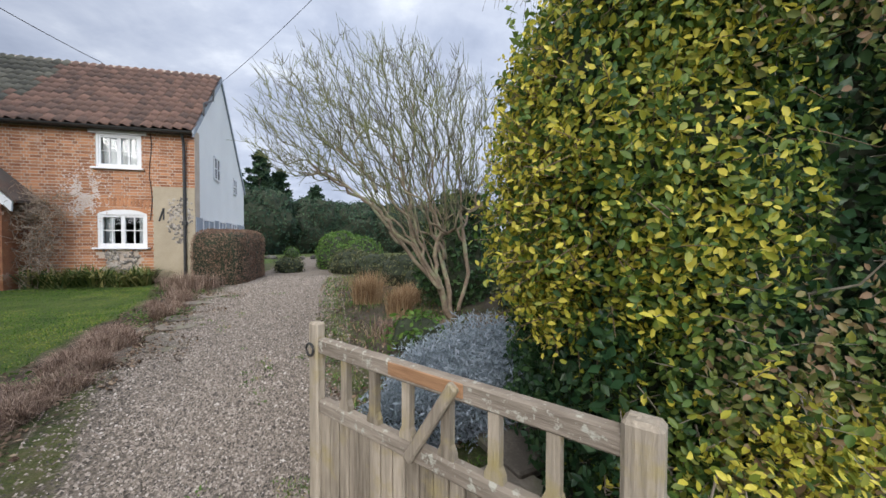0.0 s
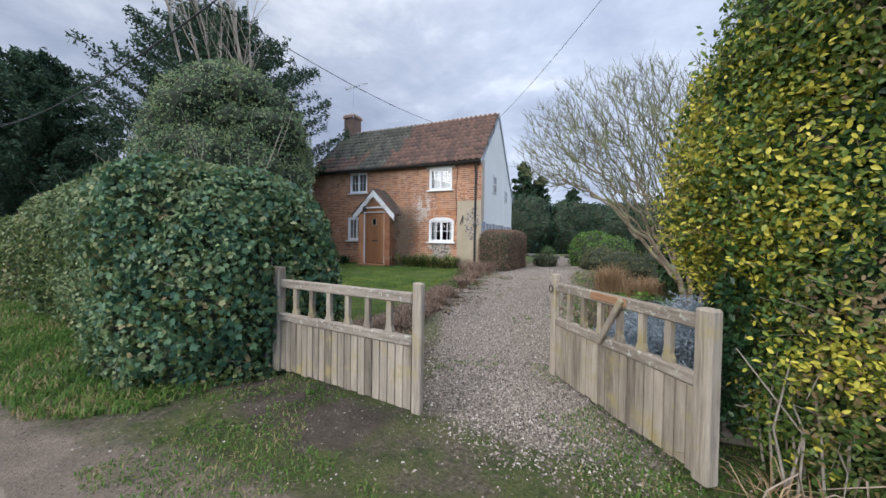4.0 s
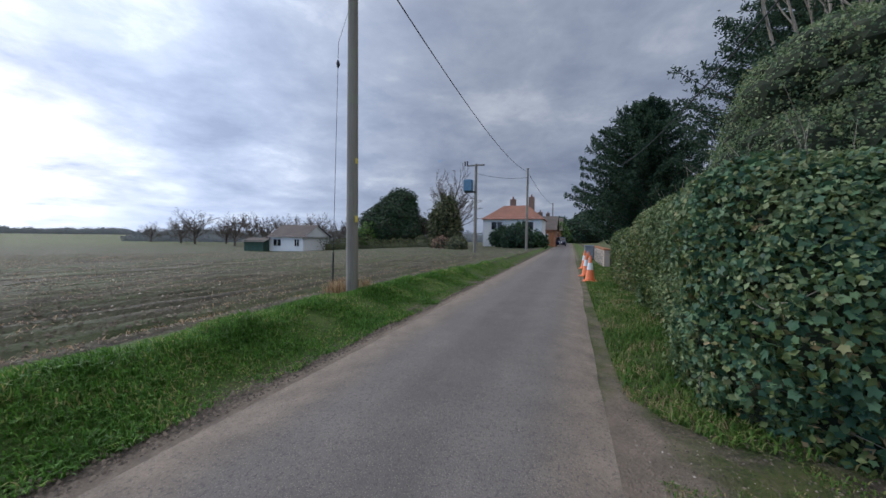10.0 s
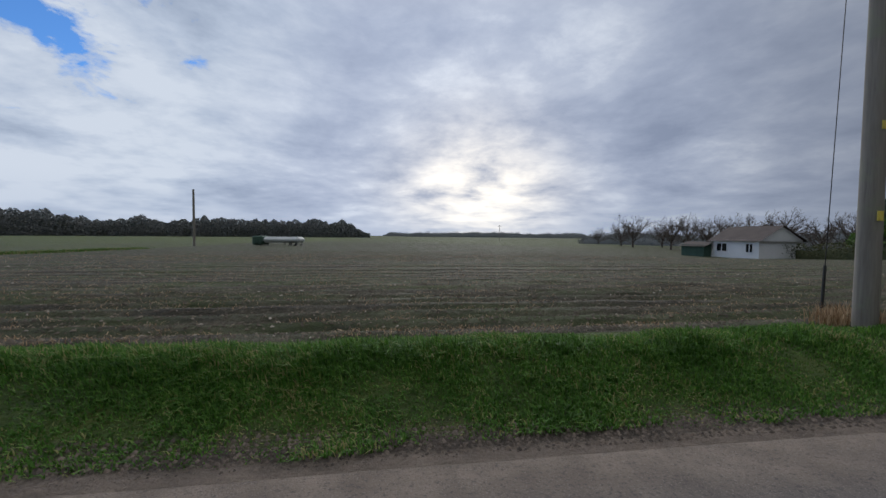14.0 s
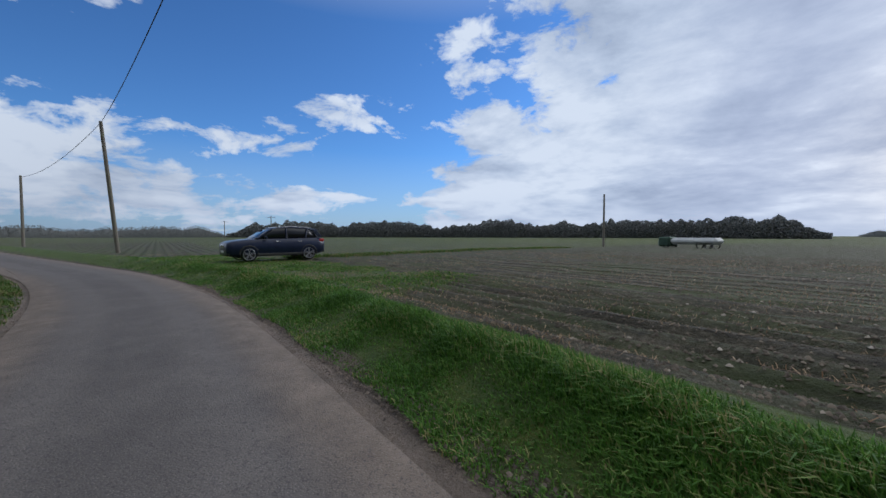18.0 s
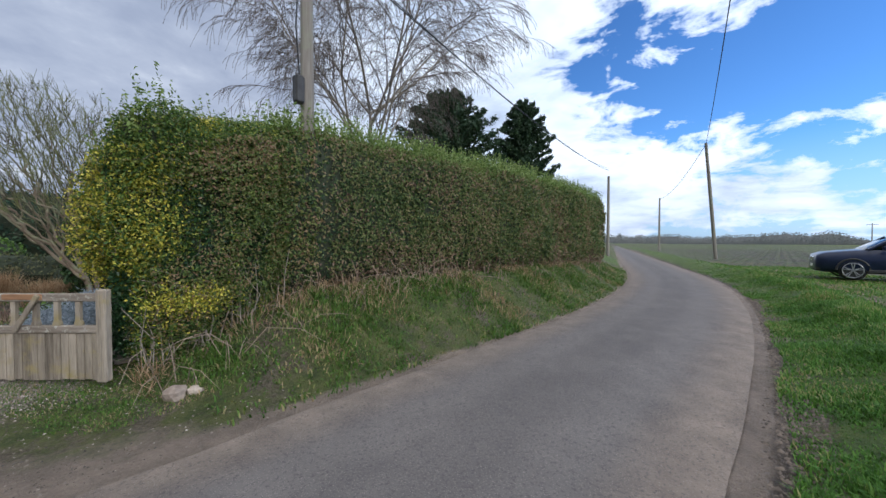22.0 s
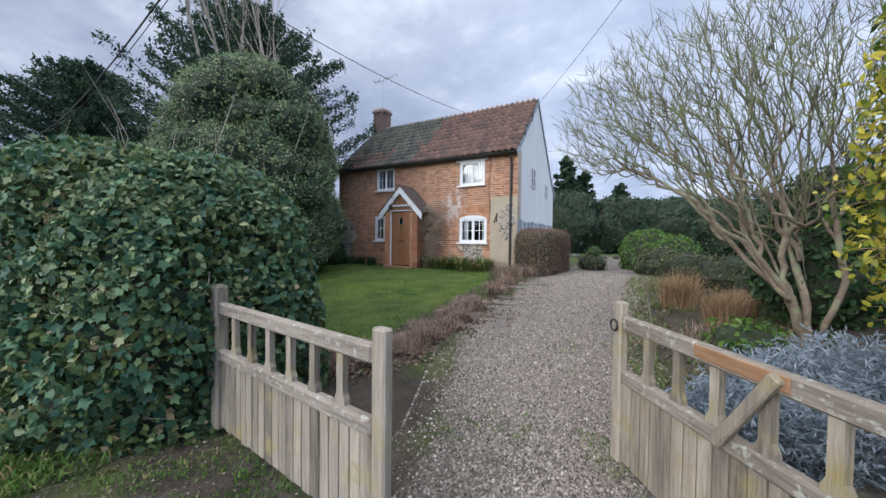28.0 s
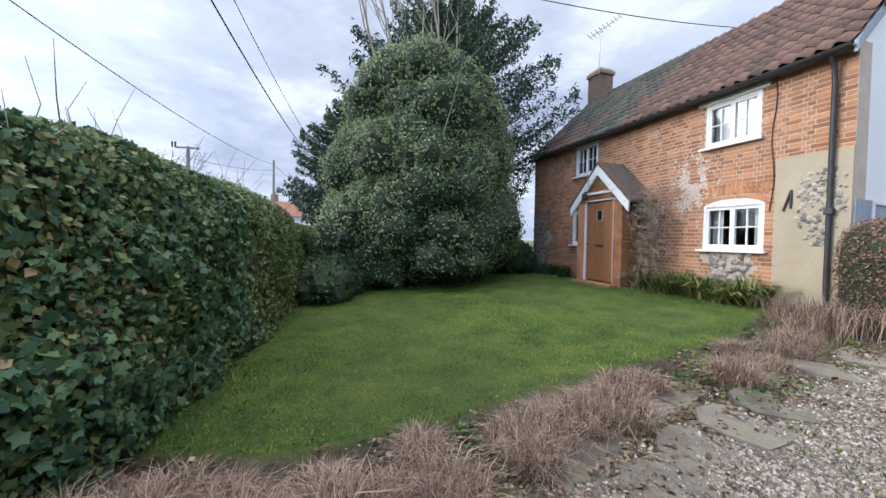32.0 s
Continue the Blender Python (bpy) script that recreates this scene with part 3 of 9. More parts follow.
def box(size, centre=(0, 0, 0), bevel=0.0, bm=None, turn=None):
    bm = bm or bmesh.new()
    m = Matrix.Translation(centre) @ (turn or Matrix.Identity(4)) @ Matrix.Diagonal((*size, 1))
    made = bmesh.ops.create_cube(bm, size=1, matrix=m)
    if bevel:
        edges = {e for v in made["verts"] for e in v.link_edges}
        bmesh.ops.bevel(bm, geom=list(edges), offset=bevel, segments=1, affect="EDGES")
    return bm


def prism(points, depth, bm=None, turn=None):
    """A flat outline of (x, z) points, drawn back along y by depth."""
    bm = bm or bmesh.new()
    m = turn or Matrix.Identity(4)
    a = [bm.verts.new(m @ Vector((x, 0, z))) for x, z in points]
    b = [bm.verts.new(m @ Vector((x, depth, z))) for x, z in points]
    bm.faces.new(a)
    bm.faces.new(b[::-1])
    n = len(a)
    for i in range(n):
        bm.faces.new((a[i], b[i], b[(i + 1) % n], a[(i + 1) % n]))
    bmesh.ops.recalc_face_normals(bm, faces=bm.faces)
    return bm


def tubes(name, lines, mat, sides=6):
    """One mesh of tapered tubes; lines: (points (n, 3), radii (n,))."""
    vs, fs, base = [], [], 0
    ang = np.linspace(0, 2 * np.pi, sides, endpoint=False)
    for pts, rad in lines:
        pts, rad = np.asarray(pts, float), np.asarray(rad, float)
        d = np.gradient(pts, axis=0)
        d /= np.linalg.norm(d, axis=1)[:, None] + 1e-9
        up = np.where(np.abs(d[:, 2:3]) > 0.9, [[1.0, 0, 0]], [[0, 0, 1.0]])
        a = np.cross(d, up)
        a /= np.linalg.norm(a, axis=1)[:, None] + 1e-9
        b = np.cross(d, a)
        ring = pts[:, None] + rad[:, None, None] * (a[:, None] * np.cos(ang)[None, :, None] + b[:, None] * np.sin(ang)[None, :, None])
        n = len(pts)
        vs.append(ring.reshape(-1, 3))
        i = np.arange(n - 1)[:, None] * sides
        j = np.arange(sides)[None]
        k = (j + 1) % sides
        fs.append((base + np.stack([i + j, i + k, i + sides + k, i + sides + j], -1)).reshape(-1, 4))
        base += n * sides
    return bulk_mesh(name, np.concatenate(vs), np.concatenate(fs), mat, smooth=sides > 4)


def unit(v):
    return v / (np.linalg.norm(v, axis=-1, keepdims=True) + 1e-9)


def leaves(name, at, facing, size, mat, long=1.5, jitter=0.7, fold=0.25, droop=0.0):
    """Many folded leaves as one mesh: at (n, 3), facing (n, 3), size (n,)."""
    n = len(at)
    f = unit(facing + RNG.normal(0, jitter, (n, 3)))
    t = unit(np.cross(f, RNG.normal(0, 1, (n, 3))))
    t[:, 2] -= droop
    t = unit(t)
    s = unit(np.cross(f, t))
    h = size[:, None] * 0.5
    v = np.stack([at - t * h * long, at + s * h * 0.8 + f * h * fold, at + t * h * long, at - s * h * 0.8 + f * h * fold], 1).reshape(-1, 3)
    i = np.arange(n)[:, None] * 4
    tri = np.concatenate([i + [[0, 1, 2]], i + [[0, 2, 3]]], 1).reshape(-1, 3)
    return bulk_mesh(name, v, tri, mat)


def oval_leaves(name, at, facing, size, mat, long=1.5, jitter=0.7, fold=0.2):
    """Pointed oval leaves of six corners, for what stands close by."""
    n = len(at)
    f = unit(facing + RNG.normal(0, jitter, (n, 3)))
    t = unit(np.cross(f, RNG.normal(0, 1, (n, 3))))
    s = unit(np.cross(f, t))
    h = size[:, None] * 0.5
    v = np.stack([at + (t * a * long + s * b + f * (abs(b) * fold - 0.18 * a * a)) * h for a, b in ((-1, 0), (-0.45, 0.62), (0.35, 0.60), (1, 0), (0.35, -0.60), (-0.45, -0.62))], 1).reshape(-1, 3)
    i = np.arange(n)[:, None] * 6
    tri = np.concatenate([i + [[0, 1, 2]], i + [[0, 2, 3]], i + [[0, 3, 4]], i + [[0, 4, 5]]], 1).reshape(-1, 3)
    return bulk_mesh(name, v, tri, mat)


def star_leaves(name, at, facing, size, mat, jitter=0.6):
    """Lobed leaves of five points."""
    n = len(at)
    f = unit(facing + RNG.normal(0, jitter, (n, 3)))
    t = np.cross(f, np.array([[0, 0, 1.0]])) + RNG.normal(0, 0.35, (n, 3))
    t = unit(np.cross(unit(t), f)) * -1
    s = unit(np.cross(f, t))
    outline = [(0, -0.34), (0.34, -0.46), (0.44, -0.08), (0.60, 0.26), (0.25, 0.30), (0, 0.72), (-0.25, 0.30), (-0.60, 0.26), (-0.44, -0.08), (-0.34, -0.46)]
    h = size[:, None]
    v = np.stack([at + (s * x + t * y + f * (0.10 * abs(x))) * h for x, y in outline], 1).reshape(-1, 3)
    i = np.arange(n)[:, None] * 10
    tri = np.concatenate([i + [[0, a, a + 1]] for a in range(1, 9)], 1).reshape(-1, 3)
    return bulk_mesh(name, v, tri, mat)


def blades(name, at, height, mat, lean=0.45, width=0.006, wind=(0, 0)):
    """Grass: narrow bent blades standing at the points given."""
    n = len(at)
    a = RNG.uniform(0, 2 * np.pi, n)
    d = np.stack([np.cos(a), np.sin(a), np.zeros(n)], 1)
    s = np.stack([-np.sin(a), np.cos(a), np.zeros(n)], 1) * (width * RNG.uniform(0.7, 1.4, n))[:, None]
    k = (RNG.uniform(0.1, 1.0, n) * lean)[:, None]
    d = d + np.array([[wind[0], wind[1], 0]])
    up = np.array([[0, 0, 1.0]])
    h = height[:, None]
    v = np.stack([at - s, at + s, at + h * (up * 0.55 + d * k * 0.35) + s * 0.8, at + h * (up * 0.55 + d * k * 0.35) - s * 0.8, at + h * (up * (1 - 0.35 * k) + d * k)], 1).reshape(-1, 3)
    i = np.arange(n)[:, None] * 5
    tri = np.concatenate([i + [[0, 1, 2]], i + [[0, 2, 3]], i + [[3, 2, 4]]], 1).reshape(-1, 3)
    return bulk_mesh(name, v, tri, mat)


def lumps(name, at, size, mat, squash=0.6):
    """Many small uneven stones or clods, bedded in what they lie on."""
    n = len(at)
    base = np.array([[1, 0, -0.25], [0, 1, -0.25], [-1, 0, -0.25], [0, -1, -0.25], [0, 0, 1]], float)
    a = RNG.uniform(0, 2 * np.pi, n)
    rot = np.stack([np.stack([np.cos(a), -np.sin(a), 0 * a], 1), np.stack([np.sin(a), np.cos(a), 0 * a], 1), np.stack([0 * a, 0 * a, 1 + 0 * a], 1)], 1)
    sh = base[None] * RNG.uniform(0.6, 1.3, (n, 5, 1)) * np.stack([RNG.uniform(0.7, 1.3, n), RNG.uniform(0.6, 1.0, n), np.full(n, squash)], 1)[:, None]
    v = at[:, None] + np.einsum("nij,nkj->nki", rot, sh) * size[:, None, None]
    f = np.array([[0, 1, 4], [1, 2, 4], [2, 3, 4], [3, 0, 4]])
    return bulk_mesh(name, v.reshape(-1, 3), (np.arange(n)[:, None, None] * 5 + f[None]).reshape(-1, 3), mat)


def fbm(x, y, scale=1.0, seed=0):
    """Cheap smooth noise for whole arrays, about -1 to 1."""
    out, amp = 0.0, 1.0
    r = np.random.default_rng(seed)
    for _ in range(5):
        for _ in range(2):
            a, p, q = r.uniform(0, 6.283), r.uniform(0, 6.283), r.uniform(0.7, 1.3)
            out = out + amp * np.sin((x * np.cos(a) + y * np.sin(a)) * scale * q + p + 1.7 * np.sin((x * np.sin(a) - y * np.cos(a)) * scale * q * 0.6))
        amp, scale = amp * 0.55, scale * 2.1
    return out / 3.6


# ---- the lie of the land ----
def step(a, b, v):
    t = np.clip((v - a) / (b - a), 0, 1)
    return t * t * (3 - 2 * t)


def road_mid(x):
    return -2.6 + np.where(x > 6, 0.0125 * np.clip(x - 6, 0, 16) ** 2 + 0.37 * np.clip(x - 22, 0, None), 0.0) * 0.92


HALF = 1.5


def off_road(x, y):
    """Signed distance from the road's middle, towards the cottage positive."""
    slope = np.where(x > 6, np.where(x < 22, 0.023 * (x - 6), 0.34), 0.0)
    return (y - road_mid(x)) / np.sqrt(1 + slope ** 2)


DRIVE = [(0.3, -0.15, 1.0), (1.5, -0.55, 0.95), (4.0, -1.9, 1.05), (8.5, -2.75, 1.1), (14.0, -3.4, 1.2), (20.0, -4.3, 1.3), (24.0, -5.5, 1.4)]


def drive_band(x, y):
    ys, xs, w = (np.array(c) for c in zip(*DRIVE))
    return np.abs(x - np.interp(y, ys, xs)) / np.interp(y, ys, w)


LAWN_EDGE = ([1.8, 2.1, 2.7, 3.5, 4.9, 6.7, 8.0, 9.6], [-4.0, -3.95, -3.75, -3.84, -4.2, -4.65, -5.05, -5.9])


def ground_z(x, y):
    x, y = np.asarray(x, float), np.asarray(y, float)
    d = off_road(x, y)
    # cottage side
    garden = 0.03 + 0.052 * np.clip(y - 0.6, 0, 9.5)
    bankish = step(0.9, 3.2, x)
    north = garden * (1 - bankish) + bankish * (0.84 * step(HALF + 0.1, HALF + 2.1, d) + 0.02 * np.clip(d - 4, 0, 10))
    # the ivy hedge stands on a slight rise
    north = north + 0.06 * step(-2.6, -3.4, x) * step(HALF + 0.3, HALF + 1.2, d) * step(3.5, 2.0, d)
    bed = np.exp(-(((x - 1.3) / 1.3) ** 2 + ((y - 5.0) / 2.2) ** 2))
    north = north + 0.14 * bed
    edge = x - np.interp(y, LAWN_EDGE[0], LAWN_EDGE[1])
    north = north - 0.07 * step(0.0, 0.12, edge) * step(1.1, 0.6, edge) * step(1.7, 2.0, y) * step(9.0, 8.2, y)
    # field side
    s = -d
    width = np.where(x < -6, 1.0 - 0.35 * step(-6, -16, x), 1.0)
    crest = 0.30 * step(HALF + 0.35, HALF + 0.35 + 1.35 * width, s) - 0.10 * step(HALF + 1.75 * width, HALF + 2.8 * width, s)
    dist = np.sqrt(x ** 2 + y ** 2)
    fall = -1.25 * step(14, 46, -y) * step(-5, -40, x) - 0.35 * step(20, 60, s) * (1 - step(-10, -30, x))
    south = crest + fall + 0.05 * fbm(x, y, 0.25, 3) * step(3, 9, s)
    z = np.where(d > 0, north, south)
    rough = 0.018 * fbm(x, y, 2.2, 5) * step(HALF, HALF + 0.6, np.abs(d))
    ridge = 0.065 * np.sin(y * 2 * np.pi / 0.62 + 0.6 * fbm(x, y, 0.7, 9)) * step(3.2, 4.6, s - 4.2 * step(7.0, 12.0, x)) * step(34, 18, dist)
    z = z + rough + ridge + 0.03 * np.where(np.abs(d) < HALF, 1 - (d / HALF) ** 2, 0) - 0.03
    return z


def spread_axis(lo, hi, fine, far):
    core = list(np.arange(lo, hi + fine, fine))
    out, stepw, v = [], fine, core[-1]
    while v < far:
        stepw *= 1.13
        v += stepw
        out.append(v)
    left, stepw, v = [], fine, core[0]
    while v > -far:
        stepw *= 1.13
        v -= stepw
        left.append(v)
    return np.array(left[::-1] + core + out)


gx, gy = spread_axis(-16, 24, 0.16, 2600), spread_axis(-10.0, 12.5, 0.13, 2600)
GX, GY = np.meshgrid(gx, gy, indexing="ij")
GZ = ground_z(GX, GY)
ni, nj = GX.shape
idx = np.arange(ni * nj).reshape(ni, nj)
gq = np.stack([idx[:-1, :-1], idx[1:, :-1], idx[1:, 1:], idx[:-1, 1:]], -1).reshape(-1, 4)
ground_mesh = bulk_mesh("ground", np.stack([GX, GY, GZ], -1).reshape(-1, 3), gq, "ground", True)


def attribute(me, name, values):
    a = me.attributes.new(name, "FLOAT", "POINT")
    a.data.foreach_set("value", np.asarray(values, np.float32).ravel())


def lawn_zone(x, y):
    edge = np.interp(y, LAWN_EDGE[0], LAWN_EDGE[1])
    return step(0.12, -0.12, x - edge) * step(1.4, 1.9, y) * step(-14.0, -12.5, x)


OFF = off_road(GX, GY)
S = -OFF
crest_w = np.where(GX < -6, 1.0 - 0.35 * step(-6, -16, GX), 1.0)
FIELD = step(HALF + 2.0, HALF + 2.6, S / np.where(S > 0, crest_w, 1))
HEADLAND = step(6.0, 11.0, GX + 1.5 * fbm(GX, GY, 0.5, 91)) * step(9.0, 6.8, S + 0.9 * fbm(GX, GY, 0.9, 92)) * step(30.0, 26.0, GX)
FIELD = FIELD * (1 - 0.9 * HEADLAND)
verge_s = step(HALF + 0.45, HALF + 0.75, S) * (1 - FIELD)
lawn = lawn_zone(GX, GY)
east_lawn = step(1.9, 2.6, GX) * step(3.2, 3.8, GY) * step(40, 30, GX)
border = step(0.0, 0.4, GX - np.interp(GY, [c[0] for c in DRIVE], [c[1] + c[2] for c in DRIVE])) * step(2.5, 1.7, GX) * step(2.2, 2.8, GY) * step(13.0, 11.5, GY)
west_verge = step(-4.2, -5.2, GX) * step(HALF + 0.2, HALF + 0.5, OFF) * step(4, 3, OFF)
attribute(ground_mesh, "lawn", np.clip(np.maximum(np.maximum(lawn, verge_s), np.maximum(east_lawn, west_verge * 0.8)), 0, 1))
attribute(ground_mesh, "field", FIELD)
mouth = np.exp(-(((GX + 1.0) / 2.3) ** 2)) * step(HALF + 1.9, HALF + 0.1, OFF) * step(HALF - 0.3, HALF, OFF)
edge_soil = 0.80 * step(HALF + 0.58, HALF + 0.25, np.abs(OFF)) * np.where(OFF > 0, 0.25, 1.0)
beds = 0.75 * step(0.1, -0.15, np.abs(GX - np.interp(GY, LAWN_EDGE[0], LAWN_EDGE[1]) - 0.42) - 0.42) * step(1.3, 1.8, GY) * step(9.3, 8.6, GY)
gate_foot = 0.95 * np.exp(-((GX + 2.1) / 1.1) ** 2 - ((GY - 0.35) / 0.5) ** 2)
foot = 0.6 * step(0.75, 0.3, np.abs(GY - 0.9)) * step(-2.5, -3.2, GX) + 0.45 * step(0.6, 0.1, np.abs(OFF - HALF - 1.9)) * step(0.5, 1.5, GX)
attribute(ground_mesh, "soil", np.clip(np.maximum.reduce([mouth * 0.7, edge_soil, beds, 0.55 * border, foot, gate_foot, 0.95 * np.exp(-((GX + 2.4) / 0.8) ** 2 - ((GY - 1.6) / 0.9) ** 2)]), 0, 1))
attribute(ground_mesh, "dust", np.clip(np.maximum(np.exp(-(((GX + 0.9) / 2.3) ** 2)) * step(HALF + 1.25, HALF + 0.2, OFF), 0.85 * step(HALF + 0.42, HALF + 0.08, OFF) * (1 - 0.4 * step(-3.0, -4.5, GX))) * step(HALF - 0.3, HALF, OFF) + 0.75 * step(HALF + 0.34, HALF + 0.10, S) * step(HALF - 0.3, HALF, S), 0, 1))
dr = drive_band(GX, GY)
attribute(ground_mesh, "gravel", np.clip(step(1.3, 0.7, dr) * step(0.2, 1.6, GY + 0.25 * fbm(GX, GY, 1.8, 13)) * step(26, 22, GY), 0, 1))
margin_x = 22 + (-GY - 8.5) * 0.118
beyond = 0.8 * step(-1.2, 1.2, GX - margin_x) * step(6.5, 8.0, -GY) + 0.45 * step(7, 15, GX) * step(11, 3, S)
attribute(ground_mesh, "meadow", np.maximum(beyond * FIELD * (0.75 + 0.5 * fbm(GX, GY, 0.8, 56)), 0) * (np.hypot(GX, GY) < 90) + step(60, 120, S) * 0.55 * FIELD + 0.5 * step(75, 95, np.hypot(GX, GY)) * step(14, 30, GX) * FIELD + 0.85 * step(9, 13, OFF) * step(24, 30, GY))
tagged(new("ground", ground_mesh), "grass verges, ploughed field, lawn and bare earth", "ground", kind="structure")


# the lane
lx = np.concatenate([np.arange(-320, -30, 4.0), np.arange(-30, 30, 0.5), np.arange(30, 150, 3.0)])
la = np.linspace(-1, 1, 15)
slope = np.where(lx > 6, np.where(lx < 22, 0.023 * (lx - 6), 0.34), 0.0)
nrm = np.stack([-slope, np.ones_like(slope)], 1) / np.sqrt(1 + slope ** 2)[:, None]
wob = 1 + 0.018 * fbm(lx, lx * 0, 0.5, 21) + 0.008 * fbm(lx, lx * 0, 2.4, 22)
LX = lx[:, None] + nrm[:, :1] * la[None] * HALF * wob[:, None]
LY = road_mid(lx)[:, None] + nrm[:, 1:] * la[None] * HALF * wob[:, None]
LZ = 0.012 + 0.035 * (1 - la[None] ** 2) + 0 * LX - 0.02 * (np.abs(la[None]) > 0.99)
li = np.arange(LX.size).reshape(LX.shape)
lane = bulk_mesh("road", np.stack([LX, LY, LZ], -1).reshape(-1, 3), np.stack([li[:-1, :-1], li[1:, :-1], li[1:, 1:], li[:-1, 1:]], -1).reshape(-1, 4), "asphalt", True)
attribute(lane, "across", np.broadcast_to(la[None], LX.shape))
tagged(new("road", lane), "narrow worn grey asphalt lane with dusty edges", "road", kind="structure")

# ---- the cottage ----
HOUSE_AT, HOUSE_TURN, BASE = (-5.2, 10.134, 0.0), 6.95, 0.42
WIDE, DEEP, EAVE, RIDGE_Y, RIDGE_Z, BACK_Z = 8.15, 6.2, 4.42, 2.65, 6.86, 3.75
# the gable stands a little out of square
SKEW = 0.075
OUT_OF_SQUARE = Matrix.Rotation(math.atan(SKEW), 4, "Z")
house = thing("cottage", "old two-storey red brick cottage with pantiled roof and white gable", "house", (*HOUSE_AT[:2], BASE), HOUSE_TURN)
OPENINGS = {"upper_right": (-2.13, -1.18, 3.36, 4.20), "lower_right": (-2.12, -1.08, 1.38, 2.32), "upper_left": (-5.96, -5.06, 3.40, 4.28), "lower_left": (-6.05, -5.15, 1.40, 2.38), "door": (-4.62, -3.67, BASE, 2.48)}


def house_local(z):
    return z - BASE


def wall_with_holes(x0, x1, z0, z1, holes, y0, y1):
    xs = sorted({x0, x1, *[v for h in holes for v in h[:2]]})
    zs = sorted({z0, z1, *[v for h in holes for v in h[2:]]})
    bm = bmesh.new()
    for a, b in zip(xs, xs[1:]):
        for c, d in zip(zs, zs[1:]):
            mx, mz = (a + b) / 2, (c + d) / 2
            if not any(h[0] < mx < h[1] and h[2] < mz < h[3] for h in holes):
                box((b - a, y1 - y0, d - c), (mx, (y0 + y1) / 2, house_local(mz)), bm=bm)
    bmesh.ops.remove_doubles(bm, verts=bm.verts, dist=1e-4)
    return bm


front = part("front_wall", wall_with_holes(-WIDE, 0, BASE - 0.3, EAVE, list(OPENINGS.values()), 0, 0.3), "mortar", house, "weathered red brick front wall")
gable = [(0, BASE - 0.3), (DEEP, BASE - 0.3), (DEEP, BACK_Z - 0.05), (RIDGE_Y, RIDGE_Z - 0.12), (0, EAVE)]
side = Matrix.Rotation(radians(90), 4, "Z")
part("gable_wall", prism([(y, house_local(z)) for y, z in gable], 0.3, turn=Matrix.Translation((0, 0.03, 0)) @ OUT_OF_SQUARE @ side), "white_render", house, "white painted gable wall")
part("west_gable_wall", prism([(y, house_local(z)) for y, z in gable], 0.3, turn=Matrix.Translation((-WIDE + 0.3, 0, 0)) @ side), "mortar", house)
part("back_wall", box((WIDE - 1.1, 0.3, BACK_Z - BASE + 0.2), (-WIDE / 2 - 0.25, DEEP - 0.15, (BACK_Z - BASE) / 2 - 0.15)), "mortar", house)
part("upper_floor", box((WIDE - 1.2, DEEP - 0.62, 0.2), (-WIDE / 2 - 0.25, DEEP / 2, 2.45)), "dark_inside", house)
part("inner_wall", box((0.15, DEEP - 0.62, 3.6), (-3.4, DEEP / 2, 1.8)), "dark_inside", house)

# bricks in courses, with flint, render and limewash left between
BRICK, HEADER, COURSE = 0.222, 0.108, 0.075


def brick_mesh(w):
    bm = box((w - 0.013, 0.02, COURSE - 0.014), (0, 0, 0), 0.004)
    me = bpy.data.meshes.new("brick")
    bm.to_mesh(me)
    bm.free()
    me.materials.append(MATS["brick_red"])
    return me


def is_bare(x, z):
    """Where no brick shows: render by the corner, flint under a window and at the far end."""
    if x > -0.93 + 0.04 * math.sin(z * 9) and z < 2.93:
        return True
    if -2.0 + 0.12 * math.sin(z * 20) < x < -1.25 + 0.1 * math.sin(z * 17 + 2) and z < 1.32:
        return True
    return x < -7.35 + 0.25 * math.sin(z * 5) and z < 2.35


BRICKS = []
row = 0
z = BASE + 0.02
while z + COURSE < EAVE - 0.02:
    x, k = -WIDE + (0.0 if row % 2 else HEADER / 2), row
    while x < -0.02:
        w = BRICK if k % 2 == 0 else HEADER
        w = min(w, -x)
        cx, cz = x + w / 2, z + COURSE / 2
        spans = [(x, x + w)]
        for h in OPENINGS.values():
            if h[2] - 0.03 < cz < h[3] + 0.03:
                spans = [s for a, b in spans for s in ((a, min(b, h[0])), (max(a, h[1]), b)) if s[1] - s[0] > 0.03]
        for a, b in spans:
            if not is_bare((a + b) / 2, cz):
                BRICKS.append(((a + b) / 2, cz, b - a))
        x, k = x + w, k + 1
    z, row = z + COURSE, row + 1
ARCH = []
for a in np.linspace(-1, 1, 15):
    ARCH.append((-1.6 + 0.56 * a, 2.47 + 0.05 * (1 - a * a), a * 0.28))


bm = bmesh.new()
box((0.93, 0.03, 2.93 - BASE), (-0.465, -0.012, (2.93 - BASE) / 2), 0.004, bm)
part("render_patch", bm, "cement_render", house, "patch of tan cement render beside the corner")
spots = []
for _ in range(1500):
    sx, sz = RNG.normal(-2.38, 0.20), RNG.normal(2.68, 0.30)
    if fbm(np.array([sx]), np.array([sz]), 9.0, 95)[0] > -0.15:
        spots.append((sx, sz, RNG.uniform(0.006, 0.026)))
vs, fs = [], []
for k, (sx, sz, r) in enumerate(spots):
    m = 6
    vs += [(sx + r * RNG.uniform(0.6, 1.3) * math.cos(a), -0.0092 - 0.000004 * k, house_local(sz) + r * RNG.uniform(0.5, 1.0) * math.sin(a)) for a in np.linspace(0, 2 * math.pi, m, endpoint=False)]
    fs.append(tuple(range(k * m, k * m + m)))
bm = mesh_of("limewash_patch", vs, fs, "limewash")
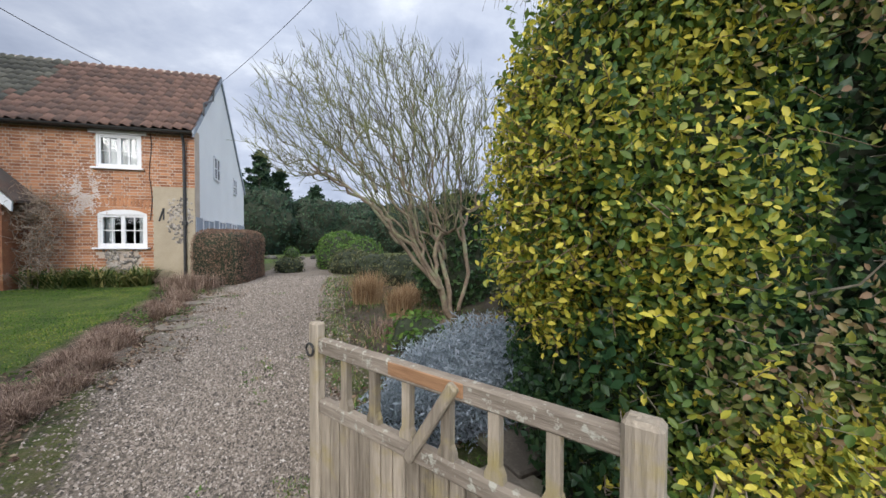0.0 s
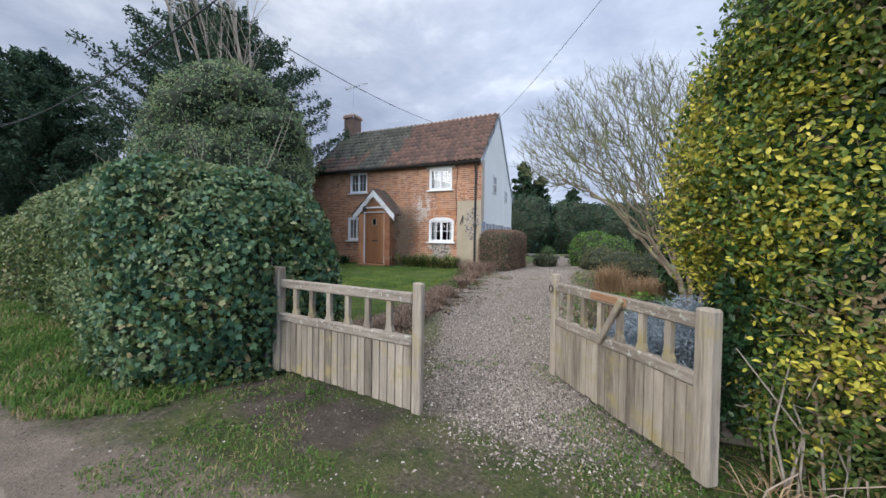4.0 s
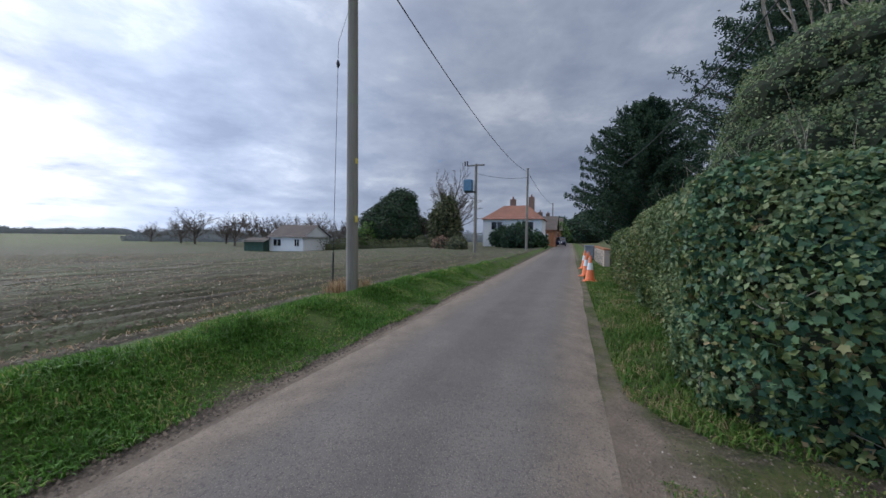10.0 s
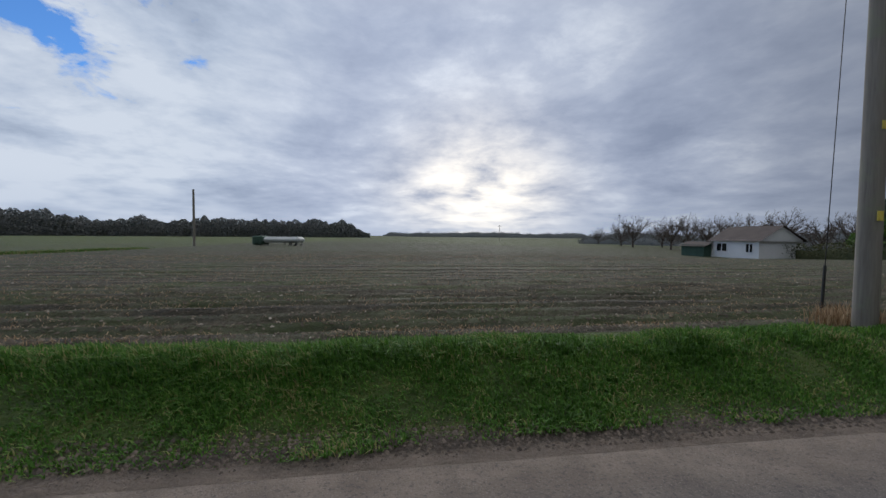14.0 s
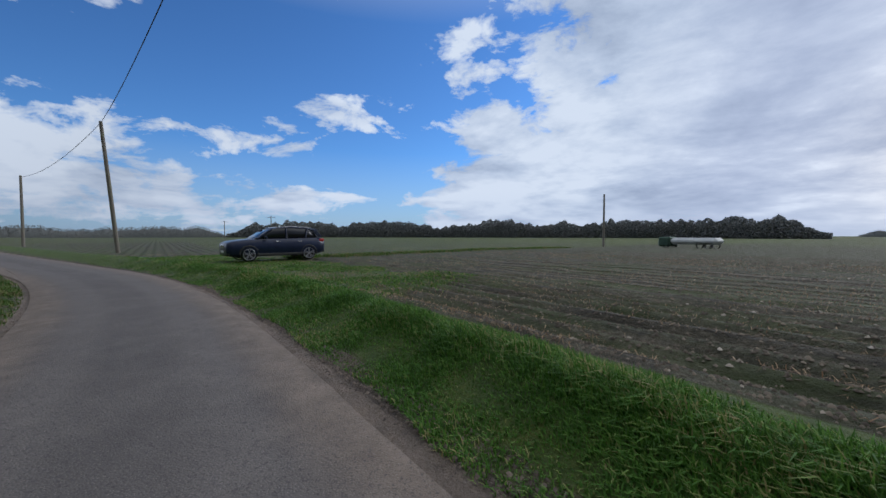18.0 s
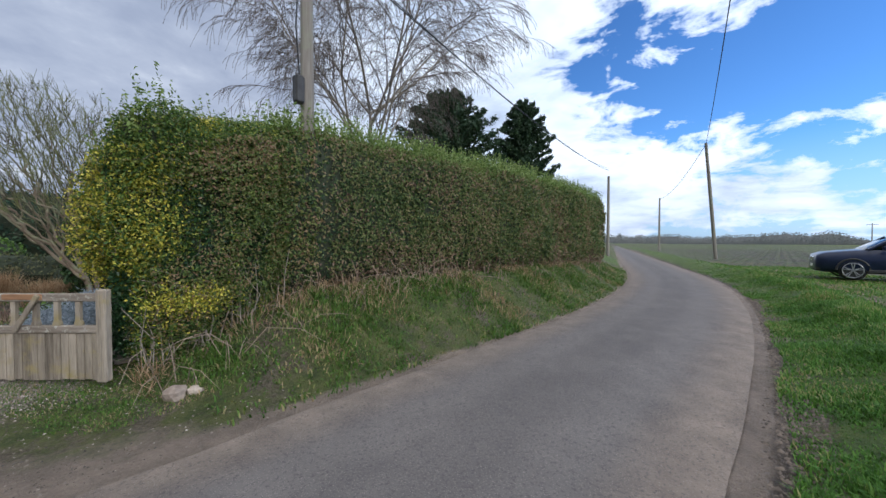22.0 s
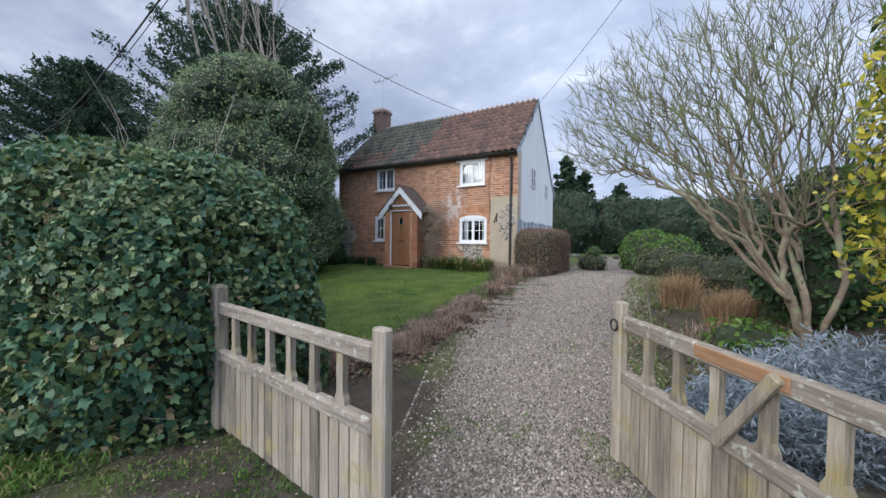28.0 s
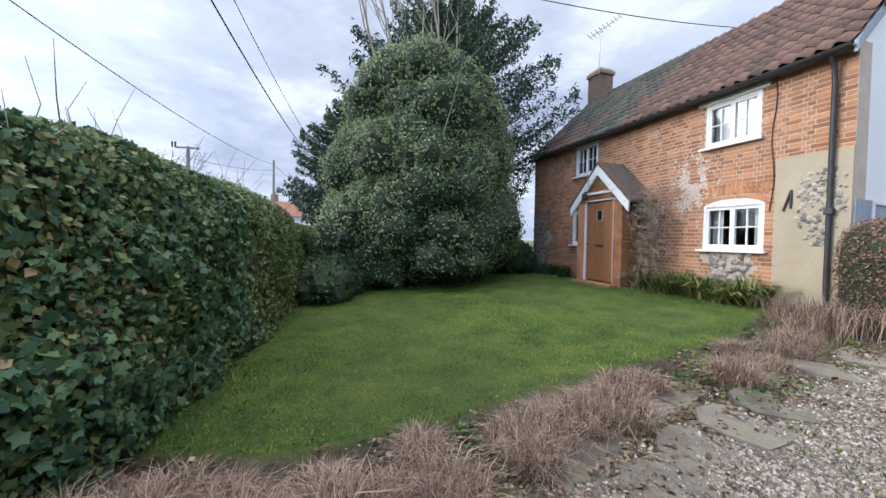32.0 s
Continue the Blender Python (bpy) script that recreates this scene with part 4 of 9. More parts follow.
part("limewash_patch", bm, "limewash", house, "flaking pale limewash above the window")["kind"] = "stuff"


def flints(name, spots, n):
    at, size = [], []
    for x0, x1, z0, z1 in spots:
        k = int(n * (x1 - x0) * (z1 - z0))
        at.append(np.stack([RNG.uniform(x0, x1, k), np.full(k, -0.02), house_local(RNG.uniform(z0, z1, k))], 1))
    at = np.concatenate(at)
    me = lumps(name, np.stack([at[:, 0], at[:, 2], at[:, 1]], 1), RNG.uniform(0.025, 0.06, len(at)), "flint", 0.5)
    co = np.zeros(len(me.vertices) * 3, np.float32)
    me.vertices.foreach_get("co", co)
    co = co.reshape(-1, 3)[:, [0, 2, 1]] * [1, -1, 1]
    me.vertices.foreach_set("co", (co + [0, -0.055, 0]).astype(np.float32).ravel())
    me.update()
    return me


part("flint_panel", flints("flint_panel", [(-0.62, -0.05, 1.75, 2.65), (-0.5, -0.2, 1.5, 1.75), (-2.0, -1.25, 0.75, 1.33), (-8.1, -7.3, 0.5, 2.3)], 300), "flint", house, "panels of knapped flint")["kind"] = "stuff"


def window(name, x0, x1, z0, z1, lights, rows, arched=False, curtain=False, y=0.05, turn=None, frame_w=0.055):
    w = part(name, bmesh.new(), "white_paint", house, "white painted casement window")
    m = turn or Matrix.Identity(4)
    bm = bmesh.new()
    wide = x1 - x0
    for cx, cz, sx, sz in ((x0 + frame_w / 2, (z0 + z1) / 2, frame_w, z1 - z0), (x1 - frame_w / 2, (z0 + z1) / 2, frame_w, z1 - z0), ((x0 + x1) / 2, z0 + frame_w / 2, wide - 2 * frame_w, frame_w), ((x0 + x1) / 2, z1 - frame_w / 2, wide - 2 * frame_w, frame_w)):
        box((sx, 0.09, sz), (cx, y, house_local(cz)), 0.004, bm)
    if arched:
        top = [(x0, z1 - 0.11)] + [(x0 + wide * t, z1 - 0.11 + 0.13 * math.sin(math.pi * t) ** 0.7) for t in np.linspace(0.06, 0.94, 9)] + [(x1, z1 - 0.11), (x1, z1 - 0.12), (x0, z1 - 0.12)]
        prism([(px, house_local(pz)) for px, pz in top], 0.07, bm, Matrix.Translation((0, y - 0.055, 0)))
        box((wide, 0.08, 0.13), ((x0 + x1) / 2, y + 0.005, house_local(z1 - 0.075)), bm=bm)
        for sx in (0, 1):
            cur = [(x0 + wide * (t if sx == 0 else 1 - t), z1 - 0.10 + 0.12 * math.sin(math.pi * t) ** 0.7) for t in np.linspace(0.0, 0.40, 6)]
            pts = cur + [(cur[-1][0], z1 + 0.03), (x0 + wide * sx - (0.02 if sx == 0 else -0.02), z1 + 0.03), (x0 + wide * sx - (0.02 if sx == 0 else -0.02), z1 - 0.10)]
            part("arch_shoulder", prism([(px, house_local(pz)) for px, pz in pts], 0.10, turn=Matrix.Translation((0, -0.012, 0))), "brick_red", house)
    bmesh.ops.transform(bm, matrix=m, verts=bm.verts)
    part("window_frame", bm, "white_paint", w)
    inner0, inner1, top = x0 + frame_w, x1 - frame_w, z1 - frame_w - (0.09 if arched else 0)
    lw = (inner1 - inner0) / lights
    for i in range(lights):
        a, b = inner0 + i * lw, inner0 + (i + 1) * lw
        bm = bmesh.new()
        s = 0.042
        for cx, cz, sx, sz in ((a + s / 2, (z0 + frame_w + top) / 2, s, top - z0 - frame_w), (b - s / 2, (z0 + frame_w + top) / 2, s, top - z0 - frame_w), ((a + b) / 2, z0 + frame_w + s / 2, lw - 2 * s, s), ((a + b) / 2, top - s / 2, lw - 2 * s, s)):
            box((sx, 0.06, sz), (cx, y - 0.004, house_local(cz)), 0.003, bm)
        mid = 0.022
        box((mid, 0.035, top - z0 - frame_w - 2 * s), ((a + b) / 2, y, house_local((z0 + frame_w + top) / 2)), bm=bm)
        for r in range(1, rows):
            zr = z0 + frame_w + s + (top - z0 - frame_w - 2 * s) * r / rows
            box((lw - 2 * s, 0.033, mid), ((a + b) / 2, y, house_local(zr)), bm=bm)
        bmesh.ops.transform(bm, matrix=m, verts=bm.verts)
        part("casement", bm, "white_paint", w)
        bm = box((lw - 2 * s + 0.01, 0.005, top - z0 - frame_w - 2 * s + 0.01), ((a + b) / 2, y + 0.006, house_local((z0 + frame_w + top) / 2)))
        bmesh.ops.transform(bm, matrix=m, verts=bm.verts)
        pane = part("pane", bm, "glass", w)
        pane.visible_shadow = False
    bm = box((wide + 0.14, 0.16, 0.045), ((x0 + x1) / 2, y - 0.075, house_local(z0 - 0.022)), 0.005)
    bmesh.ops.transform(bm, matrix=m, verts=bm.verts)
    part("sill", bm, "white_paint", w)
    if curtain:
        n = 24
        pts = [(inner0 + (inner1 - inner0) * i / n, 0.02 * math.sin(i * 1.9)) for i in range(n + 1)]
        span = ((0, n),) if curtain == "full" else ((0, 5), (n - 5, n))
        for a, b in span:
            vs = [(px, y + 0.16 + py, house_local(zz)) for px, py in pts[a:b + 1] for zz in (z0, z1)]
            me = mesh_of("curtain", [m @ Vector(v) for v in vs], [(2 * i, 2 * i + 2, 2 * i + 3, 2 * i + 1) for i in range(b - a)], "curtain", True)
            part("curtain", me, "curtain", w, "pale hanging curtain")
    return w


window("upper_window", *OPENINGS["upper_right"], 2, 2, curtain="full")
window("lower_window", *OPENINGS["lower_right"], 2, 2, arched=True, curtain="sides")
window("upper_window", *OPENINGS["upper_left"], 2, 2)
window("lower_window", *OPENINGS["lower_left"], 2, 2)
for n in ("upper_right", "upper_left"):
    x0, x1, z0, z1 = OPENINGS[n]
    part("lintel_board", box((x1 - x0 + 0.26, 0.06, 0.085), ((x0 + x1) / 2, -0.02, house_local(z1 + 0.035)), 0.004), "white_paint", house, "white painted lintel board")
for y0, y1, z0, z1 in ((1.72, 2.32, 3.45, 4.12), (4.25, 4.75, 3.30, 3.85), (0.55, 1.60, 1.45, 2.14), (2.2, 3.0, 1.45, 2.16), (3.9, 4.7, 1.45, 2.16)):
    bm = box((0.02, y1 - y0, z1 - z0), (0.008, (y0 + y1) / 2, house_local((z0 + z1) / 2)))
    gw = part("gable_window", bm, "car_glass", house, "small gable window")
    gw.matrix_basis = OUT_OF_SQUARE
    bm = bmesh.new()
    for cy, cz, sy, sz in ((y0, (z0 + z1) / 2, 0.06, z1 - z0 + 0.06), (y1, (z0 + z1) / 2, 0.06, z1 - z0 + 0.06), ((y0 + y1) / 2, z0, y1 - y0, 0.06), ((y0 + y1) / 2, z1, y1 - y0, 0.06), ((y0 + y1) / 2, (z0 + z1) / 2, 0.05, z1 - z0), ((y0 + y1) / 2, (z0 + z1) / 2, y1 - y0, 0.03)):
        box((0.05, sy, sz), (0.018, cy, house_local(cz)), 0.003, bm)
    part("window_frame", bm, "white_paint", gw)
part("plinth", box((0.03, DEEP - 0.02, 1.75), (0.010, DEEP / 2, 0.875)), "lead", house, "grey unpainted plinth of the gable").matrix_basis = OUT_OF_SQUARE

# porch
porch = part("porch", bmesh.new(), "mortar", house, "small brick porch with white bargeboards")
for px in (-4.82, -3.50):
    part("porch_pier", box((0.26, 0.75, 2.05), (px + (0.05 if px < -4 else -0.05), -0.375, 1.03), 0.004), "brick_red", porch)
part("gable_board", prism([(-4.95, 2.10), (-3.40, 2.10), (-4.18, 2.84)], 0.05, turn=Matrix.Translation((0, -0.72, -0.02))), "oak_door", porch, "timber boarding in the porch gable")
for sgn in (-1, 1):
    c = -4.18
    pts = [(c, 2.96), (c + sgn * 0.98, 1.98), (c + sgn * 0.96, 1.76), (c, 2.72)]
    part("bargeboard", prism(pts if sgn > 0 else pts[::-1], 0.045, turn=Matrix.Translation((0, -0.80, 0))), "white_paint", porch)
    top = [(c, 3.04), (c + sgn * 1.04, 2.02), (c + sgn * 1.04, 1.955), (c, 2.975)]
    part("porch_roof", prism(top if sgn > 0 else top[::-1], 0.80, turn=Matrix.Translation((0, -0.80, 0))), "pantile", porch)
part("collar_beam", box((0.95, 0.05, 0.06), (-4.18, -0.755, 2.28), 0.004), "white_paint", porch)
part("doorstep", box((1.3, 0.35, 0.10), (-4.15, -0.82, 0.03), 0.01), "mossy_brick", porch)
bm = bmesh.new()
for cx in (-4.635, -3.675):
    box((0.032, 0.10, 2.02), (cx, -0.70, 1.07), 0.004, bm)
box((0.99, 0.10, 0.032), (-4.155, -0.70, 2.096), 0.004, bm)
part("door_frame", bm, "white_paint", porch)
door = part("door", bmesh.new(), "oak_door", porch, "brown oak plank door with a small square window")
for i in range(6):
    part("plank", box((0.150, 0.045, 1.95), (-4.54 + i * 0.154, -0.68, 1.085), 0.006), "oak_door", door)
part("door_window", box((0.15, 0.01, 0.22), (-4.155, -0.706, 1.72)), "car_glass", door, "small square pane")
bm = bmesh.new()
for dx in (-0.085, 0.085):
    box((0.02, 0.02, 0.26), (-4.155 + dx, -0.71, 1.72), bm=bm)
for dz in (-0.12, 0.12):
    box((0.15, 0.02, 0.02), (-4.155, -0.71, 1.72 + dz), bm=bm)
part("pane_trim", bm, "old_oak", door)
part("letter_plate", box((0.26, 0.015, 0.055), (-4.155, -0.712, 0.98), 0.004), "black_iron", door, "black letter plate")
bm = bmesh.new()
bmesh.ops.create_uvsphere(bm, u_segments=8, v_segments=6, radius=0.03, matrix=Matrix.Translation((-4.54, -0.735, 1.02)))
part("door_knob", bm, "black_iron", door)
bm = box((0.10, 0.10, 0.16), (-4.55, -0.86, 2.22), 0.015)
box((0.03, 0.12, 0.03), (-4.55, -0.80, 2.33), bm=bm)
part("porch_lantern", bm, "black_iron", porch, "small black lantern under the porch gable")

# roof
rise, run = RIDGE_Z - EAVE, RIDGE_Y
slope_len = math.hypot(rise, run + 0.16)
tilt = math.atan2(rise + 0.15, run + 0.16)
roof = part("roof", bmesh.new(), "pantile", house, "sagging clay pantile roof, brown-red with lichen")
bm = prism([(-0.16, house_local(EAVE - 0.10)), (RIDGE_Y, house_local(RIDGE_Z - 0.03)), (DEEP + 0.2, house_local(BACK_Z - 0.12)), (DEEP + 0.2, house_local(BACK_Z - 0.22)), (RIDGE_Y, house_local(RIDGE_Z - 0.15)), (-0.16, house_local(EAVE - 0.18))], -(WIDE - 0.04), turn=Matrix.Translation((-0.02, 0, 0)) @ Matrix.Rotation(radians(90), 4, "Z") @ Matrix.Diagonal((1, -1, 1, 1)))
for v in bm.verts:
    if v.co.x > -1:
        v.co.x -= SKEW * max(v.co.y, 0)
part("roof_deck", bm, "dull_roof", roof)
TW, TG = 0.222, 0.31


def pantile_mesh():
    n, vs, fs = 9, [], []
    for i in range(n):
        t = i / (n - 1)
        x = TW * 1.12 * t
        h = 0.030 * math.sin(t * 2 * math.pi * 0.92 + 0.4)
        for a, (yy, lift) in enumerate(((0, 0.030), (TG * 1.22, 0.0))):
            vs.append((x, yy, h + lift))
        vs.append((x, 0, h + 0.030 - 0.016))
    for i in range(n - 1):
        a, b = i * 3, (i + 1) * 3
        fs += [(a, b, b + 1, a + 1), (a + 2, b + 2, b, a)]
    return mesh_of("tile", vs, fs, "pantile", True)


tile_me = pantile_mesh()
cols, rows_n = int(WIDE / TW) + 1, int(slope_len / TG)
TILES = []
for c in range(cols):
    for r in range(rows_n):
        d = slope_len * (r / rows_n)
        x = -WIDE - 0.02 + c * (WIDE + 0.04 - TW * 0.06) / cols
        x = -WIDE + (x + WIDE) * (1 - SKEW * d * math.cos(tilt) / WIDE)
        sag = -0.045 * math.sin(math.pi * (c / cols)) * math.sin(math.pi * (0.15 + 0.7 * r / rows_n)) + RNG.normal(0, 0.003)
        TILES.append((c, Matrix.Translation((x, -0.20 + d * math.cos(tilt), house_local(EAVE - 0.10) + d * math.sin(tilt) + 0.06 + sag)) @ Matrix.Rotation(tilt + RNG.normal(0, 0.012), 4, "X") @ Matrix.Rotation(RNG.normal(0, 0.012), 4, "Y")))
mossy = [m.translation.x < -4.25 + 0.10 * (m.translation.y - 1.2) + RNG.normal(0, 0.12) and not (m.translation.x < -5.6 and m.translation.y < 0.55 + RNG.normal(0, 0.2)) for c, m in TILES]
near_tiles = [(m, k) for (c, m), k in zip(TILES, mossy) if c >= cols - 24][:300]
far_tiles = [(m, k) for (c, m), k in zip(TILES, mossy) if c < cols - 24]


def joined(me, mats):
    co = np.zeros(len(me.vertices) * 3, np.float32)
    me.vertices.foreach_get("co", co)
    co = np.c_[co.reshape(-1, 3), np.ones(len(me.vertices))]
    v = np.concatenate([(co @ np.array(m).T)[:, :3] for m in mats])
    f = [tuple(i + k * len(me.vertices) for i in p.vertices) for k in range(len(mats)) for p in me.polygons]
    return mesh_of(me.name, v, f, me.materials[0].name, me.polygons[0].use_smooth)


mossy_me = tile_me.copy()
mossy_me.materials.clear()
mossy_me.materials.append(MATS["mossy_pantile"])
part("far_tiles", joined(tile_me, [m for m, k in far_tiles if not k]), "pantile", roof)["kind"] = "stuff"
part("far_tiles", joined(mossy_me, [m for m, k in far_tiles if k]), "mossy_pantile", roof, "grey-green mossy pantiles")["kind"] = "stuff"
ridge_vs = [(x, 0.13 * math.cos(math.pi * i / 8) * s, 0.115 * math.sin(math.pi * i / 8) * s) for x, s in ((0, 1.0), (0.36, 0.93)) for i in range(9)]
ridge_me = mesh_of("ridge_tile", ridge_vs, [(i, i + 1, i + 10, i + 9) for i in range(8)], "ridge_tile", True)
for i in range(24):
    o = part("ridge_tile", ridge_me, "ridge_tile", roof)
    o.matrix_basis = pose(-WIDE + i * 0.331, RIDGE_Y, house_local(RIDGE_Z) - 0.005 - 0.05 * math.sin(math.pi * i / 23) * 0.8 + RNG.normal(0, 0.006), RNG.normal(0, 2), RNG.normal(0, 1), RNG.normal(0, 1))
for y0, z0, y1, z1 in ((-0.2, EAVE - 0.08, RIDGE_Y, RIDGE_Z + 0.02), (DEEP + 0.2, BACK_Z - 0.12, RIDGE_Y, RIDGE_Z + 0.02)):
    bm = prism([(y0, house_local(z0) - 0.14), (y1, house_local(z1) - 0.14), (y1, house_local(z1) + 0.02), (y0, house_local(z0) + 0.02)][::1 if y0 < y1 else -1], 0.04, turn=OUT_OF_SQUARE @ Matrix.Translation((0.045, 0, 0)) @ side)
    part("verge_board", bm, "lead", roof, "grey mortared verge")
g = np.linspace(math.pi, 2 * math.pi, 7)
vs = [(x, -0.25 + 0.055 * math.cos(a), house_local(EAVE) - 0.10 + 0.055 * math.sin(a)) for x in (-WIDE - 0.05, 0.04) for a in g]
part("gutter", mesh_of("gutter", vs, [(i, i + 1, i + 8, i + 7) for i in range(6)], "black_iron", True), "black_iron", house, "black half-round gutter")
pipe = [((-0.22, -0.22, house_local(EAVE) - 0.12), (-0.22, -0.10, house_local(EAVE) - 0.30), (-0.22, -0.07, house_local(3.9)), (-0.22, -0.07, 0.05))]
part("downpipe", tubes("downpipe", [(p, [0.036] * 4) for p in pipe], "black_iron", 8), "black_iron", house, "black cast iron downpipe")
part("pipe_collar", box((0.11, 0.09, 0.10), (-0.22, -0.07, house_local(2.0)), 0.01), "black_iron", house)
part("gable_pipe", tubes("gable_pipe", [([(0.06, 0.55, house_local(5.0)), (0.06, 0.62, house_local(5.35)), (0.06, 1.5, house_local(5.75)), (0.06, 1.6, house_local(6.1))], [0.03] * 4)], "black_iron", 8), "black_iron", house, "black vent pipe on the gable").matrix_basis = OUT_OF_SQUARE
part("wall_iron", tubes("wall_iron", [([(-0.80, -0.04, house_local(2.05)), (-0.76, -0.04, house_local(2.18)), (-0.70, -0.04, house_local(2.38))], [0.018] * 3), ([(-0.70, -0.04, house_local(2.38)), (-0.70, -0.04, house_local(2.08))], [0.018] * 2)], "black_iron", 6), "black_iron", house, "rusty wall tie iron")
part("wall_cable", tubes("wall_cable", [([(-0.98 + 0.03 * math.sin(i * 1.3), -0.02, house_local(4.3 - i * 0.28)) for i in range(9)], [0.008] * 9)], "cable", 5), "cable", house)
# chimney
stack = part("chimney", box((0.62, 0.60, 1.55), (-8.02, RIDGE_Y, house_local(6.98)), 0.01), "brick_old", house, "squat red brick chimney stack")
part("chimney_cap", box((0.72, 0.70, 0.13), (-8.02, RIDGE_Y, house_local(7.72)), 0.012), "brick_old", stack)
part("chimney_crown", box((0.62, 0.60, 0.10), (-8.02, RIDGE_Y, house_local(7.835)), 0.02), "mortar", stack)
aerial = part("aerial", bmesh.new(), "alloy", house, "thin metal television aerial")
hz = house_local(7.6)
lines = [([(-7.72, RIDGE_Y - 0.34, hz), (-7.72, RIDGE_Y - 0.34, hz + 1.65)], [0.022, 0.020]), ([(-8.05, RIDGE_Y - 0.5, hz + 1.45), (-7.1, RIDGE_Y - 0.05, hz + 1.78)], [0.018, 0.016])]
part("mast", tubes("mast", lines, "alloy", 5), "alloy", aerial)
rods = []
for i in range(9):
    cx, cy, cz = -8.05 + 0.95 * i / 8, RIDGE_Y - 0.5 + 0.45 * i / 8, hz + 1.45 + 0.33 * i / 8
    ln = 0.26 - 0.012 * i
    rods.append(([(cx - 0.4 * ln, cy + 0.85 * ln, cz), (cx + 0.4 * ln, cy - 0.85 * ln, cz)], [0.011, 0.011]))
part("rods", tubes("rods", rods, "alloy", 4), "alloy", aerial)

# ---- gates ----
def gate_leaf(name, label, length, height=0.97, horn=0.09, back=1):
    g = thing(name, label, "gate", group="pair of drive gates")
    part("hinge_stile", box((0.11, 0.09, height + horn), (0.055, 0, (height + horn) / 2), 0.014), "old_oak", g)
    part("end_stile", box((0.085, 0.06, height + 0.05), (length - 0.043, 0, (height + 0.05) / 2), 0.010), "old_oak", g)
    part("top_rail", box((length - 0.18, 0.055, 0.085), (length / 2, 0, height - 0.075), 0.010), "old_rail", g)
    part("middle_rail", box((length - 0.18, 0.060, 0.085), (length / 2, -0.004, height * 0.575), 0.014), "old_rail", g)
    part("bottom_rail", box((length - 0.18, 0.035, 0.08), (length / 2, back * 0.030, 0.09), 0.008), "old_rail", g)
    n = 6
    z0, z1 = height * 0.575 + 0.042, height - 0.118
    for i in range(n):
        cx = 0.09 + (length - 0.18) * (i + 1) / (n + 1)
        w, h = 0.030, z1 - z0
        pts = [(-w * 1.35, 0), (-w * 1.30, h * 0.10), (-w * 0.80, h * 0.22), (-w * 0.80, h), (w * 0.80, h), (w * 0.80, h * 0.22), (w * 1.30, h * 0.10), (w * 1.35, 0)]
        part("baluster", prism(pts, 0.034, turn=Matrix.Translation((cx, -0.017, z0))), "old_oak", g)
    m = max(8, int(length / 0.088))
    bw = (length - 0.19) / m
    for i in range(m):
        low = 0.02 + RNG.uniform(-0.008, 0.012)
        top = height * 0.575 - 0.043
        part("board", box((bw - 0.009, 0.022, top - low), (0.095 + bw * (i + 0.5), -0.002 + RNG.uniform(-0.003, 0.003), (top + low) / 2), 0.004), "old_oak", g)
    return g


def post(name, label, x, y, height, w=0.13, turn=8.0):
    z = float(ground_z(x, y))
    p = thing(name, label, "gate post", (x, y, z), turn)
    part("shaft", box((w, w, height + 0.15), (0, 0, height / 2 - 0.075), 0.012), "old_oak", p)
    part("weathered_top", box((w * 0.9, w * 0.9, 0.02), (0, 0, height + 0.008), 0.006), "old_oak", p)
    return p


LH, LE = (-2.93, 0.65), (-1.10, 0.68)
RH, RE = (0.72, 0.88), (-0.50, 2.14)
left_gate = gate_leaf("wooden_gate", "weathered grey oak gate standing open beside the ivy", math.dist(LH, LE))
left_gate.matrix_world = pose(*LH, 0.07, 0, 0, math.degrees(math.atan2(LE[1] - LH[1], LE[0] - LH[0])))
right_gate = gate_leaf("wooden_gate", "weathered oak gate ajar with a broken brace hanging", math.dist(RH, RE), 0.98, 0.01, -1)
right_gate.matrix_world = pose(*RH, 0.07, 0, 0, math.degrees(math.atan2(RE[1] - RH[1], RE[0] - RH[0])))
L = math.dist(RH, RE)
part("broken_brace", box((0.05, 0.035, 0.46), (L * 0.47, 0.045, 0.74), 0.008, turn=Matrix.Rotation(radians(-33), 4, "Y")), "old_oak", right_gate, "snapped timber brace")
part("bare_wood", box((0.42, 0.010, 0.060), (L * 0.50, 0.031, 0.912), 0.004), "fresh_oak", right_gate, "orange-brown bare wood on the top rail")
ringp = [(L - 0.04 + 0.035 * math.cos(a), 0.045, 0.88 + 0.035 * math.sin(a)) for a in np.linspace(0, 2 * math.pi, 13)]
part("iron_ring", tubes("iron_ring", [(ringp, [0.007] * 13)], "black_iron", 5), "black_iron", right_gate, "rusted iron ring latch")
post("gate_post", "weathered oak gate post half hidden in ivy", -3.04, 0.66, 1.10, 0.12)


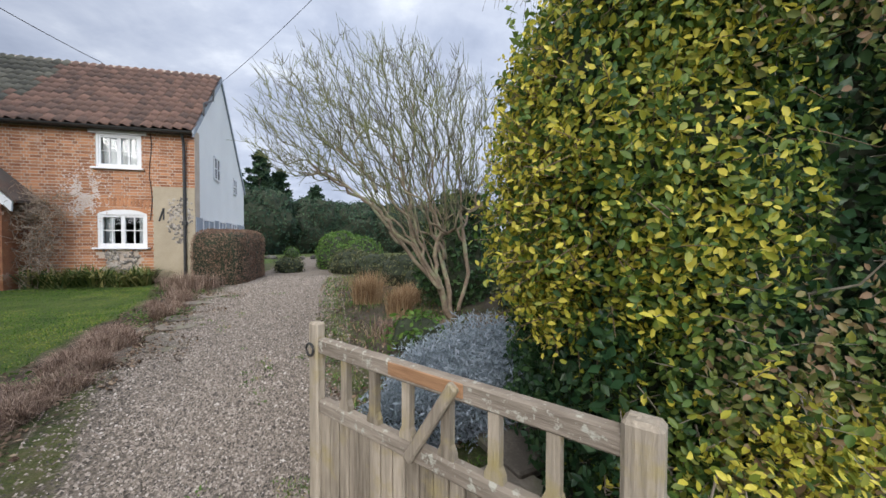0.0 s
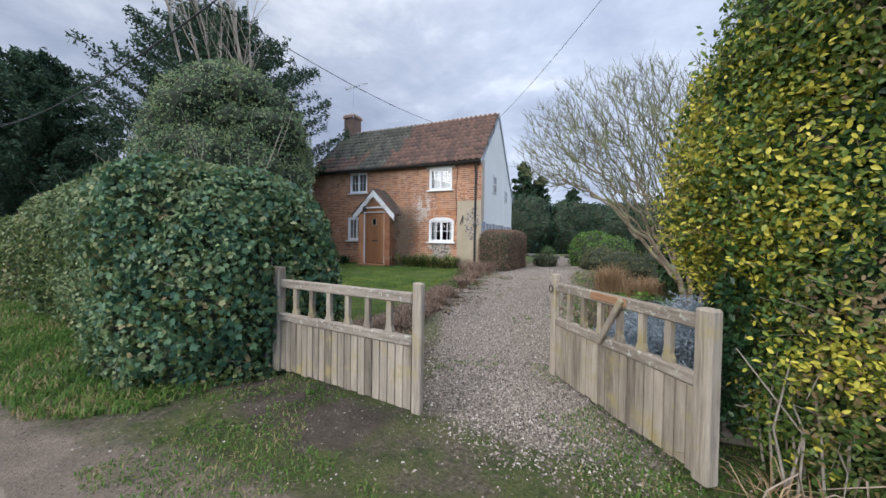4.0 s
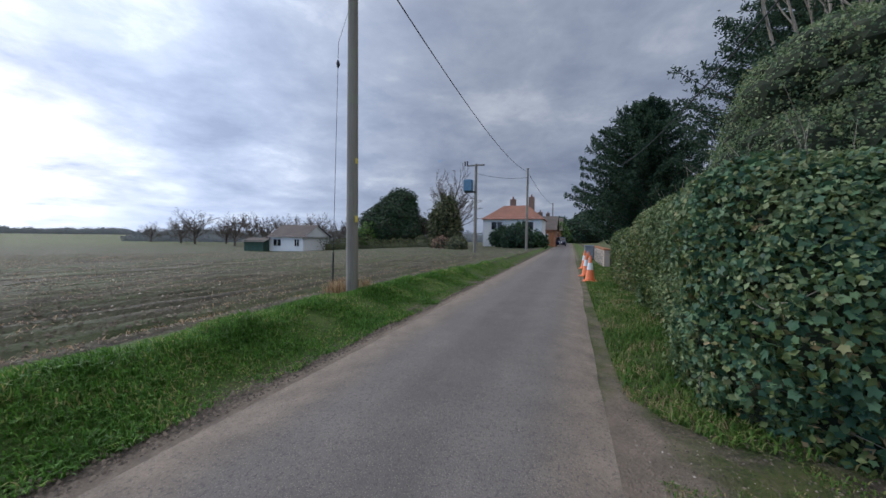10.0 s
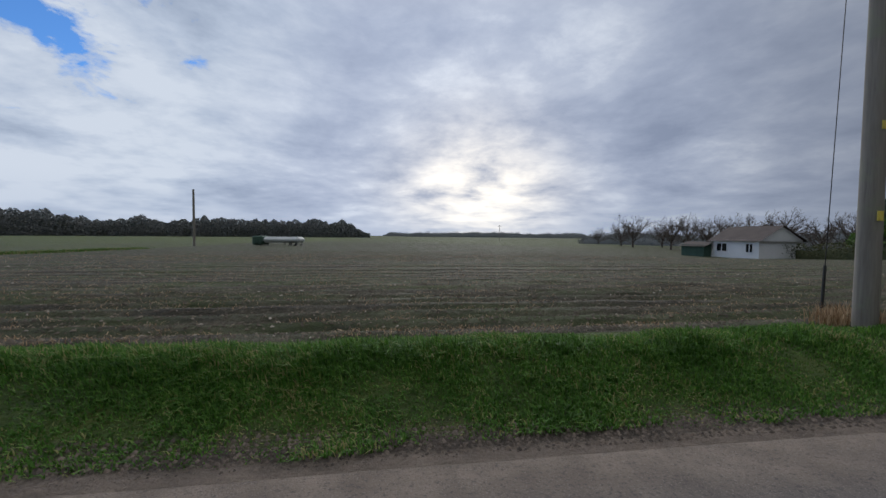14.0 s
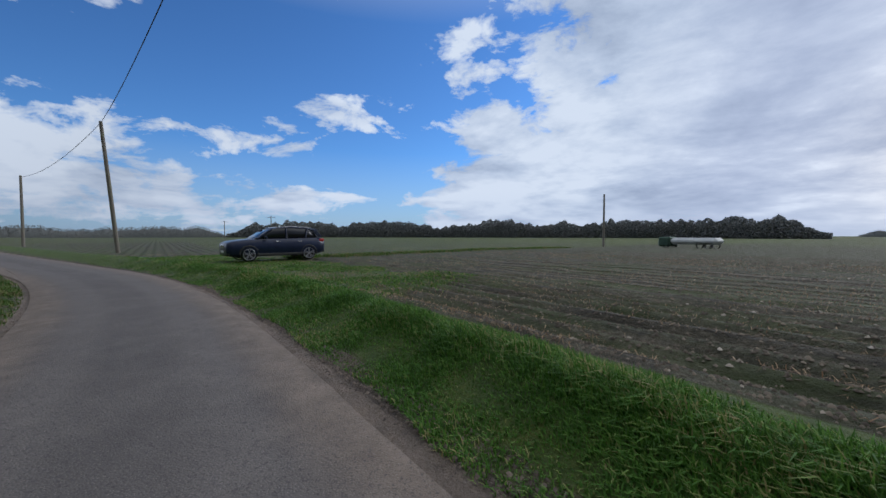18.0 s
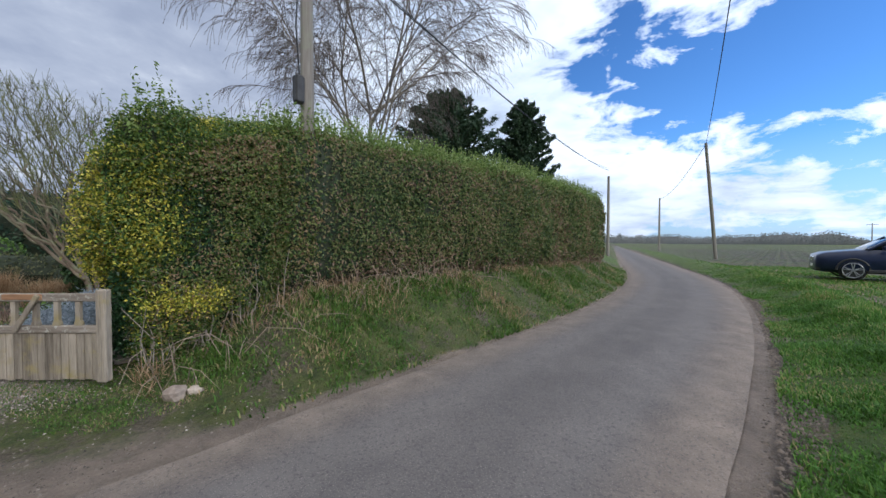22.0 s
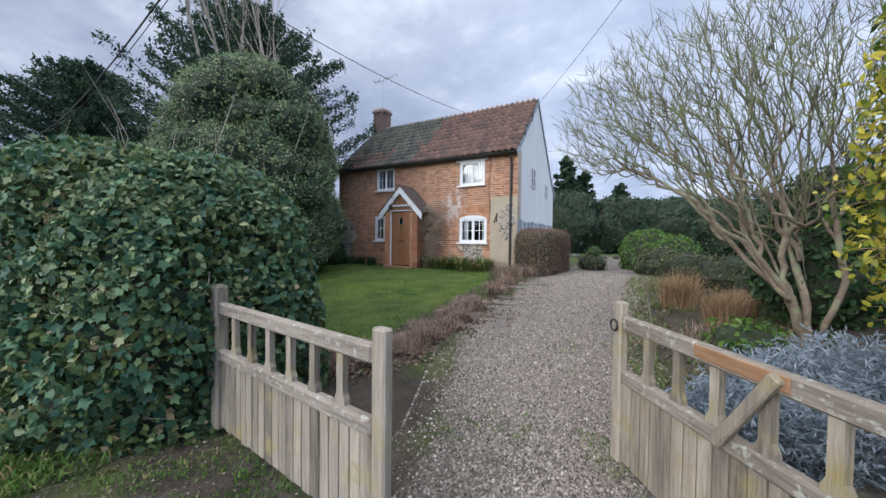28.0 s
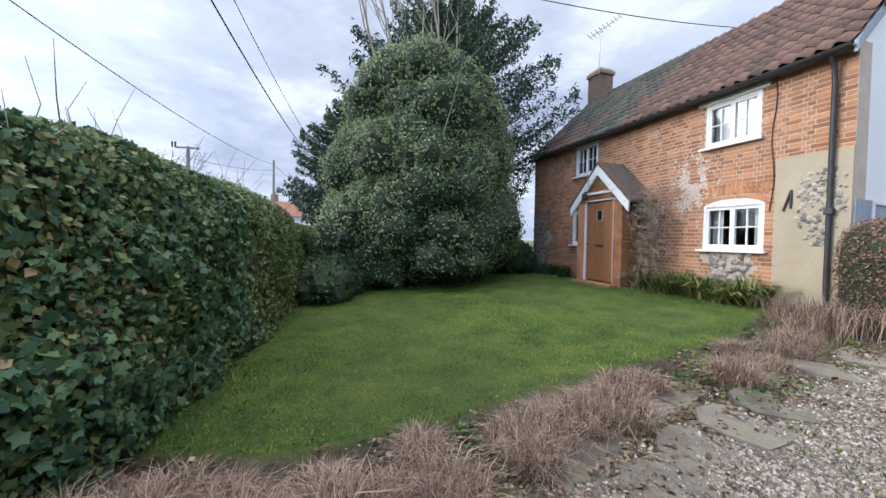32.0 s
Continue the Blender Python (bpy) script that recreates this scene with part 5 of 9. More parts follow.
# ---- hedges ----
def blob_core(name, size, noise_amp, mat="hedge_core", cells=(40, 10, 10), seed=0, taper=0.0):
    """A rounded uneven block, from -x/2..x/2, -y/2..y/2, 0..z; also the points and normals of its skin."""
    bm = bmesh.new()
    bmesh.ops.create_cube(bm, size=1)
    bmesh.ops.subdivide_edges(bm, edges=bm.edges, cuts=max(cells), use_grid_fill=True)
    for v in bm.verts:
        p = v.co * 2
        q = Vector([math.copysign(abs(c) ** 0.8, c) for c in p])
        r = (abs(p.x) ** 6 + abs(p.y) ** 4 + max(p.z, 0) ** 5) ** (1 / 5)
        s = 1 / max(r, 1)
        v.co = Vector((p.x * s * size[0] / 2 * (1 - taper * (p.z + 1) / 2), p.y * s * size[1] / 2, (p.z * s + 1) / 2 * size[2]))
        n = noise.noise_vector(v.co * 1.1 + Vector((seed * 7.3, 0, 0))) * noise_amp + noise.noise_vector(v.co * 2.9 + Vector((seed * 3.1, 5, 0))) * noise_amp * 0.45
        v.co += n
        if p.z < -0.95:
            v.co.z = -0.1
    me = bpy.data.meshes.new(name)
    bm.normal_update()
    bm.to_mesh(me)
    bm.free()
    me.materials.append(MATS[mat])
    return me


def skin(me, n, low=-9.0):
    """n random points on a mesh, by area, with normals; no points under the height low."""
    me.calc_loop_triangles()
    co = np.zeros(len(me.vertices) * 3, np.float32)
    me.vertices.foreach_get("co", co)
    co = co.reshape(-1, 3)
    tri = np.zeros(len(me.loop_triangles) * 3, np.int32)
    me.loop_triangles.foreach_get("vertices", tri)
    t = co[tri.reshape(-1, 3)]
    nr = np.cross(t[:, 1] - t[:, 0], t[:, 2] - t[:, 0])
    area = np.linalg.norm(nr, axis=1)
    area[(t[:, :, 2].mean(1) < low) | (unit(nr)[:, 2] < -0.85)] = 0
    pick = RNG.choice(len(t), n, p=area / area.sum())
    a, b = RNG.uniform(0, 1, (2, n))
    flip = a + b > 1
    a, b = np.where(flip, 1 - a, a), np.where(flip, 1 - b, b)
    t = t[pick]
    return t[:, 0] + a[:, None] * (t[:, 1] - t[:, 0]) + b[:, None] * (t[:, 2] - t[:, 0]), unit(nr[pick])


def move_mesh(me, m):
    me.transform(m)
    me.update()
    return me


def stuff(ob):
    ob["kind"] = "stuff"
    return ob


# ivy hedge along the lane
ivy = thing("ivy_hedge", "broad rounded hedge smothered in dark ivy", "hedge", (-6.9, 0.95, 0.05))
core = blob_core("core", (7.9, 1.75, 2.20), 0.16, cells=(22, 22, 22), seed=2)
for v in core.vertices:
    f = max(v.co.z, 0) / 2.2
    if v.co.y < 0:
        v.co.y += 0.40 * v.co.y / 0.875 * float(step(0.8, 3.0, v.co.x))
    elif v.co.z > 0.3:
        v.co.y -= 0.26 * f ** 1.4
    v.co.z -= 0.06 * f + 0.28 * f * float(step(3.0, 3.95, v.co.x)) + 0.22 * f * float(step(0.1, 0.9, v.co.y))
core.update()
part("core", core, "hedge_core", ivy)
p, n = skin(core, 60000, 0.0)
swell = lambda q: 0.5 + 0.5 * fbm(q[:, 0] * 1.3 + q[:, 1], q[:, 2] * 1.5 - q[:, 1] * 0.7, 3.4, 81)
out = swell(p)[:, None]
stuff(part("ivy_leaves", leaves("ivy_leaves", p + n * (RNG.uniform(-0.06, 0.08, (len(p), 1)) + 0.13 * out), n, RNG.uniform(0.035, 0.07, len(p)), "ivy_leaf", 1.15, 0.75), "ivy_leaf", ivy))
pale = (p[:, 1] < 0.2) & (fbm(p[:, 0] + 0.6 * p[:, 2], p[:, 2] * 1.4, 1.5, 51) > 0.12)
q, m = p[pale], n[pale]
stuff(part("pale_ivy", leaves("pale_ivy", q + m * (RNG.uniform(0.02, 0.09, (len(q), 1)) + 0.14 * swell(q)[:, None]) + RNG.normal(0, 0.02, q.shape), m, RNG.uniform(0.026, 0.058, len(q)), "ivy_bright", 1.2, 0.6), "ivy_bright", ivy, "paler yellow-green patches of ivy"))
pe, ne = skin(core, 60000, 0.0)
keep = (pe[:, 0] > 0.2) & (RNG.uniform(0, 1, len(pe)) < (0.25 + 0.75 * step(0.25, 0.6, swell(pe))) * np.where(pe[:, 1] > 0.1, 1.0, 0.15 + 0.85 * step(1.9, 2.9, pe[:, 0])))
stuff(part("lobed_leaves", star_leaves("lobed_leaves", pe[keep] + ne[keep] * (RNG.uniform(0.0, 0.08, (keep.sum(), 1)) + 0.14 * swell(pe[keep])[:, None]), ne[keep], RNG.uniform(0.028, 0.078, keep.sum()), "ivy_dark", 0.75), "ivy_dark", ivy, "glossy five-lobed ivy leaves"))
pt, nt_ = skin(core, 16000, 1.4)
keep = nt_[:, 2] > 0.2
stuff(part("flowering_ivy", leaves("flowering_ivy", pt[keep] + nt_[keep] * RNG.uniform(0.03, 0.16, (keep.sum(), 1)), nt_[keep], RNG.uniform(0.03, 0.06, keep.sum()), "ivy_light", 1.4, 0.8), "ivy_light", ivy, "paler flowering ivy on the top"))
sh = []
for _ in range(70):
    i = RNG.integers(len(pt))
    if nt_[i, 2] < 0.4:
        continue
    ln = RNG.uniform(0.25, 0.9)
    d = unit(nt_[i] * 0.6 + [RNG.normal(0, 0.5), RNG.normal(0, 0.4), 1.0])
    sh.append(([pt[i], pt[i] + d * ln * 0.5 + RNG.normal(0, 0.03, 3), pt[i] + d * ln + RNG.normal(0, 0.06, 3)], [0.006, 0.004, 0.002]))
for _ in range(420):
    i = RNG.integers(len(pe))
    if pe[i, 0] < 0.2:
        continue
    d = unit(np.cross(ne[i], RNG.normal(0, 1, 3)) + ne[i] * 0.15)
    ln = RNG.uniform(0.10, 0.35)
    q = pe[i] + ne[i] * RNG.uniform(0.02, 0.11)
    sh.append(([q - d * ln / 2, q + RNG.normal(0, 0.02, 3), q + d * ln / 2 + RNG.normal(0, 0.03, 3)], [0.004, 0.0035, 0.002]))
stuff(part("shoot_mass", tubes("shoot_mass", sh, "bark_grey", 4), "bark_grey", ivy, "bare shoots standing above the ivy"))
ivy2 = thing("ivy_hedge", "lower clipped ivy hedge farther along the lane", "hedge", (-13.0, 0.75, 0.02))
core = blob_core("core", (5.2, 1.5, 1.75), 0.14, cells=(14, 14, 14), seed=5)
part("core", core, "hedge_core", ivy2)
p, n = skin(core, 20000, 0.0)
stuff(part("ivy_leaves", leaves("ivy_leaves", p + n * RNG.uniform(-0.03, 0.12, (len(p), 1)), n, RNG.uniform(0.05, 0.09, len(p)), "ivy_leaf", 1.15, 0.55), "ivy_leaf", ivy2))


# tall privet hedge on the bank
def hedge_line(name, label, pts, thick, top, mat_leaf, counts, seed, leaf=(0.03, 0.06), base=0.0):
    """A clipped hedge along points (x, y); thick: front to back; top: heights above z = 0 along it."""
    h = thing(name, label, "hedge", (*pts[0], float(ground_z(*pts[0]))))
    o = np.array([*pts[0], float(ground_z(*pts[0]))])
    pts = np.array(pts, float)
    seg = np.r_[0, np.cumsum(np.hypot(*np.diff(pts, axis=0).T))]
    n, m = max(8, int(seg[-1] / 0.22)), 15
    s = np.linspace(0, seg[-1], n)
    cx, cy = np.interp(s, seg, pts[:, 0]), np.interp(s, seg, pts[:, 1])
    tz = np.interp(s, seg, top)
    dx, dy = np.gradient(cx), np.gradient(cy)
    ln = np.hypot(dx, dy)
    nx, ny = -dy / ln, dx / ln
    prof = [(0.10, 0.0), (0.03, 0.12), (0.0, 0.3), (0.0, 0.55), (0.02, 0.75), (0.06, 0.88), (0.16, 0.96), (0.33, 1.0), (0.5, 1.01), (0.67, 1.0), (0.84, 0.96), (0.95, 0.85), (1.0, 0.6), (1.0, 0.3), (0.97, 0.0)]
    vs = np.zeros((n, m, 3))
    for j, (a, b) in enumerate(prof):
        x, y = cx + nx * thick * a, cy + ny * thick * a
        z0 = ground_z(x, y) + base
        vs[:, j] = np.stack([x, y, z0 + (tz - z0) * b], 1)
    for i in (0, n - 1):
        c = vs[i].mean(0)
        vs[i] = c + (vs[i] - c) * np.array([0.75, 0.75, 0.9])
    wob = np.stack([fbm(vs[..., 0] + vs[..., 2], vs[..., 1] + k * 9 + vs[..., 2] * 0.7, 1.4, seed + k) for k in range(3)], -1)
    vs += wob * 0.085
    ii = np.arange(n * m).reshape(n, m)
    q = np.stack([ii[:-1, :-1], ii[1:, :-1], ii[1:, 1:], ii[:-1, 1:]], -1).reshape(-1, 4)
    caps = [list(ii[0][::-1]), list(ii[-1])]
    me = mesh_of("core", vs.reshape(-1, 3) - o, [*q.tolist(), *caps], "hedge_core")
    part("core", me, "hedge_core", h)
    return h, me, o


privet, core, po = hedge_line("privet_hedge", "tall clipped privet hedge on a grass bank", [(2.55, 0.98), (4.5, 1.05), (9.6, 1.05), (14.5, 1.35), (18.6, 1.95)], 1.7, [3.35, 3.45, 3.55, 3.6, 3.75], "privet_leaf", 0, 3)
p, n = skin(core, 165000)
near = np.clip(1.25 - p[:, 0] / 16, 0.35, 1) * np.where(fbm(p[:, 0] * 1.2 + p[:, 1], p[:, 2] * 1.5, 2.4, 53) > 0.32, 0.62, 1.0)
k = RNG.uniform(0, 1, len(p)) < near
p, n = p[k], n[k]
size = RNG.uniform(0.022, 0.045, len(p)) * (1 + p[:, 0] / 14)
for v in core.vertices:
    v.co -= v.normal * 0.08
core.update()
# inner layer takes a darker leaf colour to paint the hedge's inner shade
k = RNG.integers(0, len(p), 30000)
stuff(part("inner_leaves", leaves("inner_leaves", p[k] - n[k] * RNG.uniform(0.02, 0.12, (len(k), 1)), n[k], size[k] * 1.3, "laurel_leaf", 1.5, 1.0), "laurel_leaf", privet, "inner leaves in a darker green, painting the shade within"))
wx = p[:, 0] + po[0] + 0.05 * np.sin(p[:, 2] * 4)
east = wx > 3.22
gap = (np.abs(wx - 3.30) < 0.13) & (n[:, 1] < -0.3) & (RNG.uniform(0, 1, len(p)) < 0.7)
brown = (RNG.uniform(0, 1, len(p)) < 0.45 * step(0.75, 0.15, p[:, 2]) + 0.20 * step(0.15, 0.6, fbm(wx, p[:, 2] * 1.6, 1.3, 61))) & (n[:, 1] < 0.2)
for nm, k, mat, label in (("privet_leaves", ~east & ~brown & ~gap, "privet_leaf", ""), ("dull_leaves", east & ~brown & ~gap, "privet_dull", "duller grey-green leaves"), ("withered_leaves", brown & ~gap, "litter", "withered brown leaves")):
    stuff(part(nm, leaves(nm, p[k] + n[k] * RNG.uniform(-0.05, 0.09, (k.sum(), 1)), n[k], size[k], mat, 1.6, 0.8), mat, privet, label))



def clump(name, lobes, amp, mat="hedge_core", cuts=3, seed=0):
    """Overlapping uneven lobes (x, y, z, rx, ry, rz) as one mesh."""
    bm = bmesh.new()
    for i, (x, y, z, rx, ry, rz) in enumerate(lobes):
        made = bmesh.ops.create_icosphere(bm, subdivisions=cuts, radius=1)
        for v in made["verts"]:
            k = 1 + amp * noise.noise(v.co * 1.9 + Vector((seed + i * 3.7, 0, 0))) + amp * 0.5 * noise.noise(v.co * 4.5 + Vector((seed, i * 2.1, 0)))
            v.co = Vector((x + v.co.x * rx * k, y + v.co.y * ry * k, z + v.co.z * rz * k))
    me = bpy.data.meshes.new(name)
    bm.normal_update()
    bm.to_mesh(me)
    bm.free()
    me.materials.append(MATS[mat])
    return me


def sprays(name, p, n, count, length, leaf, mat, twig_mat, parent, label="", lift=0.25, step_len=0.028):
    """Arching shoots that start inside the hedge and bear paired oval leaves; p, n: points and normals of its skin."""
    pick = RNG.integers(0, len(p), count)
    p, n = p[pick] - n[pick] * 0.10, n[pick]
    ln = RNG.uniform(*length, count)
    d = unit(n * 0.75 + RNG.normal(0, 0.50, n.shape) + [0, 0, lift])
    m = int(length[1] / step_len)
    f = np.linspace(0.18, 1.0, m)
    bend = RNG.normal(0, 0.12, (count, 3)) + [0, 0, -0.14]
    stem = lambda g: p[:, None] + d[:, None] * (ln[:, None] * g[None])[..., None] + bend[:, None] * (ln[:, None] * g[None] ** 2)[..., None]
    at = stem(f)
    side = unit(np.cross(d, RNG.normal(0, 1, (count, 3))))[:, None] * np.where(np.arange(m) % 2 == 0, 1, -1)[None, :, None]
    turn = unit(np.cross(np.broadcast_to(d[:, None], at.shape), side))
    cross = np.where((np.arange(m) // 2 % 2 == 0)[None, :, None], side, side * 0.5 + turn * 0.85)
    t = unit(cross + d[:, None] * 0.55 + RNG.normal(0, 0.22, at.shape))
    face = unit(np.cross(t, np.cross(np.array([0, 0, 1.0]) + n[:, None] * 0.7 + RNG.normal(0, 0.35, at.shape), t)))
    use = RNG.uniform(0, 1, at.shape[:2]) < (ln[:, None] / length[1]) * 1.2 + 0.15
    size = RNG.uniform(*leaf, at.shape[:2])
    at, t, face, size = at[use], t[use], face[use], size[use]
    s = np.cross(face, t)
    h = size[:, None] * 0.5
    v = np.stack([at + t * h * 1.3 + (t * a * 1.3 + s * b + face * (abs(b) * 0.25 - 0.2 * a * a)) * h for a, b in ((-1, 0), (-0.45, 0.62), (0.35, 0.60), (1, 0), (0.35, -0.60), (-0.45, -0.62))], 1).reshape(-1, 3)
    i = np.arange(len(at))[:, None] * 6
    tri = np.concatenate([i + [[0, 1, 2]], i + [[0, 2, 3]], i + [[0, 3, 4]], i + [[0, 4, 5]]], 1).reshape(-1, 3)
    stuff(part(name, bulk_mesh(name, v, tri, mat), mat, parent, label))
    lines = stem(np.linspace(0, 0.95, 4))
    stuff(part("twig_mass", tubes("twig_mass", [(q, [0.0032, 0.0028, 0.0022, 0.0014]) for q in lines], twig_mat, 3), twig_mat, parent))


def upright_shoots(me, count, low, length, leaf, mat, parent, name):
    """Leafy shoots that stand up from the top of a clipped hedge."""
    p, n = skin(me, count, low)
    k = n[:, 2] > 0.45
    p, n = p[k], n[k]
    ln = RNG.uniform(*length, len(p))
    d = unit(np.stack([RNG.normal(0, 0.22, len(p)), RNG.normal(0, 0.22, len(p)), np.ones(len(p))], 1))
    m = 11
    f = np.linspace(0.0, 1.0, m)
    at = (p[:, None] + d[:, None] * (ln[:, None] * f[None])[..., None] + RNG.normal(0, 0.012, (len(p), m, 3))).reshape(-1, 3)
    face = RNG.normal(0, 1, at.shape) + [0, 0, 0.6]
    stuff(part(name, leaves(name, at, face, RNG.uniform(*leaf, len(at)), mat, 1.7, 0.4), mat, parent, "fresh green shoots on top"))


upright_shoots(core, 9500, 1.6, (0.18, 0.62), (0.028, 0.05), "privet_new", privet, "top_growth")
trunks = []
for _ in range(150):
    s = RNG.uniform(0, 16) if RNG.uniform(0, 1) < 0.6 else RNG.uniform(0, 5)
    x = 2.6 + s
    y = np.interp(x, [2.55, 9.6, 14.5, 18.6], [1.08, 1.15, 1.45, 2.05]) + RNG.uniform(-0.12, 0.35)
    z = float(ground_z(x, y)) - 0.05
    a = np.array([x, y, z]) - po
    trunks.append(([a, a + [RNG.normal(0, 0.06), RNG.normal(0.02, 0.05), 0.25], a + [RNG.normal(0, 0.12), RNG.normal(0.14, 0.08), 0.55]], np.array([0.014, 0.011, 0.007]) * RNG.uniform(0.7, 1.7)))
stuff(part("stem_mass", tubes("stem_mass", trunks, "twig_brown", 5), "twig_brown", privet, "bare grey stems at the foot"))

gold, gcore, go = hedge_line("golden_privet", "golden variegated privet beside the gate", [(0.98, 1.02), (1.7, 1.0), (2.75, 1.0)], 1.75, [2.85, 3.15, 3.3], "golden_leaf", 0, 11)
p, n = skin(gcore, 96000)
hollow = fbm(p[:, 0] * 1.3 + p[:, 1], p[:, 2] * 1.2 - p[:, 1], 2.6, 17)
keep = (hollow < 0.30 + 0.5 * step(1.35, 1.05, p[:, 0] + go[0])) | (RNG.uniform(0, 1, len(p)) < 0.25)
w = go + p
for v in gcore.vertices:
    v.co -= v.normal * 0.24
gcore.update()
# the same dark leaf colour, set deeper, stands in for shade in the hollows
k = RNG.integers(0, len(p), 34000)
stuff(part("inner_leaves", leaves("inner_leaves", p[k] - n[k] * RNG.uniform(0.06, 0.26, (len(k), 1)), n[k], RNG.uniform(0.03, 0.055, len(k)), "laurel_leaf", 1.4, 1.0), "laurel_leaf", gold, "deep inner leaves in a darker green, painting the shade"))
# deep hollow on the gate side, where the wood and the dark-painted inside show
deep = np.exp(-(((w[:, 0] + 0.5 * w[:, 1] - 1.95) / 0.5) ** 2 + ((w[:, 2] - 1.8) / 0.7) ** 2)) * (w[:, 1] < 1.5)
keep &= RNG.uniform(0, 1, len(p)) > 1.25 * deep
p, n = p[keep], n[keep]
w = go + p
patchy = 0.3 * fbm(w[:, 0] * 2, w[:, 2] * 2, 1.5, 4)
yellow = np.maximum(step(1.35, 1.0, w[:, 0] + patchy) * (0.25 + 0.75 * step(1.05, 1.3, w[:, 1] + 0.5 * patchy)), step(2.2, 1.4, w[:, 0] + patchy) * step(1.15, 1.35, w[:, 1])) * step(0.75, 1.15, w[:, 2])
isgold = RNG.uniform(0, 1, len(p)) < yellow * 0.7 * (0.35 + 0.65 * step(1.2, 1.7, w[:, 2] + patchy))
south = w[:, 1] < 1.16 + 0.1 * patchy
for nm, k, mat in (("golden_leaves", isgold, "golden_leaf"), ("green_leaves", ~isgold & ~south, "lime_leaf"), ("road_side_leaves", ~isgold & south, "privet_leaf")):
    q, m = p[k], n[k]
    stuff(part(nm, oval_leaves(nm, q + m * RNG.uniform(-0.10, 0.16, (len(q), 1)), m, RNG.uniform(0.020, 0.037, len(q)), mat, 1.25, 0.8), mat, gold))
bulge = clump("bulge", [(1.20, 1.72, 1.95, 0.70, 0.70, 0.98), (1.32, 1.6, 2.70, 0.56, 0.6, 0.6), (1.05, 1.55, 1.6, 0.50, 0.45, 0.55), (1.3, 2.2, 2.1, 0.55, 0.5, 0.85)], 0.22, "hedge_core", 3, 77)
move_mesh(bulge, Matrix.Translation(-Vector(go)))
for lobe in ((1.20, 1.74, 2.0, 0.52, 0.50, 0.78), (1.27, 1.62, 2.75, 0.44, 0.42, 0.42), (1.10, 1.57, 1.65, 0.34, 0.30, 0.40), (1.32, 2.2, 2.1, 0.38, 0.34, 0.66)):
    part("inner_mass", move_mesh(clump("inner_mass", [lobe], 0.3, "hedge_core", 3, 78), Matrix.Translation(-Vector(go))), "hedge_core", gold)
q, m = skin(bulge, 60000)
hollow = fbm(q[:, 0] * 1.5 + q[:, 1], q[:, 2] * 1.3 - q[:, 1], 3.2, 23)
keep = (hollow < 0.5) | (RNG.uniform(0, 1, len(q)) < 0.4)
q, m = q[keep], m[keep]
isgold = RNG.uniform(0, 1, len(q)) < np.clip(0.74 + 0.7 * fbm(q[:, 0] * 2, q[:, 2] * 2, 1.6, 24), 0.08, 0.95) * step(2.9, 2.2, q[:, 2] + go[2]) * (0.25 + 0.75 * step(1.55, 1.05, q[:, 0] + go[0] + 0.25 * fbm(q[:, 1] * 2, q[:, 2] * 2, 1.6, 25))) * (1 - 0.4 * step(0.1, 0.6, -m[:, 1]))
for nm, k, mat in (("overhanging_leaves", isgold, "golden_leaf"), ("overhanging_green_leaves", ~isgold, "lime_leaf")):
    stuff(part(nm, oval_leaves(nm, q[k] + m[k] * RNG.uniform(-0.20, 0.08, (k.sum(), 1)), m[k], RNG.uniform(0.022, 0.038, k.sum()), mat, 1.25, 0.8), mat, gold))
west = (m[:, 0] < 0.1) & (m[:, 1] > -0.45)
for nm, zone_k, mat, count, label in (("golden_sprays", west & (q[:, 2] + go[2] < 2.6), "golden_leaf", 700, "yellow leaves in pairs along arching shoots"), ("green_sprays", q[:, 2] + go[2] > 1.0, "lime_leaf", 700, "green leaves along loose shoots")):
    sprays(nm, q[zone_k], m[zone_k], count, (0.12, 0.30), (0.019, 0.034), mat, "twig_brown", gold, label)
near = (w[:, 1] < 1.7) & (w[:, 0] < 1.35)
sprays("near_golden_sprays", p[near], n[near], 80, (0.14, 0.34), (0.022, 0.038), "golden_leaf", "bark_grey", gold, "yellow-edged leaves along arching shoots")
near = w[:, 1] < 1.7
sprays("near_green_sprays", p[near], n[near], 520, (0.14, 0.36), (0.022, 0.038), "lime_leaf", "bark_grey", gold, "green leaves along loose shoots")
upright_shoots(bulge, 260, 2.0, (0.15, 0.6), (0.03, 0.045), "privet_new", gold, "loose_growth")
upright_shoots(gcore, 900, 1.8, (0.15, 0.5), (0.03, 0.05), "privet_new", gold, "top_growth")
tw = []
for i in range(260):
    j = RNG.integers(len(p))
    a = p[j] - n[j] * 0.12
    b = p[j] + n[j] * RNG.uniform(0.05, 0.22) + RNG.normal(0, 0.12, 3)
    tw.append(([a, (a + b) / 2 + RNG.normal(0, 0.03, 3), b], [0.006, 0.004, 0.002]))
for i in range(60):
    x, y = RNG.uniform(1.0, 2.7), RNG.uniform(1.0, 1.5)
    a = np.array([x, y, float(ground_z(x, y)) - 0.04]) - go
    tw.append(([a, a + [RNG.normal(0, 0.08), RNG.normal(0, 0.06), 0.4], a + [RNG.normal(0, 0.15), RNG.normal(0.08, 0.1), 0.8]], [0.009, 0.007, 0.004]))
stuff(part("twig_mass", tubes("twig_mass", tw, "bark_grey", 5), "bark_grey", gold, "bare twigs among the leaves"))
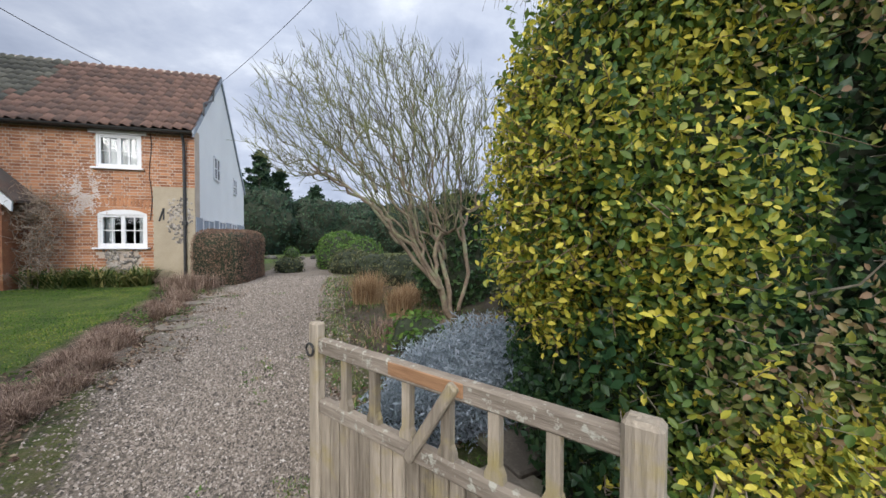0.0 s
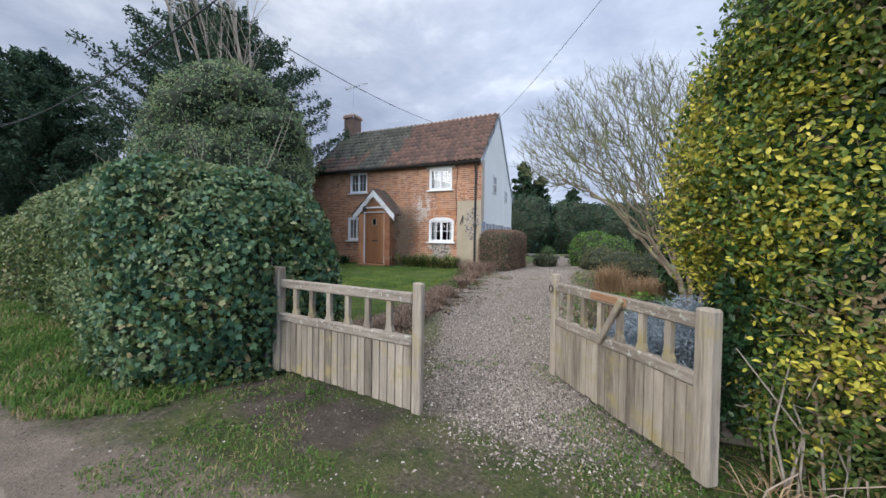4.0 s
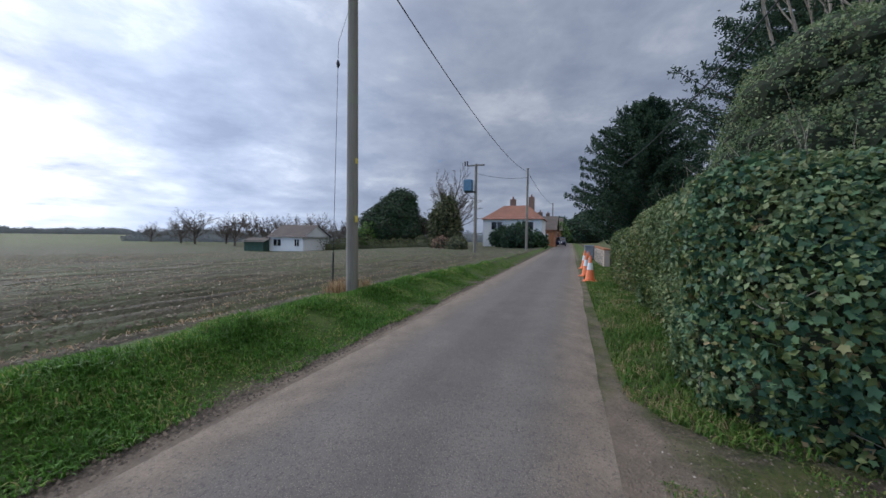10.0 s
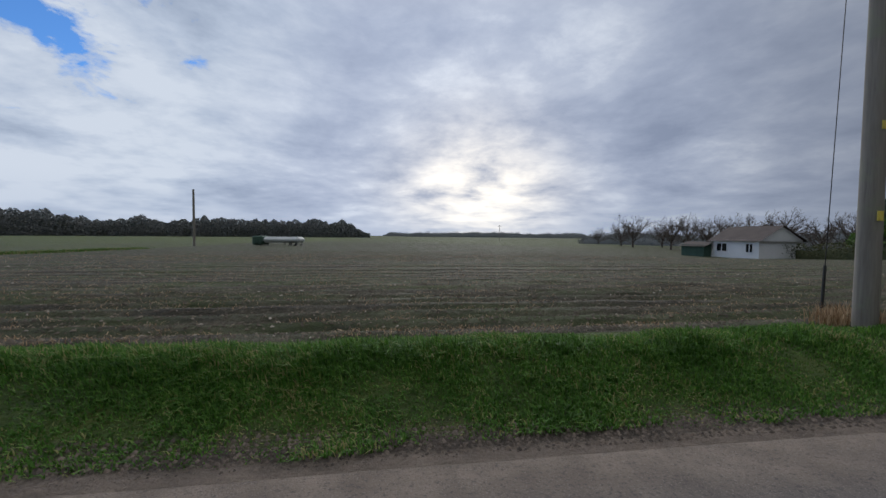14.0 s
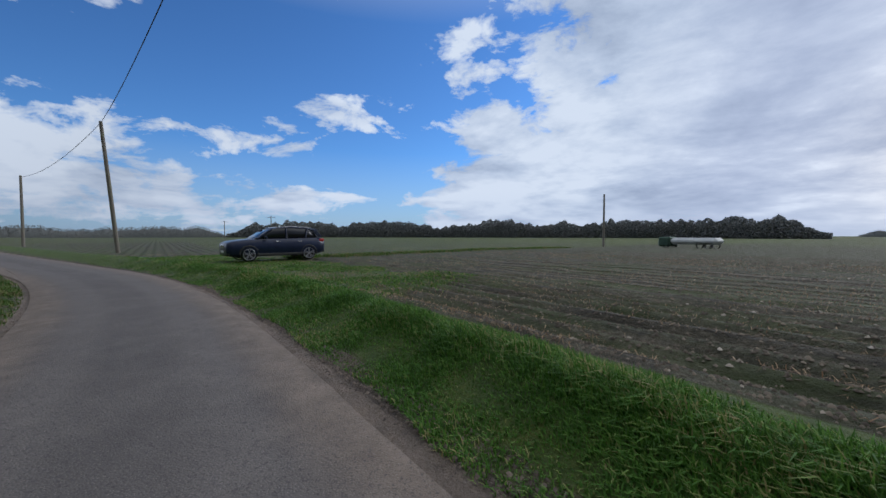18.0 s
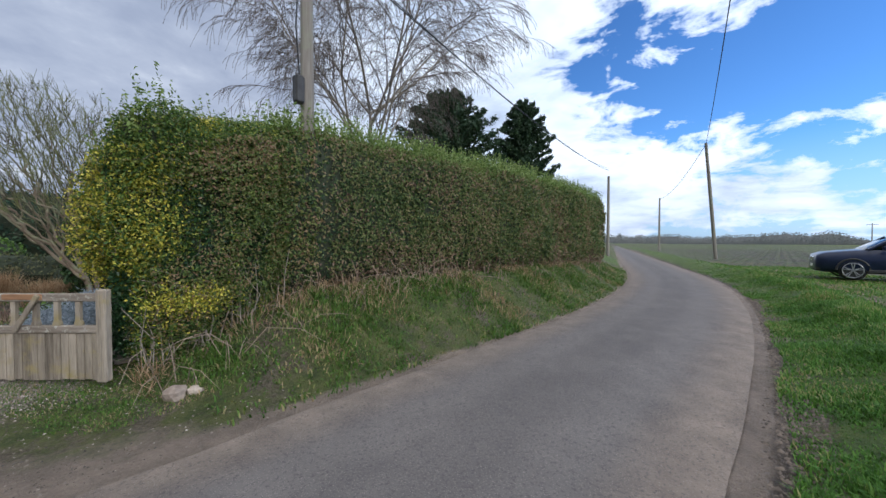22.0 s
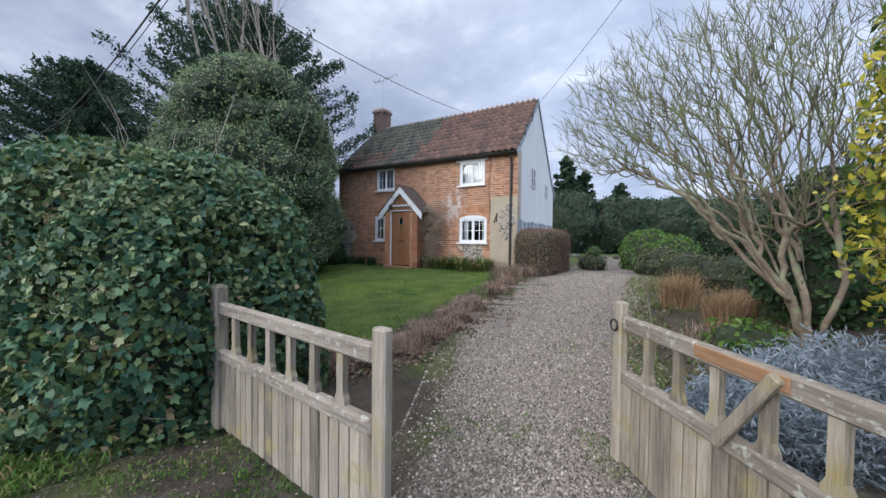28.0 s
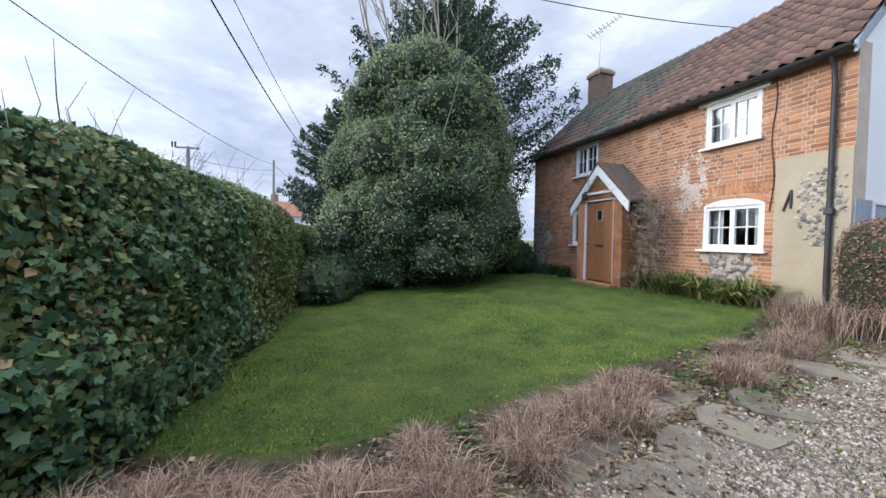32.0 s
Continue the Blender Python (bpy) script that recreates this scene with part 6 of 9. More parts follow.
# low golden growth at the foot
u = unit(RNG.normal(0, 1, (1900, 3))) * RNG.uniform(0.2, 1.0, (1900, 1)) * (1 + RNG.normal(0, 0.16, (1900, 1)))
q = np.array([1.50, 1.00, 0.84]) + u * np.array([0.56, 0.22, 0.25])
stuff(part("low_growth", oval_leaves("low_growth", q - go, RNG.normal(0, 1, q.shape) + [0, -1, 0.5], RNG.uniform(0.016, 0.034, len(q)), "golden_leaf", 1.3), "golden_leaf", gold, "bright yellow shoots at the foot"))

# clipped beech hedge beside the corner of the cottage
beech = thing("beech_hedge", "clipped brown beech hedge holding its dead leaves", "hedge", (-4.45, 10.5, 0.42), 4)
core = blob_core("core", (1.15, 2.4, 1.40), 0.05, cells=(12, 12, 12), seed=8)
part("core", core, "hedge_core", beech)
p, n = skin(core, 26000, 0.0)
stuff(part("dead_leaves", leaves("dead_leaves", p + n * RNG.uniform(-0.03, 0.06, (len(p), 1)), n, RNG.uniform(0.018, 0.036, len(p)), "beech_dead", 1.3, 0.9), "beech_dead", beech))
tw = []
for i in range(260):
    j = RNG.integers(len(p))
    tw.append(([p[j] - n[j] * 0.05, p[j] + n[j] * 0.10 + RNG.normal(0, 0.05, 3)], [0.004, 0.002]))
stuff(part("twig_mass", tubes("twig_mass", tw, "twig_brown", 4), "twig_brown", beech))


# ---- trees ----
def grow(lines, p, d, length, r, level, spec):
    """Adds a limb and its offshoots to lines. spec: per level (offshoots, angle, length share, bend up, wobble)."""
    n = 6 if level == 0 else 5 if level < 3 else 4
    kids, angle, share, bend, wobble = spec[min(level, len(spec) - 1)]
    pts, rad = [p], [r]
    for i in range(1, n):
        d = unit(d + RNG.normal(0, wobble, 3) + np.array([0, 0, bend]))
        p = p + d * length / (n - 1)
        pts.append(p)
        rad.append(r * (1 - 0.72 * i / (n - 1)))
    lines.append((level, np.array(pts), np.array(rad)))
    if level + 1 >= len(spec):
        return
    pts = np.array(pts)
    for k in range(kids):
        f = 0.25 + 0.75 * (k + RNG.uniform(0, 1)) / kids
        i = min(int(f * (n - 1)), n - 2)
        q = pts[i] + (pts[i + 1] - pts[i]) * (f * (n - 1) - i)
        ax = unit(np.cross(d, RNG.normal(0, 1, 3)))
        a = angle * RNG.uniform(0.6, 1.3)
        dd = unit(pts[i + 1] - pts[i])
        nd = dd * math.cos(a) + ax * math.sin(a)
        grow(lines, q, nd, length * share * RNG.uniform(0.65, 1.2) * (1.15 - 0.5 * f), max(r * (1 - 0.72 * f) * 0.62, 0.0022), level + 1, spec)


def tree_parts(tree, lines, thick_mat, twig_mat, thick=2, twig_label=""):
    big = [(p, r) for l, p, r in lines if l < thick]
    small = [(p, r) for l, p, r in lines if l >= thick]
    part("trunk", tubes("trunk", big, thick_mat, 8), thick_mat, tree)
    if small:
        stuff(part("twig_mass", tubes("twig_mass", small, twig_mat, 4), twig_mat, tree, twig_label))


quince = thing("quince_tree", "bare many-stemmed fruit tree with lichened twigs by the drive", "tree", (0.86, 5.5, float(ground_z(0.86, 5.5)) - 0.05))


def fan_tree(tree, crown, low, count, stems, unit_r, mat, label):
    """A bare tree whose twigs fill a crown (centre, radii) above a slope low(p); limbs thicken with the twigs that they bear."""
    tips = []
    while len(tips) < count:
        u = RNG.uniform(-1, 1, 3)
        if 0.05 < np.dot(u, u) < 1:
            q = crown[0] + u * crown[1]
            if q[2] > low(q):
                tips.append(q)
    root = np.array([0.15, 0.0, -0.2])
    tips = sorted(tips, key=lambda q: np.linalg.norm(q))
    pos, up, chains = [np.zeros(3)], [-1], []
    for st in stems:
        last, chain = 0, [0]
        st = np.array(st, float)
        for a, b in zip(np.vstack([[0, 0, 0], st[:-1]]), st):
            for f in (0.34, 0.67, 1.0):
                pos.append(a + (b - a) * f + RNG.normal(0, 0.015, 3))
                up.append(last)
                last = len(pos) - 1
                chain.append(last)
        chains.append(chain)
    for q in tips:
        pa = np.array(pos)
        ray = unit(q - root)
        along = (pa - root) @ ray
        off = np.linalg.norm(pa - root - along[:, None] * ray, axis=1)
        d = np.abs(np.linalg.norm(q - root) - along) * 0.55 + 2.3 * off + np.where(along > np.linalg.norm(q - root) - 0.15, 3.0, 0.0) + np.where(pa[:, 2] < 0.45, 1.0, 0.0)
        i = int(np.argmin(d))
        a, chain, last = pa[i], [i], i
        k = max(2, int(np.linalg.norm(q - a) / 0.11))
        side = RNG.normal(0, 0.10, 3) * np.linalg.norm(q - a)
        for j in range(1, k + 1):
            f = j / k
            pos.append(a + (q - a) * f + (side + [0, 0, -0.06 * np.linalg.norm(q - a)]) * math.sin(math.pi * f) + RNG.normal(0, 0.016, 3))
            up.append(last)
            last = len(pos) - 1
            chain.append(last)
        chains.append(chain)
    load = np.ones(len(pos))
    for i in range(len(pos) - 1, 0, -1):
        load[up[i]] += load[i] * (1 if up[i] else 0)
    rad = unit_r * load ** 0.43
    pos = np.array(pos)
    thick = [(pos[c], np.r_[rad[c[1]], rad[c[1:]]]) for c in chains if rad[c[1]] > 0.011]
    thin = [(pos[c], np.r_[rad[c[1]], rad[c[1:]]]) for c in chains if rad[c[1]] <= 0.011]
    for i in RNG.choice(np.arange(60, len(pos)), 5200):
        d = unit(unit(pos[i] - pos[up[i]]) * 0.8 + RNG.normal(0, 0.42, 3) + [0, 0, 0.40])
        ln = RNG.uniform(0.06, 0.30)
        thin.append((np.array([pos[i], pos[i] + d * ln * 0.55, pos[i] + d * ln + RNG.normal(0, 0.012, 3)]), np.array([0.0038, 0.003, 0.002])))
    part("trunk", tubes("trunk", thick, mat, 8), mat, tree)
    stuff(part("twig_mass", tubes("twig_mass", thin, "twig_quince", 3), "twig_quince", tree, label))


fan_tree(quince, (np.array([-1.05, 0.0, 2.65]), np.array([2.0, 1.6, 1.52])), lambda q: 0.55 + 0.95 * math.hypot(q[0], q[1]) - 0.75 * max(-q[0] - 1.6, 0), 1250,
         [[(-0.16, 0.0, 0.45), (-0.42, 0.1, 1.15), (-0.62, 0.1, 1.9)], [(0.12, -0.05, 0.25), (0.24, -0.05, 0.75), (0.12, -0.1, 1.4), (0.1, -0.1, 2.1)], [(-0.22, 0.1, 0.5), (-0.75, 0.25, 1.15), (-1.35, 0.3, 1.9)], [(-0.05, 0.15, 0.6), (-0.2, 0.5, 1.4), (-0.3, 0.7, 2.1)], [(-0.2, -0.15, 0.5), (-0.6, -0.45, 1.25), (-0.9, -0.6, 2.0)]], 0.0023, "bark_quince", "tangle of lichen-grey twigs")
birch = thing("birch_tree", "tall bare weeping birch behind the hedge", "tree", (9.2, 8.0, float(ground_z(9.2, 8.0)) - 0.1))
lines = []
grow(lines, np.array([0, 0, 0.0]), np.array([0.0, 0, 1.0]), 5.0, 0.17, 0, [(0, 0, 0, 0.1, 0.03)])
top = lines[0][1][-1]
for k in range(13):
    a = k * 2.4
    up = RNG.uniform(1.0, 2.2)
    z0 = RNG.uniform(0.45, 1.0)
    q = lines[0][1][0] + (top - lines[0][1][0]) * z0
    grow(lines, q, unit(np.array([math.cos(a), math.sin(a), up])), RNG.uniform(4.6, 7.2), 0.055, 1, [(0, 0, 0, 0, 0), (10, 0.5, 0.45, 0.04, 0.10), (9, 0.6, 0.5, -0.10, 0.14), (6, 0.6, 0.75, -0.38, 0.10), (0, 0, 0, -0.5, 0.08)])
tree_parts(birch, [(l, np.array(a) * np.array([1.5, 1.5, 1.2]), np.maximum(r, 0.006)) for l, a, r in lines], "bark_grey", "twig_birch", 2, "hanging purple-brown twigs")


def pinnate(tree, height, spread, base, branches, per, mat, leaf=0.13, sweep=0.15, seed_shift=0.0, flat=0.35):
    """A dark evergreen of drooping sprays round a trunk."""
    part("trunk", tubes("trunk", [([(0, 0, 0), (0.05, 0, height * 0.5), (0, 0, height * 0.97)], [height * 0.028, height * 0.018, 0.02])], "bark_dark", 8), "bark_dark", tree)
    limbs, at, face = [], [], []
    for i in range(branches):
        f = (i + RNG.uniform(0, 1)) / branches
        z = base + (height - base) * f ** 0.9
        a = i * 2.399 + RNG.normal(0, 0.25)
        reach = spread * (1 - f) ** 0.62 * RNG.uniform(0.72, 1.12) * (0.55 + 0.45 * min(1, f * 5)) + 0.35
        d = np.array([math.cos(a), math.sin(a), 0.0])
        s = np.linspace(0, 1, 7)[:, None]
        pts = np.array([0, 0, z]) + d * reach * s + np.array([0, 0, 1.0]) * reach * (0.28 * s - sweep * 1.6 * s ** 2)
        limbs.append((pts, np.linspace(0.05, 0.008, 7) * (1 - 0.5 * f)))
        k = int(per * (0.4 + reach / spread))
        t = RNG.uniform(0.12, 1.05, k)
        mid = np.stack([np.interp(t, s[:, 0], pts[:, c]) for c in range(3)], 1)
        side = np.array([-d[1], d[0], 0.0])
        w = RNG.normal(0, 1, k) * reach * 0.085 * (1.15 - 0.8 * t)
        at.append(mid + side * w[:, None] + np.stack([RNG.normal(0, 0.06, k), RNG.normal(0, 0.06, k), RNG.normal(0, 0.10, k) - np.abs(w) * 0.25], 1))
        face.append(np.tile([0, 0, 1.0], (k, 1)) * flat + RNG.normal(0, 0.6, (k, 3)))
    part("limb_mass", tubes("limb_mass", limbs, "bark_dark", 5), "bark_dark", tree)["kind"] = "stuff"
    at, face = np.concatenate(at), np.concatenate(face)
    stuff(part("foliage", leaves("foliage", at, face, RNG.uniform(0.7, 1.3, len(at)) * leaf, mat, 2.2, 0.4), mat, tree))


def put_tree(name, label, x, y, rz=0):
    return thing(name, label, "tree", (x, y, float(ground_z(x, y)) - 0.1), rz)


pinnate(put_tree("yew_tree", "tall dark yew behind the ivy-clad tree", -15.6, 6.4), 10.4, 5.3, 1.6, 190, 400, "yew_leaf", 0.07, -0.10)
pinnate(put_tree("yew_tree", "broad dark yew overhanging the lane", -23.5, 2.4), 9.2, 4.3, 0.8, 190, 380, "yew_leaf", 0.080, -0.05)
pinnate(put_tree("yew_tree", "dark evergreen beside the far wall", -29.5, 3.2), 7.6, 3.6, 0.7, 140, 150, "yew_leaf", 0.14, 0.10)


def bush(name, label, category, at, lobes, count, leaf, mat, amp=0.22, long=1.4, seed=0, core_mat="hedge_core", out=0.12, maker=leaves, droop=0.0):
    b = thing(name, label, category, (at[0], at[1], float(ground_z(at[0], at[1])) if len(at) < 3 else at[2]))
    core = clump("core", lobes, amp, core_mat, 3, seed)
    part("core", core, core_mat, b)
    p, n = skin(core, count, -0.05)
    stuff(part("leaves", maker("leaves", p + n * RNG.uniform(-0.4 * out, out, (len(p), 1)), n, RNG.uniform(*leaf, len(p)), mat, long, 0.7), mat, b))
    return b, p, n


lobes = [(0, -0.3, 1.5, 2.2, 2.2, 1.9), (0.2, -0.25, 3.2, 2.3, 2.25, 2.1), (0.3, -0.3, 5.2, 1.5, 1.7, 1.5), (0.9, 0.6, 1.6, 1.6, 1.5, 1.7), (0.9, -1.4, 1.5, 1.5, 1.5, 1.6), (0.8, 0.4, 4.4, 1.2, 1.3, 1.3), (1.1, -0.2, 2.6, 1.4, 1.4, 1.3), (0.6, 0.9, 3.2, 1.2, 1.1, 1.3), (0.5, -1.4, 3.4, 1.2, 1.2, 1.3), (0.2, -0.2, 6.2, 0.8, 0.9, 0.75)]
for _ in range(120):
    a, zz = RNG.uniform(0, 6.28), RNG.uniform(0.3, 6.0)
    r0 = 2.45 * math.sqrt(max(0.05, 1 - (zz / 6.9) ** 2.2))
    k = RNG.uniform(0.36, 0.68)
    lobes.append((r0 * 0.92 * math.cos(a) + 0.3, r0 * (0.78 if math.sin(a) > 0 else 1.1) * math.sin(a), zz, k, k, k * 0.9))
clad, p, n = bush("ivy_tree", "old tree wholly clad in thick ivy above the lawn", "tree", (-12.3, 5.2), lobes, 170000, (0.042, 0.080), "clad_ivy", 0.30, 1.15, 4, out=0.16)
top = p[:, 2] > 1.0
k = top & (RNG.uniform(0, 1, len(p)) < 0.22 + 0.55 * fbm(p[:, 0] + p[:, 1], p[:, 2] - p[:, 1], 1.6, 19))
stuff(part("pale_leaves", leaves("pale_leaves", p[k] + n[k] * 0.2, n[k], RNG.uniform(0.045, 0.085, k.sum()), "ivy_light", 1.2, 0.7), "ivy_light", clad, "paler tufts of flowering ivy"))
lines = []
for dx, dy in ((0.1, -0.9), (-0.25, -0.2), (0.2, 0.35), (0.0, -0.5), (-0.3, 0.6), (0.25, -1.3), (0.1, 0.05)):
    grow(lines, np.array([dx, dy, 5.2]), unit(np.array([dx * 0.25, dy * 0.22, 1.0])), RNG.uniform(3.6, 5.6), 0.05, 0, [(6, 0.35, 0.55, 0.08, 0.07), (5, 0.4, 0.5, 0.06, 0.1), (0, 0, 0, 0.05, 0.1)])
for i in range(24):
    j = RNG.integers(len(p))
    if p[j, 2] > 2:
        lines.append((2, np.array([p[j], p[j] + n[j] * 0.4 + [0, 0, 0.5], p[j] + n[j] * 0.7 + RNG.normal(0, 0.2, 3) + [0, 0, 1.2]]), np.array([0.016, 0.011, 0.004])))
part("bare_crown", tubes("bare_crown", [(a, r) for _, a, r in lines], "bark_grey", 5), "bark_grey", clad, "bare grey branches above the ivy")["kind"] = "stuff"
# bramble and ivy at the foot of it
bush("bramble_bank", "low tangled bank of ivy and bramble", "shrub", (-11.3, 2.6), [(0, 0, 0.35, 1.6, 0.9, 0.7), (1.3, -0.2, 0.3, 1.1, 0.7, 0.6), (-0.6, 1.0, 0.35, 1.2, 1.0, 0.65)], 6500, (0.05, 0.09), "laurel_leaf", seed=6)
bush("dark_shrub", "dark evergreen shrub by the cottage corner", "shrub", (-13.2, 7.8), [(0, 0, 0.6, 0.9, 0.9, 0.9), (0.4, 0.5, 0.4, 0.6, 0.6, 0.6)], 5200, (0.05, 0.09), "laurel_leaf", seed=9)

# behind the hedge to the east
pinnate(put_tree("conifer_tree", "dark pine behind the hedge", 27.7, 12.0), 12.6, 3.3, 3.2, 120, 190, "cypress_leaf", 0.16, -0.06, flat=0.1)
pinnate(put_tree("conifer_tree", "dark spreading pine behind the birch", 21.0, 14.6), 12.0, 4.8, 4.2, 130, 190, "cypress_leaf", 0.16, -0.06, flat=0.1)

# ---- garden plants ----
def ground_at(x, y, lift=0.0):
    return np.stack([x, y, ground_z(x, y) + lift], 1)


bush("laurel_bush", "glossy dark evergreen bush behind the fruit tree", "shrub", (1.15, 6.55), [(0, 0, 0.7, 0.70, 0.6, 0.85), (0.05, 0.05, 1.35, 0.62, 0.55, 0.70)], 5600, (0.05, 0.09), "bay_leaf", seed=12, maker=oval_leaves)
bush("box_bush", "bright green rounded evergreen bush by the drive", "shrub", (-2.0, 14.4), [(0, 0, 0.5, 1.0, 1.0, 0.85), (0.7, -0.4, 0.45, 0.75, 0.75, 0.7), (-0.3, 0.4, 0.8, 0.7, 0.7, 0.55)], 7000, (0.05, 0.09), "box_leaf", seed=14)
bush("golden_shrub", "low yellow-green shrub in front of the box bush", "shrub", (-1.5, 12.2), [(0, 0, 0.25, 0.65, 0.6, 0.5), (0.7, -0.5, 0.2, 0.6, 0.5, 0.4)], 2600, (0.04, 0.07), "olive_leaf", seed=15)
bush("box_ball", "small clipped box ball at the end of the drive", "shrub", (-5.9, 21.5), [(0, 0, 0.3, 0.36, 0.36, 0.36)], 1400, (0.03, 0.05), "box_leaf", 0.05, seed=16)
for i, (x, y, r, mat) in enumerate(((0.2, 9.2, 0.6, "olive_leaf"), (0.7, 8.0, 0.5, "olive_leaf"), (-0.6, 10.4, 0.55, "olive_leaf"), (1.9, 5.3, 0.35, "olive_leaf"), (0.25, 4.35, 0.3, "box_leaf"), (-3.6, 12.6, 0.4, "olive_leaf"))):
    bush("border_shrub", "low dull green shrub in the border", "shrub", (x, y), [(0, 0, r * 0.5, r, r * 0.9, r * 0.75), (r * 0.5, r * 0.3, r * 0.4, r * 0.7, r * 0.7, r * 0.5)], int(2200 * r), (0.04, 0.075), mat, seed=20 + i)


def tuft(name, label, x, y, n, height, mat, spread=0.25, lean=0.9, width=0.004, category="grass"):
    o = np.array([x, y, float(ground_z(x, y)) - 0.02])
    t = thing(name, label, category, tuple(o))
    a, r = RNG.uniform(0, 6.28, n), RNG.uniform(0, 1, n) ** 0.7 * spread
    at = np.stack([r * np.cos(a), r * np.sin(a), 0 * a], 1)
    at[:, 2] = ground_z(at[:, 0] + x, at[:, 1] + y) - o[2] - 0.02
    stuff(part("tuft", blades("tuft", at, RNG.uniform(0.6, 1.0, n) * height, mat, lean, width), mat, t))
    return t


tuft("ornamental_grass", "tawny tussock of ornamental grass in the border", -0.55, 7.1, 900, 0.80, "dry_grass", 0.28, 0.9)
tuft("ornamental_grass", "pale straw tussock of ornamental grass", 0.05, 5.9, 700, 0.66, "dry_grass", 0.20, 0.8)
tuft("ornamental_grass", "tawny tussock leaning over the border", 0.25, 6.9, 500, 0.55, "dry_grass", 0.25, 0.9)
for x, y, s in ((-0.1, 5.0, 0.35), (0.5, 4.8, 0.3), (1.2, 4.6, 0.3), (-0.6, 8.3, 0.35), (1.6, 4.2, 0.3)):
    tuft("border_plant", "withered perennial clump in the border", x, y, 220, s, "dead_stem", 0.3, 0.9, 0.004, "plant")


def lavender(x, y, r, h, mat="lavender_leaf", label="grey-blue rounded lavender bush", count=2600):
    o = (x, y, float(ground_z(x, y)) - 0.03)
    t = thing("lavender_bush", label, "shrub", o)
    inner = "hedge_core" if mat == "lavender_leaf" else "twig_brown"
    core = clump("core", [(0, 0, h * 0.2, r * 0.75, r * 0.65, h * 0.38)], 0.2, inner, 2, x)
    part("core", core, inner, t)
    p, n = skin(core, count, -0.02)
    at = np.concatenate([p + (n + RNG.normal(0, 0.35, n.shape) + [0, 0, 0.35]) * f * h * 0.36 for f in (0.15, 0.5, 0.9)])
    d = np.concatenate([n] * 3)
    if mat != "lavender_leaf":
        k = p[:, 2] > 0.02
        stuff(part("dry_growth", blades("dry_growth", p[k] * [1, 1, 0.6], RNG.uniform(0.3, 1.25, k.sum()) * h * 0.8, mat, 1.7, 0.0028), mat, t))
        return
    stuff(part("foliage", leaves("foliage", at, np.cross(d, RNG.normal(0, 1, d.shape)), RNG.uniform(0.012, 0.020, len(at)), mat, 4.2, 0.5), mat, t))


for x, y, r, h in ((0.85, 3.45, 0.48, 0.50), (1.25, 3.3, 0.40, 0.44), (0.4, 3.3, 0.36, 0.40), (0.15, 2.7, 0.34, 0.36), (0.5, 2.75, 0.30, 0.34), (0.75, 2.95, 0.35, 0.40)):
    lavender(x, y, r * 1.15, h * 1.1)

# row of cut-back lavender along the edge of the lawn
for y in np.linspace(1.95, 8.3, 19):
    x = float(np.interp(y, LAWN_EDGE[0], LAWN_EDGE[1]))
    for dx, k, chance in ((0.34, 0.8, 0.7 if y < 5.6 else 0.3), (0.70, 1.1, 0.9 if y < 5.4 else 0.25)):
        if RNG.uniform(0, 1) < chance:
            lavender(x + dx + RNG.normal(0, 0.06), y + RNG.normal(0, 0.09), RNG.uniform(0.19, 0.28) * k, RNG.uniform(0.19, 0.31) * k, "dead_stem", "mound of dry pinkish-brown lavender edging the lawn", 1100)
for x, y in ((-4.75, 8.9), (-4.4, 9.0), (-5.1, 9.0), (-4.6, 8.5)):
    tuft("withered_shrub", "dry twiggy shrub at the foot of the beech hedge", x, y, 260, 0.55, "dead_stem", 0.35, 1.1, 0.004, "plant")
# strap leaves under the front wall
hx, hy = math.cos(radians(HOUSE_TURN)), math.sin(radians(HOUSE_TURN))


def by_house(u, v):
    return HOUSE_AT[0] + u * hx - v * hy, HOUSE_AT[1] + u * hy + v * hx


for u in np.linspace(-3.2, -0.95, 11):
    x, y = by_house(u + RNG.normal(0, 0.05), -0.35 + RNG.normal(0, 0.06))
    tuft("lily_clump", "clump of arching strap leaves at the foot of the wall", x, y, 95, RNG.uniform(0.50, 0.70), "lily_leaf", 0.20, 1.5, 0.022, "plant")
for u in (-7.0, -6.5, -5.9, -7.5):
    x, y = by_house(u, -0.4)
    tuft("lily_clump", "dark clump of strap leaves by the far corner", x, y, 90, 0.5, "laurel_leaf", 0.2, 1.0, 0.014, "plant")
creeper = thing("bare_creeper", "leafless brown creeper tangled over the porch side", "climbing plant", (*by_house(-3.2, -0.2), BASE), HOUSE_TURN)
tw = []


def tangle(a, size, r):
    """A stem that wanders off from the point a."""
    pts, d = [a], unit(RNG.normal(0, 1, 3) * [1.0, 0.4, 1.0])
    for _ in range(5):
        d = unit(d + RNG.normal(0, 0.55, 3) * [1.0, 0.5, 1.0])
        pts.append(pts[-1] + d * size)
    tw.append((np.array(pts), np.linspace(r, r * 0.4, 6)))


